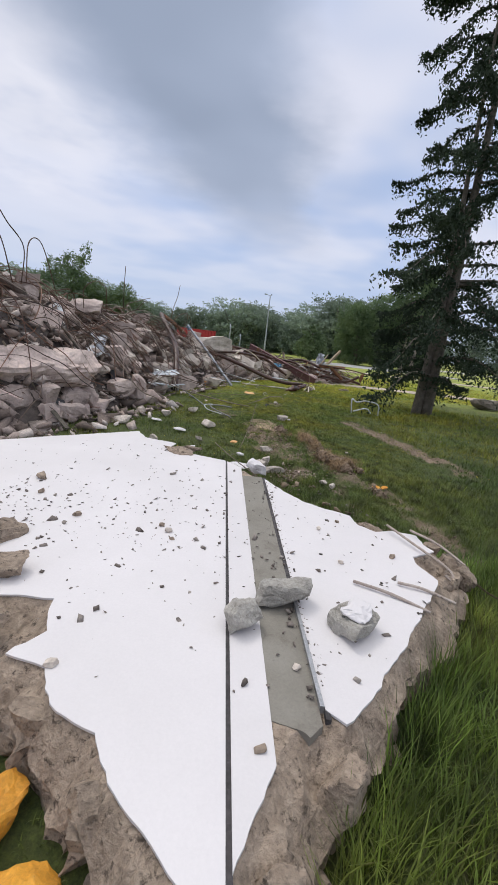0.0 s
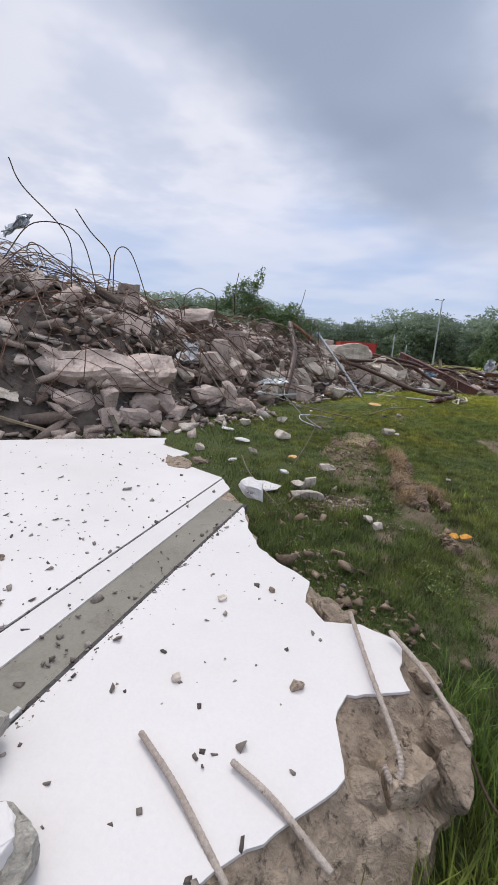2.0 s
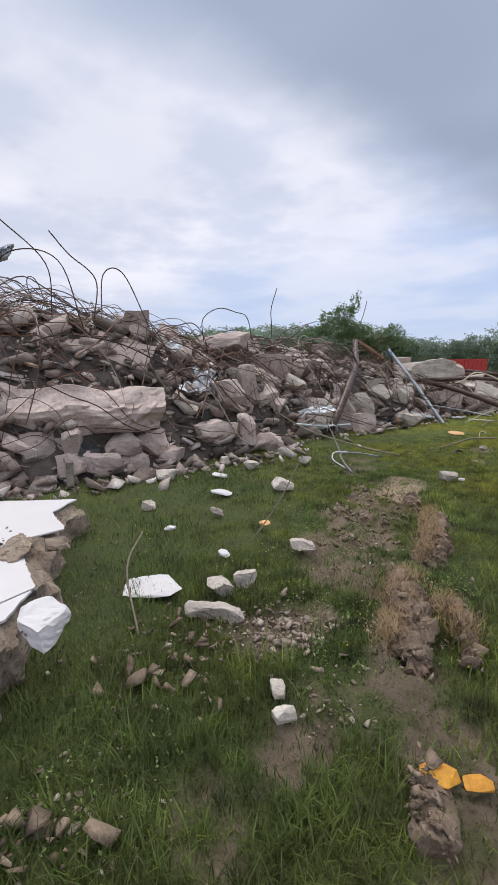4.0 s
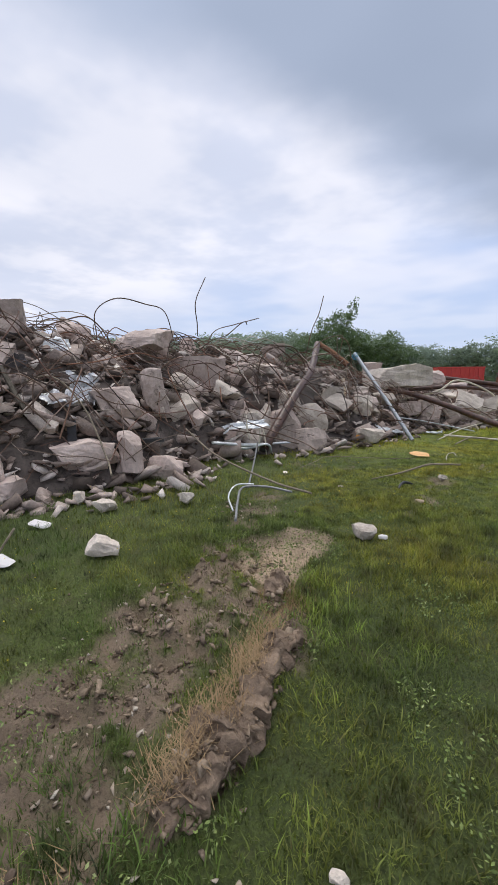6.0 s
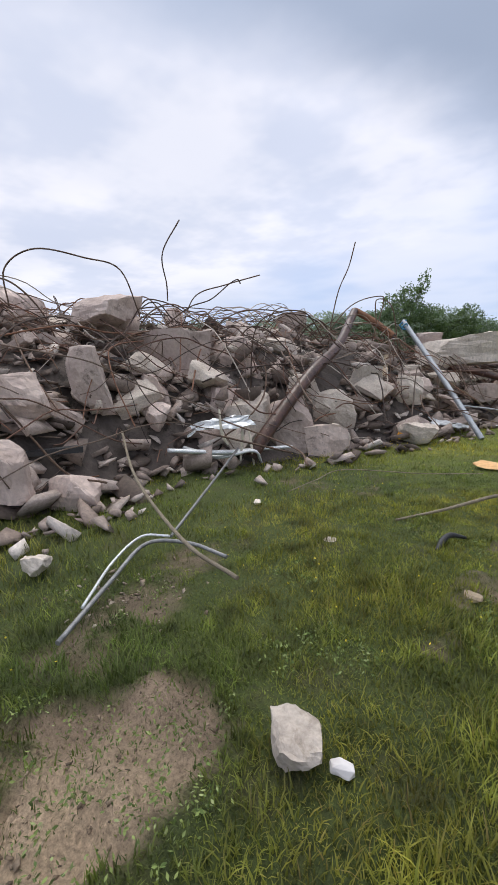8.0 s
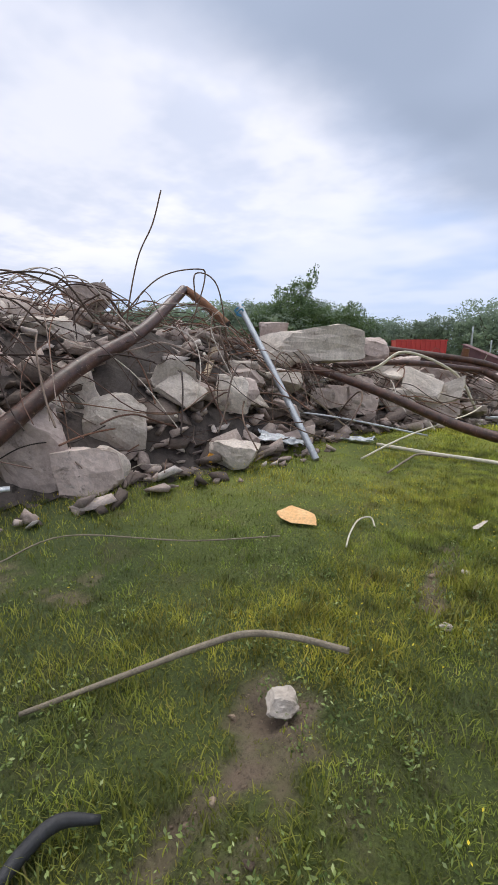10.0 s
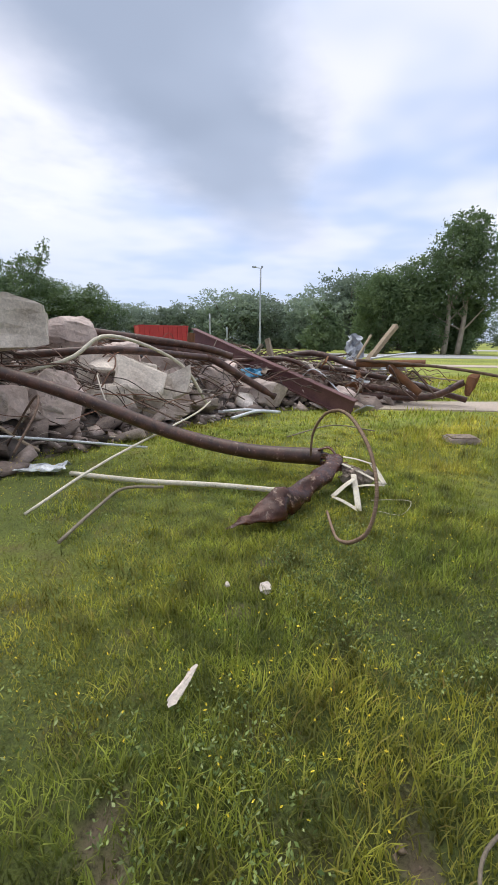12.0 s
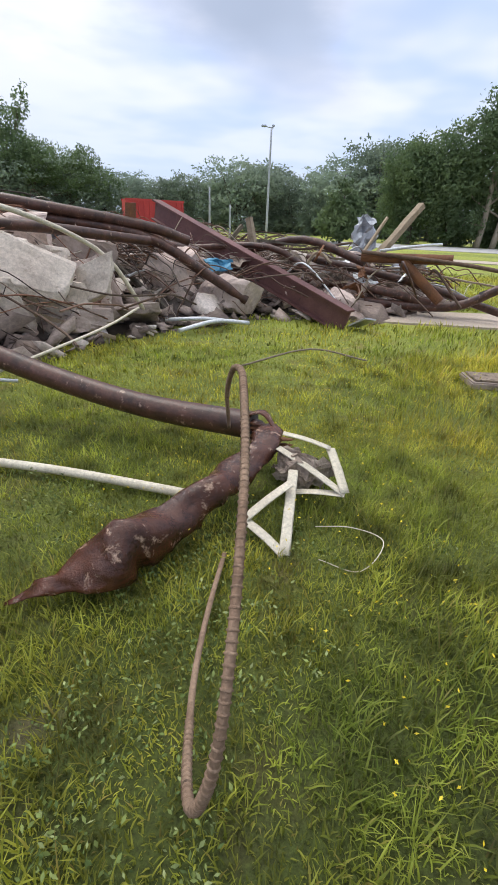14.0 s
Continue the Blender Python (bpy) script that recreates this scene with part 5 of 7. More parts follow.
def inside_polygon(x, y, poly):
    odd = np.zeros(x.shape, bool)
    d = np.full(x.shape, 1e9)
    for (ax, ay), (bx, by) in zip(poly, poly[1:] + poly[:1]):
        odd ^= ((ay > y) != (by > y)) & (x < (bx - ax) * (y - ay) / ((by - ay) or 1e-9) + ax)
        t = np.clip(((x - ax) * (bx - ax) + (y - ay) * (by - ay)) / ((bx - ax) ** 2 + (by - ay) ** 2 + 1e-12), 0, 1)
        d = np.minimum(d, np.hypot(x - ax - t * (bx - ax), y - ay - t * (by - ay)))
    return odd, d


# body: an uneven broken sheet that falls away beyond the paint, with ragged sides
step_ = 0.04
bx_, by_ = np.meshgrid(np.arange(-6.6, 2.3, step_), np.arange(-1.2, 6.0, step_))
jx = bx_ + 0.05 * (value_noise(bx_, by_, 0.09, 61) - 0.5)
jy = by_ + 0.05 * (value_noise(bx_, by_, 0.09, 62) - 0.5)
in_out, d_out = inside_polygon(jx, jy, jagged(OUT, 0.1, 0.06, 3))
in_paint, d_paint = inside_polygon(jx, jy, PAINT)
gap = np.where(in_paint, 0.0, d_paint)
rough_ = 0.6 * value_noise(jx, jy, 0.22, 63) + 0.4 * value_noise(jx, jy, 0.08, 64)
chips = value_noise(jx, jy, 0.05, 65)
bz = SZ - 0.006 - (np.clip(gap / 0.03, 0, 1) * 0.012 + np.clip(gap / 0.16, 0, 1) * (0.02 + 0.16 * rough_ + 0.05 * chips)) - 0.16 * np.clip(0.12 - d_out, 0, 1) / 0.12 * rough_
cell = in_out[:-1, :-1] & in_out[1:, :-1] & in_out[:-1, 1:] & in_out[1:, 1:]
b = bmesh.new()
made = {}


def slab_vert(i, j):
    if (i, j) not in made:
        made[i, j] = b.verts.new((jx[i, j], jy[i, j], bz[i, j]))
    return made[i, j]


for i, j in zip(*np.nonzero(cell)):
    b.faces.new((slab_vert(i, j), slab_vert(i, j + 1), slab_vert(i + 1, j + 1), slab_vert(i + 1, j)))
rim = [e for e in b.edges if len(e.link_faces) == 1]
for _ in range(5):
    near = {}
    for e in rim:
        p, q = e.verts
        near.setdefault(p, []).append(q.co.copy())
        near.setdefault(q, []).append(p.co.copy())
    for v_, qs in near.items():
        mean = sum(qs, Vector()) / len(qs)
        v_.co = v_.co * 0.45 + mean * 0.55
for z in (0.26, 0.18, 0.10, 0.03, -0.06):
    r = bmesh.ops.extrude_edge_only(b, edges=rim)
    for v_ in (q for q in r["geom"] if isinstance(q, bmesh.types.BMVert)):
        w = noise.noise_vector(Vector((v_.co.x * 4, v_.co.y * 4, z * 11))) * 0.085 + noise.noise_vector(Vector((v_.co.x * 15, v_.co.y * 15, z * 25))) * 0.045
        v_.co.x, v_.co.y = v_.co.x + w.x, v_.co.y + w.y
        v_.co.z = min(v_.co.z - 0.02, z + w.z * 0.6)
    rim = [q for q in r["geom"] if isinstance(q, bmesh.types.BMEdge)]
bmesh.ops.recalc_face_normals(b, faces=b.faces[:])
part("slab_body", b, RAW, slab, "rough broken grey-brown concrete")
for x, y, w, d, h, a in ((1.80, 1.72, 0.24, 0.14, 0.13, 50), (1.93, 2.05, 0.22, 0.16, 0.13, -30), (1.66, 1.62, 0.16, 0.12, 0.10, 20), (1.97, 1.86, 0.2, 0.14, 0.16, 70), (1.86, 2.32, 0.2, 0.14, 0.10, -45), (1.62, 2.5, 0.2, 0.1, 0.08, 10), (1.30, 2.6, 0.26, 0.16, 0.07, -40), (0.50, -0.15, 0.22, 0.16, 0.2, 40), (0.2, -0.55, 0.2, 0.16, 0.16, 10), (-0.5, -0.3, 0.2, 0.14, 0.12, 30), (-0.95, 0.05, 0.24, 0.16, 0.12, -30)):
    part("broken_edge", cut_block(rng, w, d, h, 12, 6, 0.05), RAW, slab).matrix_basis = pose(x, y, SZ - 0.03 - h, rng.uniform(-14, 14), rng.uniform(-14, 14), a)
SEAM_L, GROOVE_L, GROOVE_R = (-0.015, -0.072), (0.19, -0.072), (0.44, -0.068)
paint = jagged(PAINT, 0.05, 0.022, 8)
part("paint_panel", plate(clip_x(paint, (SEAM_L[0] - 0.012, SEAM_L[1]), False), SZ - 0.006, SZ + 0.008), WHITE, slab, "white painted face")
mid = clip_x(clip_x(paint, (SEAM_L[0] + 0.012, SEAM_L[1]), True), GROOVE_L, False)
part("paint_panel", plate(mid, SZ - 0.006, SZ + 0.010), WHITE, slab, "white painted strip")
part("paint_panel", plate(clip_x(paint, (GROOVE_R[0] + 0.03, GROOVE_R[1]), True), SZ - 0.006, SZ + 0.008), WHITE, slab, "white painted face")
part("seam", plate(clip_x(clip_x([(-1, -0.6), (1, -0.6), (1, 4.4), (-1, 4.4)], (SEAM_L[0] - 0.014, SEAM_L[1]), True), (SEAM_L[0] + 0.014, SEAM_L[1]), False), SZ - 0.035, SZ - 0.002), SEAM, slab, "dark open seam")
part("groove_floor", plate(clip_x(clip_x(jagged([(-1, 0.0), (0.28, 0.06), (0.36, 0.0), (0.5, 0.14), (1, 0.12), (1, 3.82), (-1, 3.82)], 0.03, 0.035, 14), GROOVE_L, True), GROOVE_R, False), SZ - 0.05, SZ - 0.001), STRIP, slab, "recessed grey screed strip")
part("edge_trim", plate(clip_x(clip_x([(-1, 0.15), (1, 0.15), (1, 1.25), (-1, 1.25)], GROOVE_R, True), (GROOVE_R[0] + 0.022, GROOVE_R[1]), False), SZ - 0.05, SZ + 0.028), STEEL, slab, "grey metal edge trim")
part("edge_seam", plate(clip_x(clip_x(jagged([(-1, 1.25), (1, 1.25), (1, 3.8), (-1, 3.8)], 0.1, 0.01, 4), GROOVE_R, True), (GROOVE_R[0] + 0.026, GROOVE_R[1]), False), SZ - 0.05, SZ + 0.002), SEAM, slab, "dark gritty joint")
part("edge_seam", plate(clip_x(clip_x([(-1, 0.1), (1, 0.1), (1, 3.8), (-1, 3.8)], (GROOVE_R[0] + 0.024, GROOVE_R[1]), True), (GROOVE_R[0] + 0.05, GROOVE_R[1]), False), SZ - 0.05, SZ + 0.004), SEAM, slab, "dark seam beside the metal trim")
for pts in ([(0.86, 1.37, SZ + 0.03), (1.1, 1.25, SZ + 0.03), (1.36, 1.10, SZ + 0.0)], [(1.22, 1.42, SZ + 0.03), (1.4, 1.36, SZ + 0.03), (1.62, 1.27, SZ - 0.01)],
            [(1.44, 2.47, SZ + 0.07), (1.6, 2.1, SZ + 0.05), (1.74, 1.80, SZ + 0.03), (1.78, 1.70, SZ + 0.0), (1.76, 1.65, SZ - 0.03), (1.72, 1.69, SZ - 0.01)], [(1.66, 2.42, SZ + 0.06), (1.85, 2.2, SZ + 0.04), (2.03, 1.97, SZ - 0.04)]):
    tube("reinforcing_bar", pts, [0.0105, 0.0135] * 30, ROD, 8, 40, slab, label="rusty grey reinforcing bar")
tagged(tube("wire", [(2.02, 2.0, 0.30), (2.12, 1.85, 0.2), (2.3, 1.78, 0.12), (2.55, 1.7, 0.06), (2.75, 1.75, 0.03)], 0.007, REBAR, 6), "thin wire trailing into the grass", "wire")


def rock(x, y, z, w, d, h, mat_, label, turn=0, name="rock", pts=22, sink=0.02):
    ob = part(name, cut_block(rng, w * 0.9, d * 0.9, h * 0.95, 18, 7, 0.05) if w >= 0.12 else chunk(rng, w, d, h, pts, 0.42, 0.02, 0.05 * w, 2), mat_)
    ob.matrix_basis = pose(x, y, z - sink, rng.uniform(-5, 5), rng.uniform(-5, 5), turn)
    return tagged(ob, label, "rock")


rock(0.30, 1.02, SZ, 0.40, 0.26, 0.17, GREYROCK, "grey angular concrete lump on the white slab", 12, sink=0.0)
rock(0.03, 0.72, SZ, 0.25, 0.22, 0.18, GREYROCK, "grey rounded concrete lump on the white slab", 40, sink=0.0)
lump = rock(0.74, 0.82, SZ, 0.33, 0.29, 0.15, GREYROCK, "broken concrete lump with white painted face on the slab", 30, sink=0.0)
cap = part("painted_face", chunk(rng, 0.24, 0.20, 0.055, 34, 0.4, 0.02, 0.018, 2), WHITE, lump, "white painted face")
cap.matrix_basis = pose(0.0, -0.02, 0.122, 6, -4, 20)
pebbles = []
while len(pebbles) < 900:
    x, y = rng.uniform(-3.4, 1.6), rng.uniform(-0.5, 5.2)
    lean = 0.35 if x < -0.9 else 1.0
    cluster = math.exp(-((x + 0.75) ** 2 + (y - 1.9) ** 2) / 1.2) + math.exp(-((x + 2.2) ** 2 + (y - 2.2) ** 2) / 0.5) * 2 + math.exp(-((x - 0.42 + 0.07 * y) ** 2) / 0.006) * 1.2 + 0.25
    if rng.random() < cluster * 0.5 and 0.9 * x + y > -0.5 and y < 4.6 - 0.95 * max(x, -0.3) and (y > 0.2 + 0.95 * max(0, x - 0.5)) and x < 1.5:
        pebbles.append((x, y, SZ + 0.006))
for _ in range(420):
    y = rng.uniform(0.3, 3.6)
    pebbles.append((GROOVE_R[0] + GROOVE_R[1] * y + 0.02 + rng.gauss(0, 0.022) + abs(rng.gauss(0, 0.02)), y, SZ + 0.006))
tagged(part("slab_debris", scatter("slab_debris", SHAPES, pebbles, [(0.008 + rng.gammavariate(1.2, 0.011)) * (1.0 if k < 900 else 0.5) for k in range(len(pebbles))], CRUMBS, 0.8), None), "small grey concrete crumbs scattered on the white slab", "debris", kind="stuff")
for x, y, s in ((-0.68, 1.92, 0.09), (-0.76, 2.02, 0.07), (-0.62, 1.78, 0.06), (-1.55, 2.05, 0.09), (-0.95, 0.25, 0.09), (0.72, 2.32, 0.07), (0.95, 2.55, 0.06), (1.32, 1.88, 0.08), (0.82, 1.68, 0.07), (-2.3, 2.9, 0.14), (-2.75, 2.6, 0.16), (-2.1, 2.5, 0.1), (0.34, 0.42, 0.06), (0.13, -0.1, 0.07)):
    rock(x, y, SZ, s, s * 0.8, s * 0.6, rng.choice((LIMESTONE, RAW)), "small concrete crumb on the white slab", rng.uniform(0, 180), "stone", 14, 0.0)
for x, y, w, d, h, t in ((-1.75, 1.0, 0.5, 0.3, 0.12, 20), (-2.0, 1.45, 0.6, 0.35, 0.16, 60), (-1.55, 0.55, 0.42, 0.25, 0.10, -30), (-2.6, 1.9, 0.5, 0.4, 0.2, 10)):
    rock(x, y, SZ - 0.01, w, d, h, RAW, "broken concrete flake lying on the slab", t, "concrete_flake")
for x, y, z, w, d, h in ((-1.05, -0.34, 0.0, 0.55, 0.4, 0.17), (-0.78, -0.60, 0.0, 0.5, 0.34, 0.12), (-1.5, -0.2, 0.0, 0.6, 0.5, 0.2), (0.45, -0.60, 0.0, 0.3, 0.22, 0.08)):
    rock(x, y, z, w, d, h, YELLOW, "broken block with orange-yellow paint under the slab's edge", rng.uniform(0, 90), "painted_block")

# ---- stones, scraps and sticks on the grass ----
STONES = [(0.34, 6.73, 0.24), (-2.88, 7.85, 0.36), (-1.03, 8.45, 0.34), (-1.06, 7.02, 0.15), (-1.93, 6.66, 0.2), (1.22, 4.95, 0.14), (1.34, 4.82, 0.13), (0.86, 10.4, 0.30), (0.23, 5.6, 0.24), (0.31, 5.83, 0.22),
          (-2.85, 9.29, 0.3), (-2.2, 9.3, 0.3), (2.08, 7.31, 0.08), (-1.66, 10.19, 0.32), (0.82, 13.77, 0.19), (-0.3, 12.22, 0.13), (-1.56, 12.57, 0.12), (1.34, 15.65, 0.09), (1.34, 14.85, 0.09), (1.71, 17.47, 0.11), (1.46, 17.51, 0.06)]
for x, y, s in STONES:
    rock(x, y, 0.0, s, s * rng.uniform(0.6, 0.85), s * rng.uniform(0.5, 0.75), LIMESTONE, "pale broken stone lying in the grass", rng.uniform(0, 180), "stone", 18)
rock(0.42, 5.3, 0.0, 0.46, 0.2, 0.13, LIMESTONE, "long pale stone lying on bare soil", 35, "stone")
stained = rock(-1.85, 17.2, 0.0, 0.86, 0.6, 0.46, LIMESTONE, "pale concrete block with an orange-stained side", 20, "concrete_block")
part("paint_patch", chunk(rng, 0.14, 0.24, 0.22, 20, 0.4, 0.02, 0.02, 1), YELLOW, stained, "orange paint stain").matrix_basis = pose(-0.31, -0.10, 0.08)
for x, y, w, m_, lb in ((-1.6, 7.72, 0.36, WHITE, "white plaster chip lying in the grass"), (-1.09, 6.27, 0.16, WHITE, "white plaster chip lying in the grass"), (-0.17, 6.11, 0.16, WHITE, "white plaster chip lying in the grass"), (-2.26, 8.44, 0.3, WHITE, "white plaster chip lying in the grass"),
                        (-0.34, 7.03, 0.18, ORANGE, "orange board scrap lying in the grass"), (-0.17, 15.87, 0.50, ORANGE, "torn orange foam board lying on the grass"), (2.06, 4.92, 0.20, YELLOW, "broken chip with orange-yellow paint in the mud"), (2.2, 4.98, 0.14, YELLOW, "broken chip with orange-yellow paint in the mud"),
                        (-0.22, 5.28, 0.62, WHITE, "white plaster plate lying in the grass"), (1.05, 10.45, 0.12, WHITE, "white chip in the grass"), (0.95, 12.05, 0.15, WOOD, "wood chip on bare soil")):
    ob = part("board_scrap", chunk(rng, w, w * 0.6, 0.05, 20, 0.5, 0.02, 0.02 * w, 1), m_)
    ob.matrix_basis = pose(x, y, 0.02, rng.uniform(4, 14), rng.uniform(-10, 10), rng.uniform(-30, 30))
    tagged(ob, lb, "scrap")
for pts, r, m_, lb in (([(-0.14, 13.1, 0.0), (0.13, 13.53, 0.05), (0.33, 13.76, 0.12), (0.54, 13.91, 0.20), (0.77, 14.0, 0.22), (1.04, 14.03, 0.24)], [0.012, 0.016, 0.018, 0.018, 0.017, 0.016], STICK, "bare brown branch lying bowed on the grass"),
                       ([(-1.55, 13.08, 0.02), (-1.58, 13.7, 0.04), (-1.56, 14.3, 0.06), (-0.67, 14.84, 0.04), (-0.1, 15.4, 0.02)], 0.007, STICK, "thin dry vine trailing over the grass"),
                       ([(0.09, 18.0, 0.02), (0.15, 18.7, 0.05), (0.25, 19.1, 0.08), (0.64, 19.2, 0.07)], 0.016, STICK, "bent dark stick lying in the grass"),
                       ([(0.47, 15.5, 0.03), (0.42, 15.72, 0.06), (0.40, 15.98, 0.09), (0.48, 16.08, 0.10), (0.55, 16.0, 0.05)], 0.008, TAPE, "pale hooked twig standing in the grass"),
                       ([(2.7, 16.1, 0.02), (2.45, 16.0, 0.12), (2.3, 15.85, 0.14), (2.28, 15.6, 0.08), (2.15, 15.45, 0.02)], 0.006, STICK, "thin dark twig arching over grass"),
                       ([(-0.58, 9.97, 0.02), (-0.98, 10.5, 0.06), (-1.25, 10.95, 0.12), (-1.0, 11.2, 0.12), (-0.62, 11.3, 0.08)], 0.017, DULL, "bent grey metal conduit sticking out of grass"),
                       ([(-0.83, 10.22, 0.03), (-1.28, 10.66, 0.05), (-1.42, 11.0, 0.12), (-1.2, 11.15, 0.14)], 0.012, TIN, "bent white metal strip sticking out of grass"),
                       ([(-1.42, 11.3, 0.03), (-2.0, 12.2, 0.18), (-2.8, 13.4, 0.36)], 0.016, DULL, "pale bent strip leaning in the grass"),
                       ([(-3.4, 11.9, 0.75), (-2.2, 11.4, 0.45), (-0.8, 11.0, 0.28), (-0.1, 10.95, 0.22)], 0.016, STICK, "long thin brown stick leaning from the heap"),
                       ([(2.05, 21.9, 0.03), (2.9, 22.6, 0.10), (3.6, 22.4, 0.05)], 0.012, STICK, "thin dark branch lying in the grass"),
                       ([(8.0, 26.0, 0.1), (9.0, 26.2, 1.0), (10.2, 26.0, 0.9), (11, 25.8, 0.2)], 0.02, REBAR, "thin bar arching over the path"),
                       ([(0.2, 4.8, 0.02), (-0.3, 5.1, 0.25), (-0.6, 5.5, 0.35)], 0.008, STICK, "thin dry stem leaning over the grass"), ([(-0.2, 6.6, 0.0), (-0.05, 6.9, 0.4), (0.05, 7.2, 0.85)], 0.007, STICK, "thin dry stem standing in the grass")):
    tagged(tube("stick", pts, r, m_, 7, 6), lb, "stick" if m_ is STICK else "conduit")
tagged(tube("rubber_hose", [(0.47, 12.63, 0.02), (0.45, 12.78, 0.05), (0.47, 12.9, 0.07), (0.56, 13.0, 0.04)], [0.016, 0.026, 0.025, 0.014], RUBBER, 9, 6), "short black rubber hose piece lying on grass", "rubber hose")
tagged(tube("rubber_hose", [(-3.3, 17.0, 0.15), (-3.0, 17.25, 0.35), (-2.8, 17.4, 0.1)], 0.09, RUBBER, 9, 5), "black rubber scrap at the heap's foot", "rubber hose")
ob = part("splintered_board", chunk(rng, 0.05, 0.27, 0.02, 18, 0.7, 0.02, 0.012, 1), LIMESTONE)
ob.matrix_basis = pose(1.35, 16.6, 0.04, 6, 4, -22)
tagged(ob, "splintered white-painted board lying in the grass", "board")
# strap and twine beside the folded pipe
strap = base("strap_tangle", pose(0, 0, 0), "tangle of stiff cream straps by the crushed pipe", "strap")
for a, b_ in (((2.50, 19.45, 0.30), (2.92, 19.2, 0.14)), ((2.92, 19.2, 0.14), (2.60, 19.25, 0.10)), ((2.62, 19.3, 0.22), (2.58, 18.77, 0.03)), ((2.58, 18.77, 0.03), (2.36, 18.95, 0.10)), ((2.36, 18.95, 0.10), (2.60, 19.15, 0.22)), ((2.85, 19.5, 0.28), (2.92, 19.2, 0.15)), ((2.85, 19.5, 0.28), (2.55, 19.55, 0.34))):
    tube("strap", [a, tuple((Vector(a) + Vector(b_)) / 2 + Vector((0, 0, 0.01))), b_], 0.03, TAPE, 8, 4, strap, True, True, [0.14, 0.14, 0.14])
ob = part("crumpled_sack", chunk(rng, 0.40, 0.3, 0.28, 26, 0.3, 0.02, 0.09, 3), SACK)
ob.matrix_basis = pose(2.66, 19.45, 0.02, 5, 10, 30)
tagged(ob, "crumpled dirty sacking beside the crushed pipe", "sack")
tagged(tube("twine", [(2.75, 19.0, 0.05), (2.95, 19.0, 0.06), (3.08, 18.85, 0.10), (2.95, 18.7, 0.03), (2.75, 18.75, 0.04)], 0.003, TAPE, 5), "loop of pale twine in the grass", "twine")
hatch = base("utility_box", pose(4.87, 21.9, 0), "low weathered utility cover set in the grass", "utility cover")
part("cover", box(0.5, 0.4, 0.08, 0.015, (0, 0, 0.03)), CONCRETE, hatch)
part("lid", box(0.42, 0.32, 0.02, 0.006, (0, 0, 0.082)), RAW, hatch)
# a far bent conduit and a turned-over clod heap
cw = base("scrap_frame", pose(3.8, 13.2, 0), "bent white metal frame standing in the grass", "metal frame")
for pts in ([(-0.3, 0.3, 0.0), (-0.35, 0.3, 0.5), (-0.2, 0.2, 0.42), (0.1, 0.1, 0.5), (0.5, 0.0, 0.42), (0.55, 0.0, 0.05)], [(-0.3, 0.1, 0.1), (0.1, 0.0, 0.25), (0.3, 0, 0.1)]):
    tube("bar", pts, 0.022, TIN, 7, 4, cw)
gp = []
for _ in range(1100):
    c = rng.choice(((0.75, 5.25, 0.5), (0.5, 4.85, 0.35), (1.45, 5.1, 0.3), (0.95, 3.9, 0.4), (0.3, 8.2, 0.7), (1.6, 6.2, 0.5), (1.1, 7.2, 0.6), (3.6, 10, 1.2), (-0.9, 10.6, 0.5)))
    x, y = rng.gauss(c[0], c[2] * 0.5), rng.gauss(c[1], c[2] * 0.5)
    gp.append((x, y, float(ground_z(np.array([x]), np.array([y]))[0])))
tagged(part("soil_debris", scatter("soil_debris", ROUND, gp, [0.012 + rng.gammavariate(1.4, 0.014) for _ in gp], GRAVEL), None), "stone crumbs strewn over bare soil", "gravel", kind="stuff")
fp = []
for _ in range(260):
    y = rng.uniform(5, 12) if rng.random() < 0.8 else rng.uniform(12, 19)
    x = float(np.interp(y, [5, 7, 9, 10.2, 12.5, 15, 17, 19], [-4.2, -3.2, -3.1, -2.6, -3.0, -2.1, -1.6, -1.2])) + abs(rng.gauss(0, 0.32 if y < 12 else 0.2)) - (0.35 if y < 8 else 0.1)
    fp.append((x, y, 0.0))
tagged(part("foot_rubble", scatter("foot_rubble", SHAPES, fp, [0.06 + rng.gammavariate(1.6, 0.07) for _ in fp], PIECES), None), "concrete lumps scattered at the heap's foot", "rubble", kind="stuff")

CLOD = island_material("soil_clods", [(0.12, 0.085, 0.06), (0.20, 0.145, 0.10), (0.28, 0.205, 0.14), (0.36, 0.275, 0.195)], 0.97, 0.8)
for _ in range(220):
    t_ = rng.random()
    x, y = 0.75 + 1.0 * t_ + rng.gauss(0, 0.16), 3.75 - 0.75 * t_ + rng.gauss(0, 0.18)
    if rng.random() < 0.3:
        x, y = rng.gauss(0.5, 0.3), rng.gauss(4.8, 0.3)
    gp.append((x, y, 0.02))
lp = gp[-220:]
tagged(part("turned_soil", scatter("turned_soil", ROUND, lp, [0.025 + rng.gammavariate(1.3, 0.03) for _ in lp], CLOD), None), "turned-up brown soil and stones along the slab", "soil", kind="stuff")
cg = np.random.default_rng(91)
cx_, cy_ = cg.uniform(-2, 5, 90000), cg.uniform(2.5, 17, 90000)
ok = bare(cx_, cy_) > 0.35 + 0.5 * cg.random(90000)
cp = np.stack([cx_[ok], cy_[ok], ground_z(cx_[ok], cy_[ok]) - 0.004], -1)[:3800]
tagged(part("soil_clods", scatter("soil_clods", ROUND, cp, [0.007 + rng.gammavariate(1.1, 0.009) for _ in cp], CLOD, 0.95), None), "dark clods of churned soil", "soil", kind="stuff")
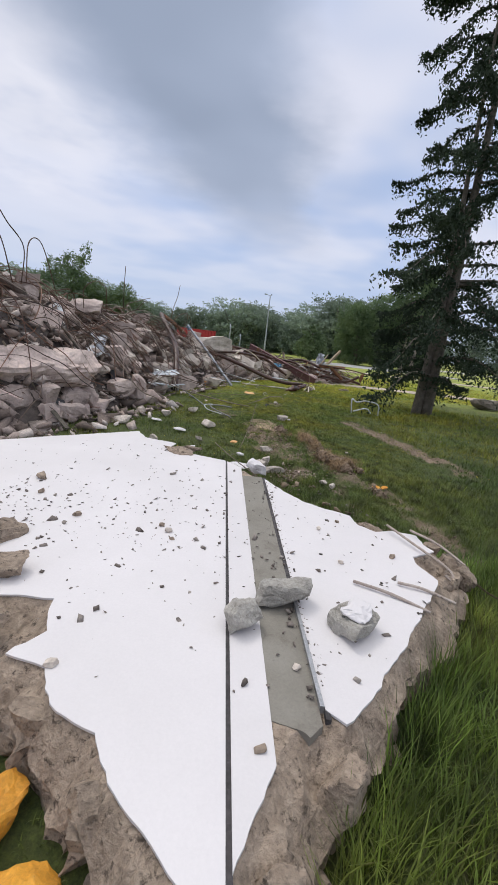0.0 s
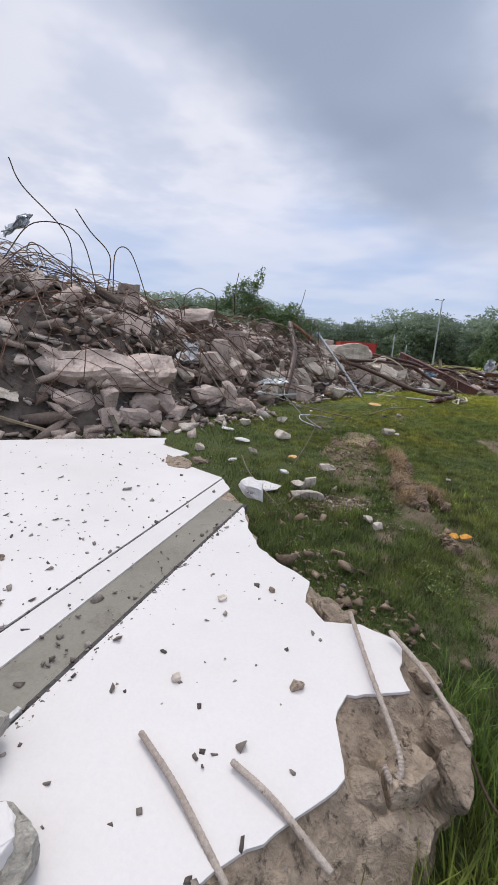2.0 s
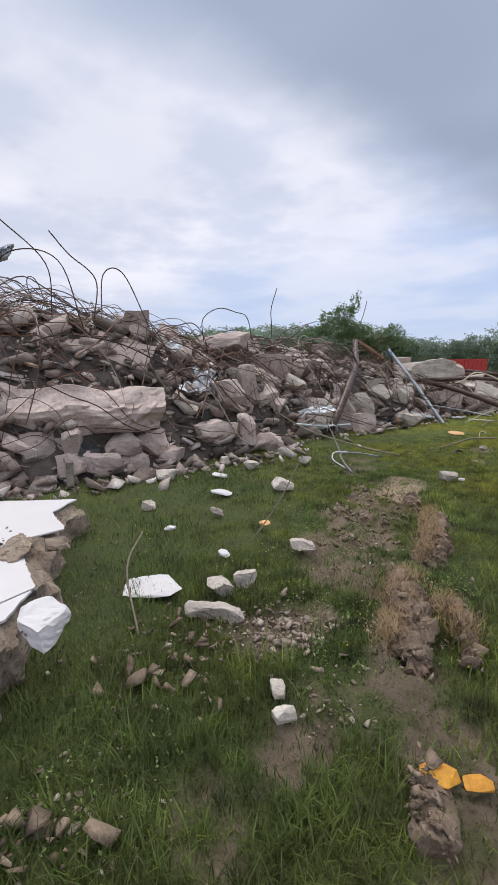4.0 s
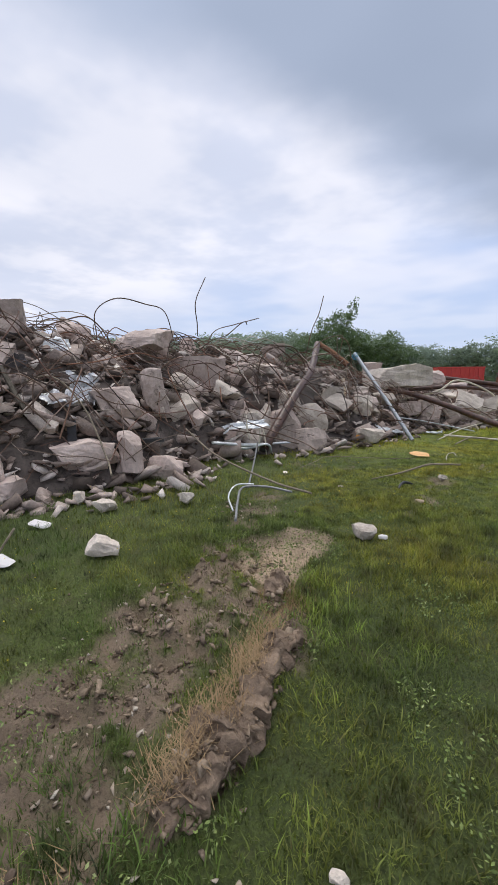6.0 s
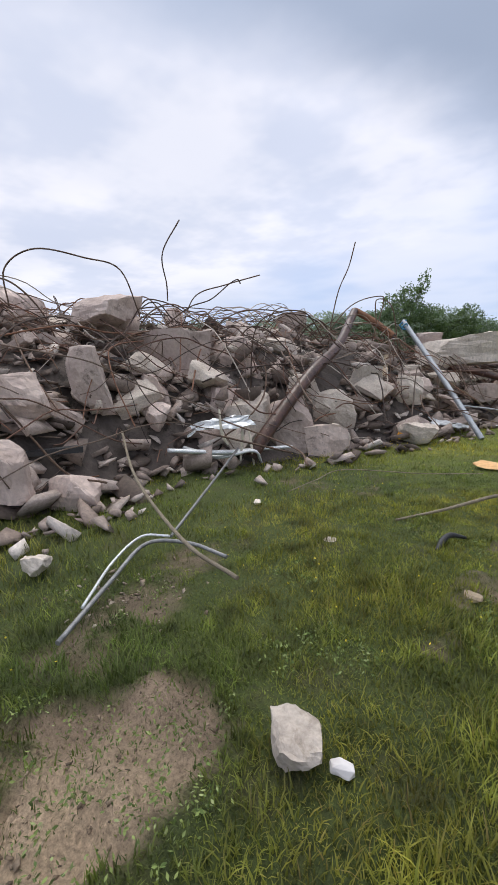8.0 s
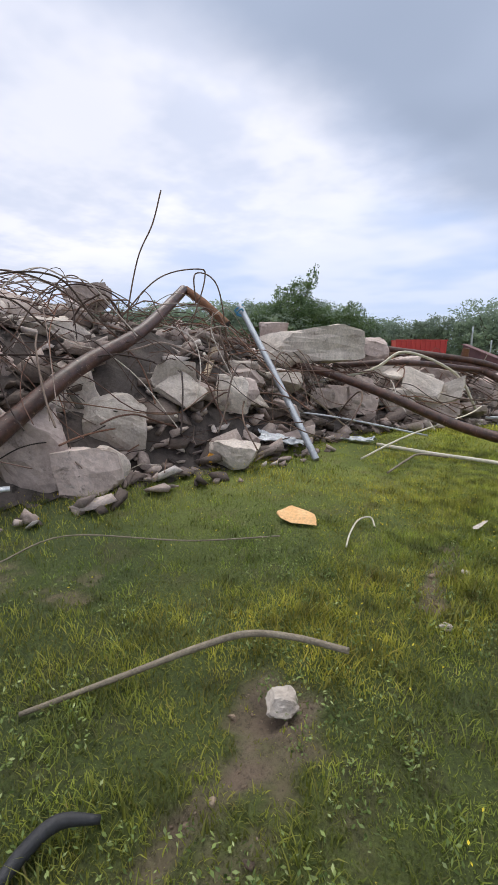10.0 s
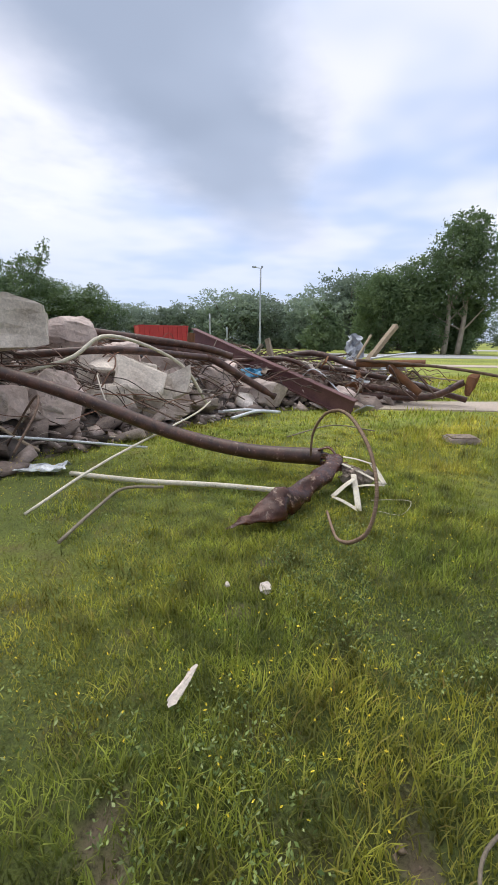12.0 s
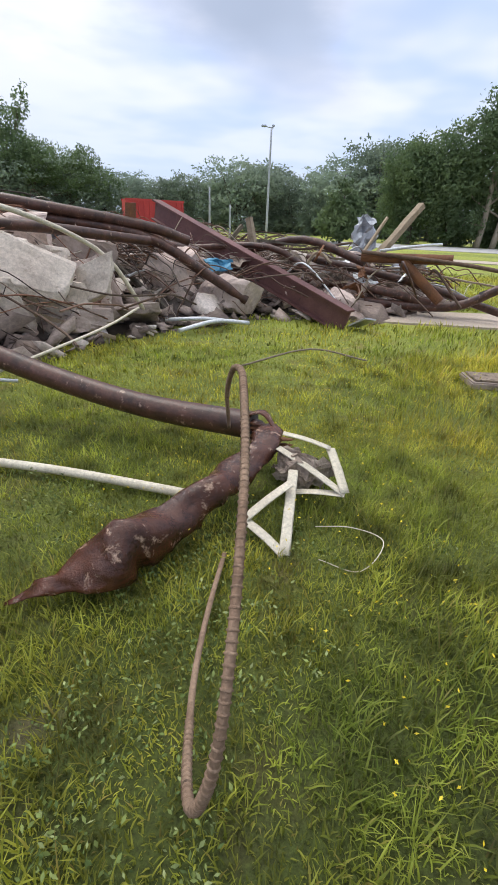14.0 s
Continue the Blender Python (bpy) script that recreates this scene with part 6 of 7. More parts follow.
# overturned sods along the churned strip
sod_lumps = []
for pts, rad in (([(1.78, 5.48, 0.02), (1.70, 5.72, 0.08), (1.60, 6.0, 0.11), (1.48, 6.3, 0.10), (1.32, 6.58, 0.04)], [0.07, 0.13, 0.13, 0.11, 0.05]), ([(1.62, 6.42, 0.02), (1.80, 6.28, 0.05), (1.96, 6.02, 0.05), (2.08, 5.78, 0.01)], [0.035, 0.05, 0.045, 0.03]), ([(1.46, 7.05, 0.01), (1.44, 7.3, 0.06), (1.42, 7.5, 0.05), (1.41, 7.68, 0.0)], [0.07, 0.13, 0.12, 0.06]),
                 ([(1.40, 7.72, 0.0), (1.32, 7.95, 0.05), (1.25, 8.2, 0.04), (1.18, 8.42, 0.0)], [0.08, 0.13, 0.12, 0.06]), ([(2.1, 4.62, 0.0), (2.03, 4.82, 0.02), (2.0, 4.95, 0.0)], [0.06, 0.10, 0.05]), ([(0.86, 8.62, 0.0), (0.78, 8.9, 0.03), (0.66, 9.1, 0.0)], [0.05, 0.09, 0.05])):
    ob = tube("overturned_sod", pts, [0.8 * r_ for r_ in rad], CLODSOIL, 34, 30, None, True, True, [0.95] * len(rad))
    sod_line = smooth_line(pts, 30)
    for k in range(int(17 * len(sod_line) * max(rad))):
        c_, r_ = sod_line[rng.randrange(len(sod_line))], rng.uniform(0.3, 1.0) * max(rad)
        a_ = rng.uniform(-0.4, 3.5)
        sod_lumps.append((c_[0] + r_ * 0.85 * math.cos(a_), c_[1] + rng.gauss(0, 0.02), max(0.0, c_[2] + r_ * 0.85 * math.sin(a_) - 0.02)))
    for v_ in ob.data.vertices:
        v_.co += noise.noise_vector(v_.co * 3.6) * 0.08 + noise.noise_vector(v_.co * 9) * 0.06 + noise.noise_vector(v_.co * 22) * 0.04
        v_.co.z -= 0.10 * max(0.0, 0.22 - abs(noise.noise(v_.co * 7))) + 0.16 * max(0.0, 0.12 - abs(noise.noise(v_.co * 17)))
    tagged(ob, "overturned brown sod with straw along the muddy strip", "sod")
tagged(part("sod_crumbs", scatter("sod_crumbs", ROUND, sod_lumps, [0.015 + rng.gammavariate(1.5, 0.017) for _ in sod_lumps], CLOD), None), "crumbling brown soil on the overturned sods", "soil", kind="stuff")
qp = []
for _ in range(330):
    x, y = rng.gauss(0.86, 0.20), rng.gauss(5.55, 0.20)
    qp.append((x, y, float(ground_z(np.array([x]), np.array([y]))[0]) + 0.012))
PINKISH = island_material("broken_pinkish_stone", [(0.30, 0.21, 0.165), (0.42, 0.32, 0.26), (0.50, 0.40, 0.33), (0.24, 0.17, 0.13), (0.58, 0.50, 0.43)])
tagged(part("broken_stone", scatter("broken_stone", SHAPES, qp, [0.012 + rng.gammavariate(1.4, 0.017) for _ in qp], PINKISH), None), "pinkish broken stones on a bare patch", "stones", kind="stuff")
# ridges pressed up by caterpillar treads across the churned strip
rp, rs = [], []
for k in range(15):
    t_ = k / 14
    cx, cy = 0.12 + 0.62 * t_, 9.25 - 1.95 * t_
    for _ in range(34):
        q_ = rng.uniform(-0.5, 0.5)
        if noise.noise((q_ * 3, k * 1.7, 2.0)) < -0.18:
            continue
        x, y = cx + 0.80 * q_ + rng.gauss(0, 0.014), cy + 0.60 * q_ + rng.gauss(0, 0.014)
        rp.append((x, y, float(ground_z(np.array([x]), np.array([y]))[0]) + 0.004))
        rs.append(0.028 + rng.gammavariate(1.6, 0.014))
tagged(part("tread_ridges", scatter("tread_ridges", ROUND, rp, rs, CLOD, 0.8), None), "rows of brown soil pressed up by machine treads", "soil", kind="stuff")
# flat broken wall slabs leaning on the heap's edge
for x, y, z, w, h, tx, ty, tz in ((-0.42, 22.22, 0.62, 0.95, 0.75, -38, 8, 24), (0.15, 22.75, 0.52, 0.55, 0.65, -24, -14, 8), (-1.15, 22.0, 0.42, 0.85, 0.6, -50, -10, 36), (-0.95, 22.3, 1.02, 0.9, 0.5, -62, 6, 12)):
    ob = part("wall_piece", chunk(rng, w, 0.11, h, 9, 0.78, 0.01, 0.035, 3), LIMESTONE)
    ob.matrix_basis = pose(x, y, z, tx, ty, tz)
    tagged(ob, "flat jagged wall piece with pale paint leaning on rubble", "wall piece", "fallen wall pieces")
# broken patches along the slab's far edge and the plaster lump on it
for x, y, w, d, t in ((-1.08, 4.62, 0.62, 0.30, -32), (-0.92, 4.88, 0.34, 0.2, -32)):
    rock(x, y, SZ - 0.035, w, d, 0.07, RAW, "patch of bare broken concrete at the slab's edge", t, "concrete_flake", 26, 0.0)
rock(0.06, 4.22, SZ - 0.06, 0.30, 0.26, 0.17, WHITE, "white plaster lump at the slab's far edge", 20, "plaster_lump", 24, 0.0)


# ---- trees ----
def leaf_cards(points, size, seed, droop=0.0):
    """Small bent leaf quads at the points, each turned at random."""
    g = np.random.default_rng(seed)
    n = len(points)
    a = g.normal(size=(n, 3))
    a[:, 2] -= droop
    a /= np.linalg.norm(a, axis=1)[:, None]
    c = np.cross(a, g.normal(size=(n, 3)))
    c /= np.linalg.norm(c, axis=1)[:, None]
    s = (g.uniform(0.55, 1.2, n) * size)[:, None]
    p = points
    v = np.stack([p - a * s, p + c * s * 0.45, p + a * s, p - c * s * 0.45], 1).reshape(-1, 3)
    return v, np.arange(4 * n).reshape(-1, 4)


def crown_points(n, lobes, seed, shell=0.35):
    """Points gathered in clumps on the outside of several lobes (x, y, z, radius, height)."""
    g = np.random.default_rng(seed)
    out = []
    for x, y, z, r, h in lobes:
        k = int(n * r * r * h / sum(q[3] ** 2 * q[4] for q in lobes))
        clumps = max(8, k // 14)
        d = g.normal(size=(clumps, 3))
        d /= np.linalg.norm(d, axis=1)[:, None]
        rad = 1 - shell * g.random(clumps) ** 1.5
        c = d * rad[:, None] * (r, r, h) * g.uniform(0.82, 1.12, clumps)[:, None]
        pick = g.integers(0, clumps, k)
        out.append(np.array((x, y, z)) + c[pick] + g.normal(size=(k, 3)) * (r * 0.15, r * 0.15, h * 0.11))
    return np.concatenate(out)


def broad_tree(name, height, lobes, n, leaf, seed, mat_, bark, label, trunks=((0, 0),), r=0.25, m=None):
    thing = base(name, m or pose(0, 0, 0), label, "tree", "trees")
    g = random.Random(seed)
    for tx, ty in trunks:
        tube("trunk", [(tx, ty, -0.2), (tx * 1.1 + g.uniform(-0.2, 0.2), ty, height * 0.25), (tx * 1.4 + g.uniform(-0.3, 0.3), ty, height * 0.5), (tx * 1.8, ty, height * 0.85)], [r, r * 0.75, r * 0.5, r * 0.12], bark, 9, 4, thing)
    for x, y, z, rr, h in lobes:
        tx, ty = trunks[g.randrange(len(trunks))]
        tube("limb", [(tx * 1.2, ty, min(z, height) * 0.45), ((tx + x) * 0.5, (ty + y) * 0.5, z * 0.72), (x, y, z + h * 0.3)], [r * 0.35, r * 0.25, r * 0.06], bark, 6, 3, thing)
    v, f = leaf_cards(crown_points(n, lobes, seed), leaf, seed)
    part("crown", from_arrays("crown", v, f, mat_), None, thing)
    return thing


def lobes_for(height, width, seed, low=0.25, k=9):
    g = random.Random(seed)
    out = []
    for _ in range(k):
        z = g.uniform(low, 0.82) * height
        f = math.sin(math.pi * min(1, max(0.12, (z / height - low * 0.6) / (1 - low * 0.6)))) ** 0.7
        a, d = g.uniform(0, 6.28), g.uniform(0.1, 0.75) * width / 2 * f
        out.append((d * math.cos(a), d * math.sin(a), z, width * g.uniform(0.17, 0.27), height * g.uniform(0.14, 0.24)))
    out.append((0, 0, height * 0.82, width * 0.2, height * 0.16))
    return out


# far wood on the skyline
STOCK_TREES = [broad_tree("far_tree", 10, lobes_for(10, 9.5, 40 + k, 0.06, 24), 8000, 0.22, 40 + k, HAZYLEAF, BARK, "dense dark green broadleaf tree in the far wood", r=0.28) for k in range(4)]
g = random.Random(77)
line = []
for x in np.arange(-130, 27, 4.6):
    h = float(np.interp(x, [-130, -60, -34, -28, -19, -12, -6, 1, 7, 14, 21, 27], [13, 12, 11, 9.5, 7.0, 9.0, 10.8, 10.3, 9.5, 11.5, 14, 15.5]))
    line.append((x, float(np.interp(x, [-130, -50, -20, 27], [70, 92, 101, 101])) + g.uniform(-3, 3), h * g.uniform(0.88, 1.08)))
for x in np.arange(-45, 30, 9):
    line.append((x, float(np.interp(x, [-130, -50, -20, 30], [78, 100, 109, 110])) + g.uniform(-2, 2), float(np.interp(x, [-130, -34, -19, -6, 14, 30], [13, 10, 7.5, 10.5, 12, 15])) * g.uniform(0.9, 1.05)))
for x in np.arange(34, 150, 9):
    line.append((x, 165 - 0.25 * x + g.uniform(-5, 5), g.uniform(9, 13)))
for k, (x, y, h) in enumerate(line):
    s = h / 10
    src = STOCK_TREES[k % 4]
    if k < 4:
        src.matrix_basis = pose(x, y, 0, 0, 0, 40 * k) @ Matrix.Diagonal((s * 1.1, s * 1.1, s, 1))
    else:
        c = copy_thing(src, pose(x, y, 0, 0, 0, g.uniform(0, 360)))
        w = s * g.uniform(1.2, 1.55)
        c.scale = (w, w, s)
# one tall loose tree behind the heap, a near clump at the road, and a small conifer-like one
broad_tree("tall_tree", 18, [(-5, 0, 7.5, 4.2, 3.5), (0, 0, 9.5, 4.2, 3.6), (4.5, 0, 8.5, 3.6, 3.0), (1.0, 0, 13.5, 2.4, 2.2), (3.2, 0, 15.6, 1.4, 1.7), (4.2, 0, 17.3, 0.8, 1.3), (-2.5, 0, 13.0, 1.9, 1.6), (9, 0, 7.0, 3.2, 2.6), (11.5, 0, 9.3, 2.2, 1.9), (14, 0, 6.0, 3.0, 2.4), (-8, 0, 5.0, 3.2, 3)], 30000, 0.23, 61, LEAF, BARK,
           "tall loose-crowned green tree behind the rubble heap", ((0, 0),), 0.35, pose(-40.5, 92, 0, 0, 0, 22))
broad_tree("twin_tree", 17, [(-4.2, 0, 6.5, 3.0, 2.6), (-2.5, 0, 9.6, 3.0, 2.4), (0.3, 0, 12.3, 3.0, 2.6), (1.2, 0, 14.9, 2.4, 1.8), (3.2, 0, 12.0, 2.6, 2.2), (3.8, 0, 8.6, 2.8, 1.8), (0.5, 0, 8.6, 3.2, 2.4), (4.8, 0, 6.4, 1.7, 1.2), (-6, 0, 4.6, 2.6, 2.6), (2.2, 1, 15.6, 1.5, 1.0)], 26000, 0.22, 62, LEAF, PALEBARK,
           "tall leafy tree with two pale bare trunks", ((-0.1, 0), (1.5, 0.3)), 0.36, pose(24.2, 71.8, 0, 0, 0, -18))
broad_tree("dark_tree", 10.5, lobes_for(10.5, 11, 63, 0.08, 12), 20000, 0.20, 63, LEAF, BARK, "broad dark green tree beside the road", ((0, 0),), 0.35, pose(17.2, 75, 0))
broad_tree("dark_tree", 8.6, lobes_for(8.6, 9, 64, 0.05, 12), 19000, 0.20, 64, LEAF, BARK, "broad dark green tree beside the road", ((0, 0),), 0.3, pose(21.5, 74.5, 0))
broad_tree("dark_tree", 7.5, lobes_for(7.5, 8, 66, 0.05, 10), 17000, 0.20, 66, LEAF, BARK, "broad dark green tree beside the road", ((0, 0),), 0.3, pose(26.8, 74, 0))
broad_tree("small_tree", 5.6, [(0, 0, 1.6, 2.4, 1.3), (0.2, 0, 2.8, 2.0, 1.1), (-0.1, 0, 4.0, 1.4, 0.9), (0, 0, 5.0, 0.7, 0.7)], 5000, 0.24, 65, LEAF, BARK, "small conical green tree in the field", ((0, 0),), 0.15, pose(8.2, 66, 0))


def spruce(m, height, reach, seed):
    """A spruce: twin trunk, whorls of drooping limbs, hanging sprays of needles."""
    thing = base("spruce_tree", m, "tall dark spruce with drooping ragged branches", "tree")
    g = random.Random(seed)
    tube("trunk", [(0, 0, -0.2), (0.05, 0, 3), (0.18, 0, 7), (0.45, 0, height)], [0.25, 0.20, 0.15, 0.03], BARK, 10, 5, thing)
    tube("trunk", [(-0.38, 0.1, -0.2), (-0.25, 0.1, 2.2), (-0.15, 0.05, 5), (-0.3, 0, height * 0.78)], [0.20, 0.16, 0.11, 0.02], BARK, 9, 5, thing)
    pts = []
    z = 1.5
    while z < height - 0.4:
        f = (1 - z / height)
        for _ in range(g.choice((3, 4, 5))):
            a = g.uniform(0, 6.28)
            ln = reach * (f ** 0.7) * g.uniform(0.42, 1.12) + 0.3
            if z < 2.4:
                ln *= 0.8
            if math.cos(a + 0.26) < 0.25 and math.sin(a + 0.26) > 0.05:
                ln = min(ln, 2.3 + 0.4 * g.random())
            zz = z + g.uniform(-0.2, 0.2)
            c, s = math.cos(a), math.sin(a)
            sag = g.uniform(0.12, 0.42) * ln
            limb = [(0.1 * c + 0.02 * zz, 0.1 * s, zz), (c * ln * 0.4, s * ln * 0.4, zz + 0.02 * ln), (c * ln * 0.75, s * ln * 0.75, zz - sag * 0.55), (c * ln, s * ln, zz - sag * 0.75 + g.uniform(0, 0.15))]
            tube("limb", limb, [0.05 * f + 0.02, 0.03 * f + 0.014, 0.014, 0.005], BARK, 5, 3, thing, True, False)
            fine = np.array(smooth_line(limb, 10))
            for q in fine[2:]:
                for _ in range(4):
                    w = g.uniform(-1, 1) * 0.13 * ln * (0.4 + 0.6 * g.random())
                    drop = g.uniform(0.05, 0.62) * (0.5 + ln * 0.16)
                    for k in range(6):
                        u = k / 5
                        pts.append((q[0] - s * w * min(1, u * 1.6) + g.gauss(0, 0.05), q[1] + c * w * min(1, u * 1.6) + g.gauss(0, 0.05), q[2] - drop * u * u + g.gauss(0, 0.03)))
        z += g.uniform(0.44, 0.74)
    pts = np.array(pts)
    v, f = leaf_cards(pts, 0.078, seed, 0.9)
    part("crown", from_arrays("crown", v, f, NEEDLE), None, thing)
    return thing


spruce(pose(6.9, 15.5, 0, 0, 0, 15), 22, 5.4, 5)
mound = part("brush_pile", chunk(rng, 1.9, 1.1, 0.55, 20, 0.3, 0.02, 0.12, 2), BARK)
mound.matrix_basis = pose(11.75, 20.1, -0.03)
tagged(mound, "low dark brush pile on the grass beyond the spruce", "brush pile")


# ---- red container, lamp posts ----
def container(m, ln, wd, ht):
    thing = base("red_container", m, "red open-top steel roll-off container behind the heap", "container")
    for name, s, c in (("side_wall", (ln, 0.06, ht - 0.25), (0, -wd / 2, ht / 2 + 0.12)), ("side_wall", (ln, 0.06, ht - 0.25), (0, wd / 2, ht / 2 + 0.12)), ("end_wall", (0.06, wd - 0.07, ht - 0.25), (-ln / 2 + 0.04, 0, ht / 2 + 0.12)), ("end_wall", (0.06, wd - 0.07, ht - 0.25), (ln / 2 - 0.04, 0, ht / 2 + 0.12)),
                       ("floor_plate", (ln - 0.1, wd - 0.1, 0.1), (0, 0, 0.3)), ("top_rail", (ln + 0.1, 0.14, 0.14), (0, -wd / 2, ht)), ("top_rail", (ln + 0.1, 0.14, 0.14), (0, wd / 2, ht)), ("skid", (ln, 0.2, 0.24), (0, -0.6, 0.12)), ("skid", (ln, 0.2, 0.24), (0, 0.6, 0.12))):
        part(name, box(*s, 0.01, c), RED, thing)
    n = 11
    for k in range(n):
        x = -ln / 2 + 0.1 + (ln - 0.2) * k / (n - 1)
        part("rib", box(0.09, 0.1, ht - 0.32, 0.01, (x, -wd / 2 - 0.07, ht / 2 + 0.1)), RED, thing)
    for y in (-0.8, 0, 0.8):
        part("rib", box(0.1, 0.09, ht - 0.32, 0.01, (ln / 2 + 0.03, y, ht / 2 + 0.1)), RED, thing)
    return thing


container(pose(-8.0, 55.2, 0, 0, 0, 26), 4.4, 2.3, 2.72)


def lamp_post(x, y, h, arm=True):
    thing = base("lamp_post", pose(x, y, 0), "slim grey metal lamp post in the field", "lamp post", "lamp posts")
    tube("pole", [(0, 0, -0.1), (0, 0, h * 0.5), (0.0, 0, h)], [0.11, 0.09, 0.07], GALV, 9, 3, thing)
    if arm:
        tube("arm", [(0.15, 0, h - 0.05), (-0.2, 0, h - 0.02), (-0.5, 0, h + 0.05)], 0.035, GALV, 6, 3, thing)
        part("lamp_head", box(0.4, 0.22, 0.14, 0.03, (-0.6, 0, h + 0.06)), GALV, thing)
        part("lamp_head", box(0.2, 0.2, 0.16, 0.03, (0.14, 0, h + 0.08)), GALV, thing)
    return thing


lamp_post(0.97, 58.1, 8.2)
lamp_post(-3.85, 57.7, 4.0, False)
lamp_post(-2.6, 62, 2.9, False)
lamp_post(42, 88, 11, True)

# ---- grass, weeds and flowers ----


def slab_over(x, y):
    """Whether a spot lies under the slab."""
    odd = np.zeros(x.shape, bool)
    for (ax, ay), (bx, by) in zip(OUT, OUT[1:] + OUT[:1]):
        odd ^= ((ay > y) != (by > y)) & (x < (bx - ax) * (y - ay) / ((by - ay) or 1e-9) + ax)
    return odd


def blades(n, x0, x1, y0, y1, height, width, seed, keep):
    """Bent two-piece grass blades as one mesh; keep gives the chance that a spot has one."""
    g = np.random.default_rng(seed)
    x, y = g.uniform(x0, x1, n), g.uniform(y0, y1, n)
    ok = (g.random(n) < keep(x, y)) & ~slab_over(x, y) & (inside_distance(x, y) < 0.25)
    x, y = x[ok], y[ok]
    n = len(x)
    tall = 0.30 + 0.95 * value_noise(x, y, 0.9, 31) ** 1.5 + 0.85 * value_noise(x, y, 0.21, 32) ** 2
    tall *= np.interp(y, [9.0, 12.5], [1.0, 0.85]) + 0.4 * np.clip(x - 3.0, 0, 1) * (y > 12)
    edge_ = np.exp(-((x - 1.7 - 0.6 * (y - 1.2)) / 0.5) ** 2) * ((y < 2.4) & (y > -1.5))
    h = height * tall * g.uniform(0.5, 1.2, n) * (1 + 0.9 * edge_) * (1 - 0.45 * bare(x, y))
    a = g.uniform(0, 6.28, n)
    lean = np.minimum(h * g.uniform(0.2, 1.2, n), 0.16)
    wx, wy = np.cos(a + 1.57) * width, np.sin(a + 1.57) * width
    z = ground_z(x, y) - 0.01
    lx, ly = np.cos(a) * lean, np.sin(a) * lean
    s = g.uniform(0.6, 1.3, n)
    v = np.stack([np.stack([x - wx * s, y - wy * s, z], -1), np.stack([x + wx * s, y + wy * s, z], -1),
                  np.stack([x + lx * 0.4 + wx * s * 0.8, y + ly * 0.4 + wy * s * 0.8, z + h * 0.62], -1), np.stack([x + lx * 0.4 - wx * s * 0.8, y + ly * 0.4 - wy * s * 0.8, z + h * 0.62], -1),
                  np.stack([x + lx, y + ly, z + h], -1)], 1).reshape(-1, 3)
    k = (np.arange(n) * 5)[:, None]
    tri = np.concatenate([k + (0, 1, 2), k + (0, 2, 3), k + (3, 2, 4)])
    return v, tri


def near_path(x, y):
    """Denser grass near the line that is walked."""
    px_ = np.interp(y, [-2, 0, 2, 4, 6, 8, 11, 15, 17, 30], [1.5, 2.0, 2.6, 2.4, 2.0, 1.2, 1.0, 1.6, 2.3, 3.0])
    d = np.abs(x - px_)
    return np.clip(1.15 - d / 6.5, 0.16, 1) * (1 - 0.72 * bare(x, y)) * np.clip(0.55 + 0.9 * value_noise(x, y, 0.7, 41), 0, 1)


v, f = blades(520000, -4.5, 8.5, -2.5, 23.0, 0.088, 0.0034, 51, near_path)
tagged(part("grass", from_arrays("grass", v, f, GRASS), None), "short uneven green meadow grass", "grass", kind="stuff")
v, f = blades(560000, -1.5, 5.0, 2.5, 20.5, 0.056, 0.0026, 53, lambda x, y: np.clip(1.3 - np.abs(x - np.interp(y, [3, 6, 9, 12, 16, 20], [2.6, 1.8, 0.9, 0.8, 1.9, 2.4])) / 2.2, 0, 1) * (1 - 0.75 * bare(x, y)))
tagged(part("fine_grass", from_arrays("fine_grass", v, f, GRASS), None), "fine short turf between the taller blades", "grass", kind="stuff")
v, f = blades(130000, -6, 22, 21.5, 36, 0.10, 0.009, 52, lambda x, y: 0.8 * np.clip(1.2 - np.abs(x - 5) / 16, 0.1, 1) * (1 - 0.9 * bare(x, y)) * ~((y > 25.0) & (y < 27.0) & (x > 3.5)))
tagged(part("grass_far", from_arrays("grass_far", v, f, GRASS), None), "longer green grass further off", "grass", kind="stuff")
v, f = blades(60000, 4, 20, 2, 17, 0.13, 0.009, 54, lambda x, y: 0.7 + 0 * x)
tagged(part("grass_side", from_arrays("grass_side", v, f, GRASS), None), "longer green grass under the spruce", "grass", kind="stuff")
v, f = blades(26000, 0.4, 4.5, -2.2, 2.8, 0.20, 0.0035, 55, lambda x, y: np.clip(1.2 - np.abs(x - 1.75 - 0.62 * (y - 1.2)) / 1.3, 0, 1))
lush_v, lush_f = [v], [f]
off = len(v)
for k, (cx, cy, cr) in enumerate(((1.22, 6.55, 0.16), (1.86, 6.45, 0.18), (2.15, 5.95, 0.25), (1.35, 6.85, 0.2), (2.1, 5.3, 0.25), (1.62, 7.3, 0.2), (1.5, 7.95, 0.2), (1.15, 8.75, 0.22), (1.35, 8.6, 0.22), (0.95, 9.15, 0.18), (1.2, 5.2, 0.25), (0.9, 6.9, 0.2), (2.7, 4.6, 0.35), (3.0, 5.4, 0.4), (2.3, 6.9, 0.3))):
    q, t_ = blades(1500, cx - 3 * cr, cx + 3 * cr, cy - 3 * cr, cy + 3 * cr, 0.15, 0.0036, 300 + k, lambda x, y: np.exp(-((x - cx) ** 2 + (y - cy) ** 2) / cr ** 2))
    lush_v.append(q), lush_f.append(t_ + off)
    off += len(q)
v, f = np.concatenate(lush_v), np.concatenate(lush_f)
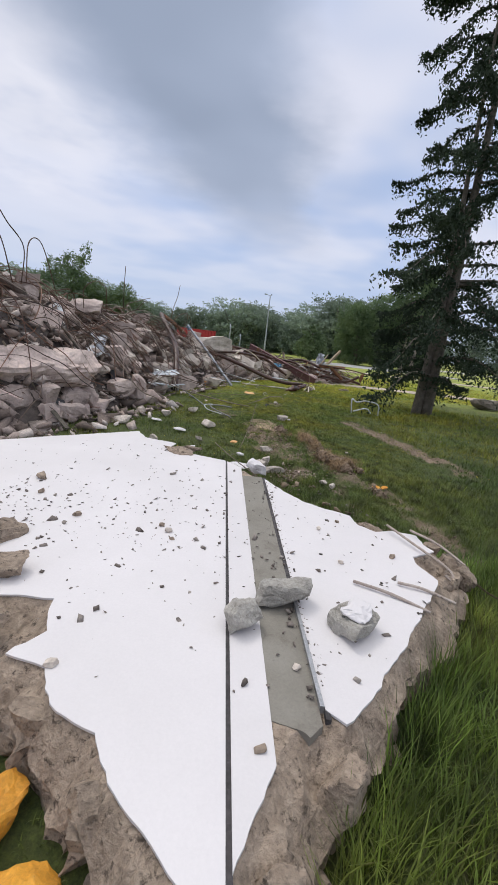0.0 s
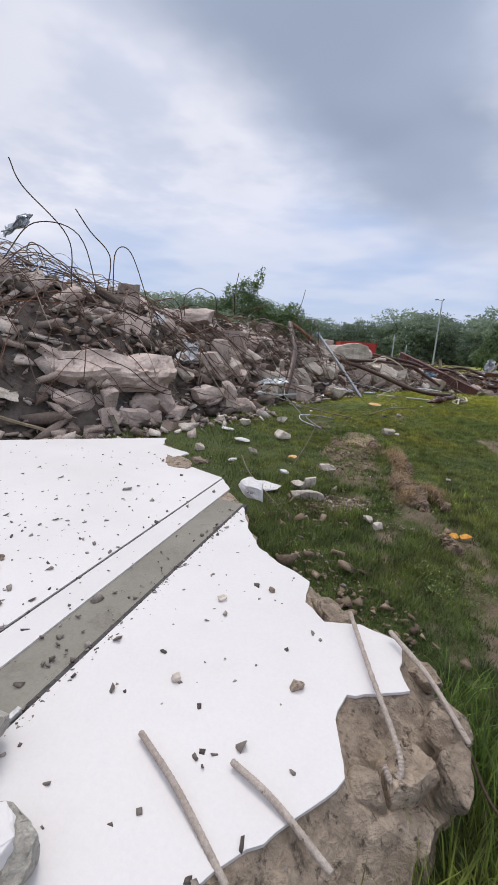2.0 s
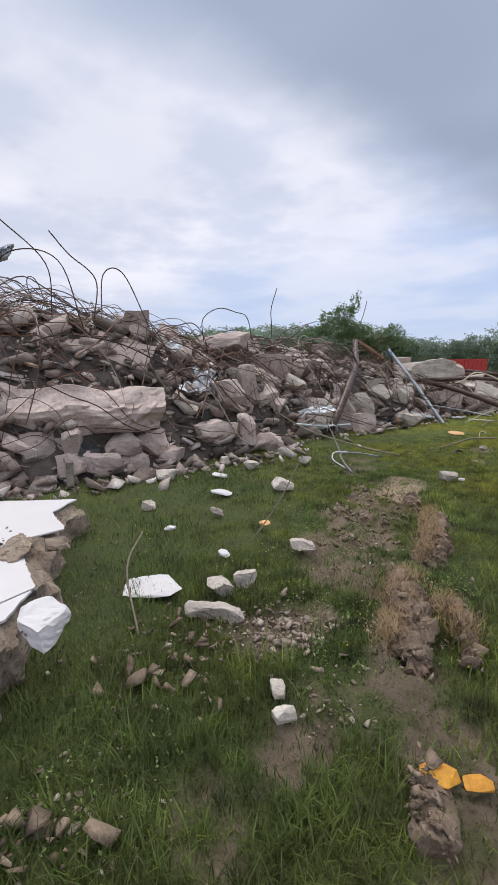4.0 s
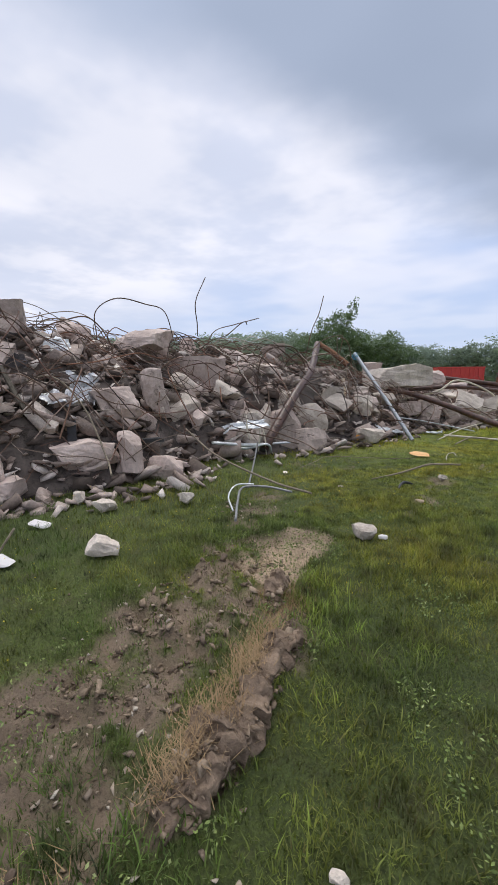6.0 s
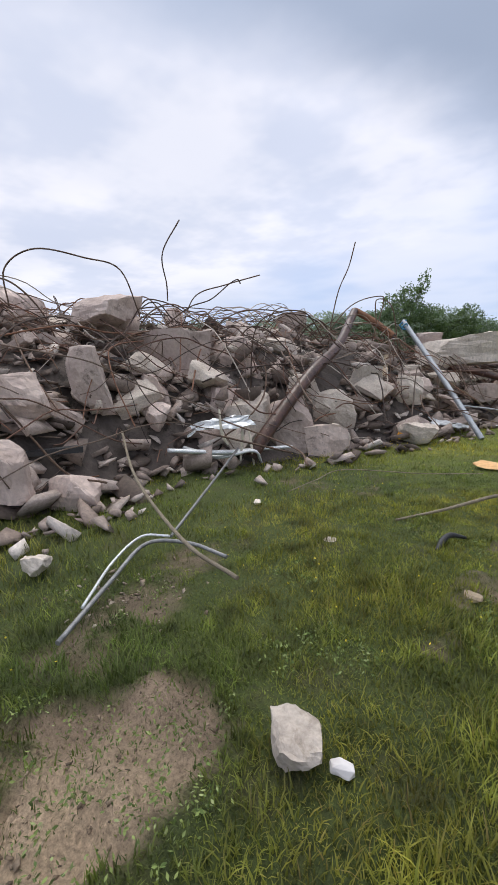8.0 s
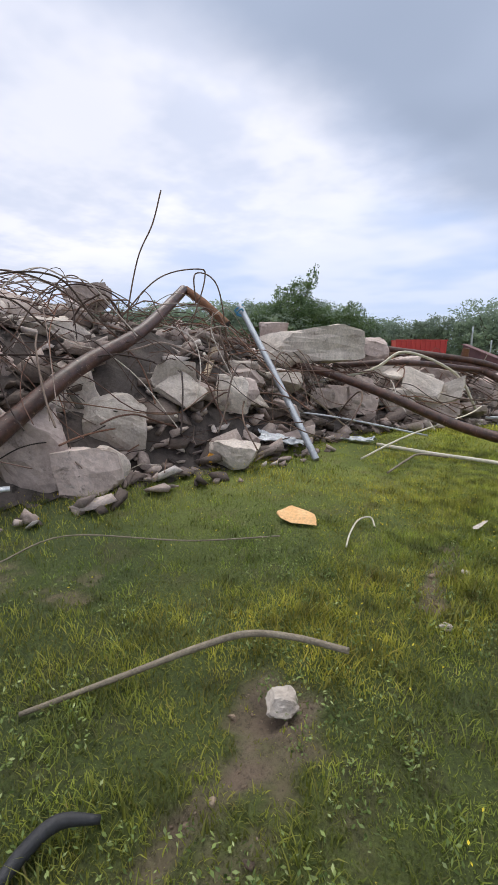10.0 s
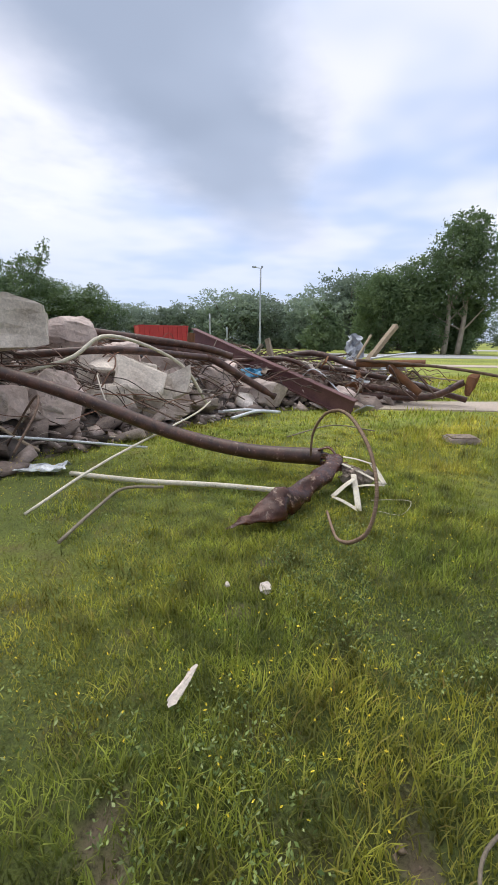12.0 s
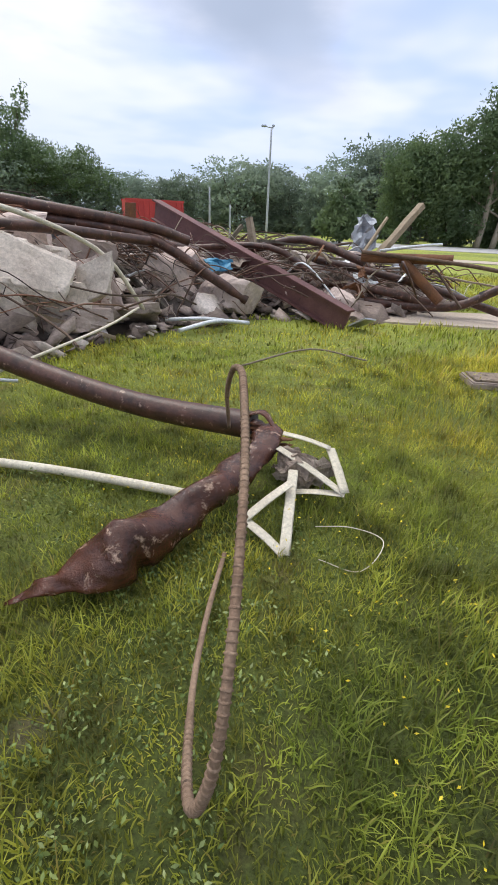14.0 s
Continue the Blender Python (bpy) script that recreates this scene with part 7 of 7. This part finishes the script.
tagged(part("long_grass", from_arrays("long_grass", v, f, LUSH), None), "long lush grass along the slab's edge", "grass", kind="stuff")


def tufts(n, lines, height, seed):
    g = np.random.default_rng(seed)
    xs, ys = [], []
    for (ax, ay), (bx, by), w in lines:
        t = g.random(n)
        xs.append(ax + (bx - ax) * t + g.normal(0, w, n))
        ys.append(ay + (by - ay) * t + g.normal(0, w, n))
    x, y = np.concatenate(xs), np.concatenate(ys)
    return x, y, height * g.uniform(0.4, 1.2, len(x)), g.uniform(0, 6.28, len(x)), g.uniform(0.3, 1.3, len(x))


x, y, h, a, ln = tufts(1500, [((1.60, 5.6), (1.50, 6.1), 0.06), ((1.55, 6.1), (1.36, 6.55), 0.09), ((1.70, 6.4), (1.98, 6.0), 0.06), ((1.38, 7.1), (1.36, 7.6), 0.06), ((1.28, 7.7), (1.12, 8.3), 0.06), ((0.75, 8.9), (0.95, 8.7), 0.10)], 0.075, 57)
z = ground_z(x, y) + np.random.default_rng(56).uniform(-0.01, 0.20, len(x)) * (y < 8.3)
wx, wy = -np.sin(a) * 0.002, np.cos(a) * 0.002
lx, ly = np.cos(a) * h * ln, np.sin(a) * h * ln
v = np.stack([np.stack([x - wx, y - wy, z], -1), np.stack([x + wx, y + wy, z], -1), np.stack([x + lx, y + ly, z + h * 0.8], -1)], 1).reshape(-1, 3)
tagged(part("dry_grass", from_arrays("dry_grass", v, np.arange(len(v)).reshape(-1, 3), STRAW), None), "dead straw-coloured grass on turned-up clods", "dry grass", kind="stuff")
# buttercups and broad-leaved weeds
g = np.random.default_rng(58)
x, y = g.uniform(-3.2, 6, 15000), g.uniform(5.5, 24, 15000)
keep = (value_noise(x, y, 1.1, 44) > 0.46) & (bare(x, y) < 0.3) & (inside_distance(x, y) < 0) & (g.random(15000) < np.where(y > 16, 0.8, 0.12))
x, y = x[keep], y[keep]
z = ground_z(x, y) + g.uniform(0.07, 0.16, len(x))
c = np.stack([x, y, z], -1)
va, fa = leaf_cards(np.repeat(c, 3, 0), 0.0085, 59)
tagged(part("flowers", from_arrays("flowers", va, fa, FLOWER), None), "small yellow buttercups among the grass", "flower", kind="stuff")
WEED = island_material("broad_weed", [(0.07, 0.115, 0.025), (0.15, 0.21, 0.05), (0.26, 0.32, 0.09), (0.11, 0.16, 0.035), (0.36, 0.41, 0.17)], 0.8, 0)
wp = []
for _ in range(10000):
    y = rng.uniform(3.5, 20)
    x = float(np.interp(y, [3, 6, 9, 12, 16, 20], [2.6, 2.3, 1.2, 0.8, 1.9, 2.4])) + rng.gauss(0, 1.1)
    if noise.noise((x * 1.1, y * 1.1, 3)) < (0.0 if y > 12 else 0.12):
        continue
    zz = 0.0
    for _ in range(7):
        a = rng.uniform(0, 6.28)
        r = rng.uniform(0.01, 0.05)
        wp.append((x + r * math.cos(a), y + r * math.sin(a), zz + rng.uniform(0.01, 0.05)))
va, fa = leaf_cards(np.array(wp), 0.0125, 60)
tagged(part("weeds", from_arrays("weeds", va, fa, WEED), None), "low broad-leaved weeds in the grass", "weed", kind="stuff")
plant = base("broadleaf_plant", pose(1.78, 15.47, 0.0), "small yellow-green broad-leaved plant in the grass", "plant")
for k in range(9):
    b = bmesh.new()
    ln, wd, up_ = rng.uniform(0.035, 0.062), rng.uniform(0.009, 0.015), rng.uniform(0.01, 0.045)
    vs = [b.verts.new(p) for p in ((0, 0, 0.03), (ln * 0.35, -wd, 0.04 + up_ * 0.6), (ln * 0.7, -wd * 0.8, 0.04 + up_), (ln, 0, 0.03 + up_), (ln * 0.7, wd * 0.8, 0.04 + up_), (ln * 0.35, wd, 0.04 + up_ * 0.6))]
    b.faces.new(vs)
    bmesh.ops.solidify(b, geom=b.faces[:], thickness=0.002)
    part("leaf", b, PLANT, plant).matrix_basis = pose(rng.uniform(-0.012, 0.012), rng.uniform(-0.012, 0.012), 0, 0, 0, k * 40 + rng.uniform(-20, 20))
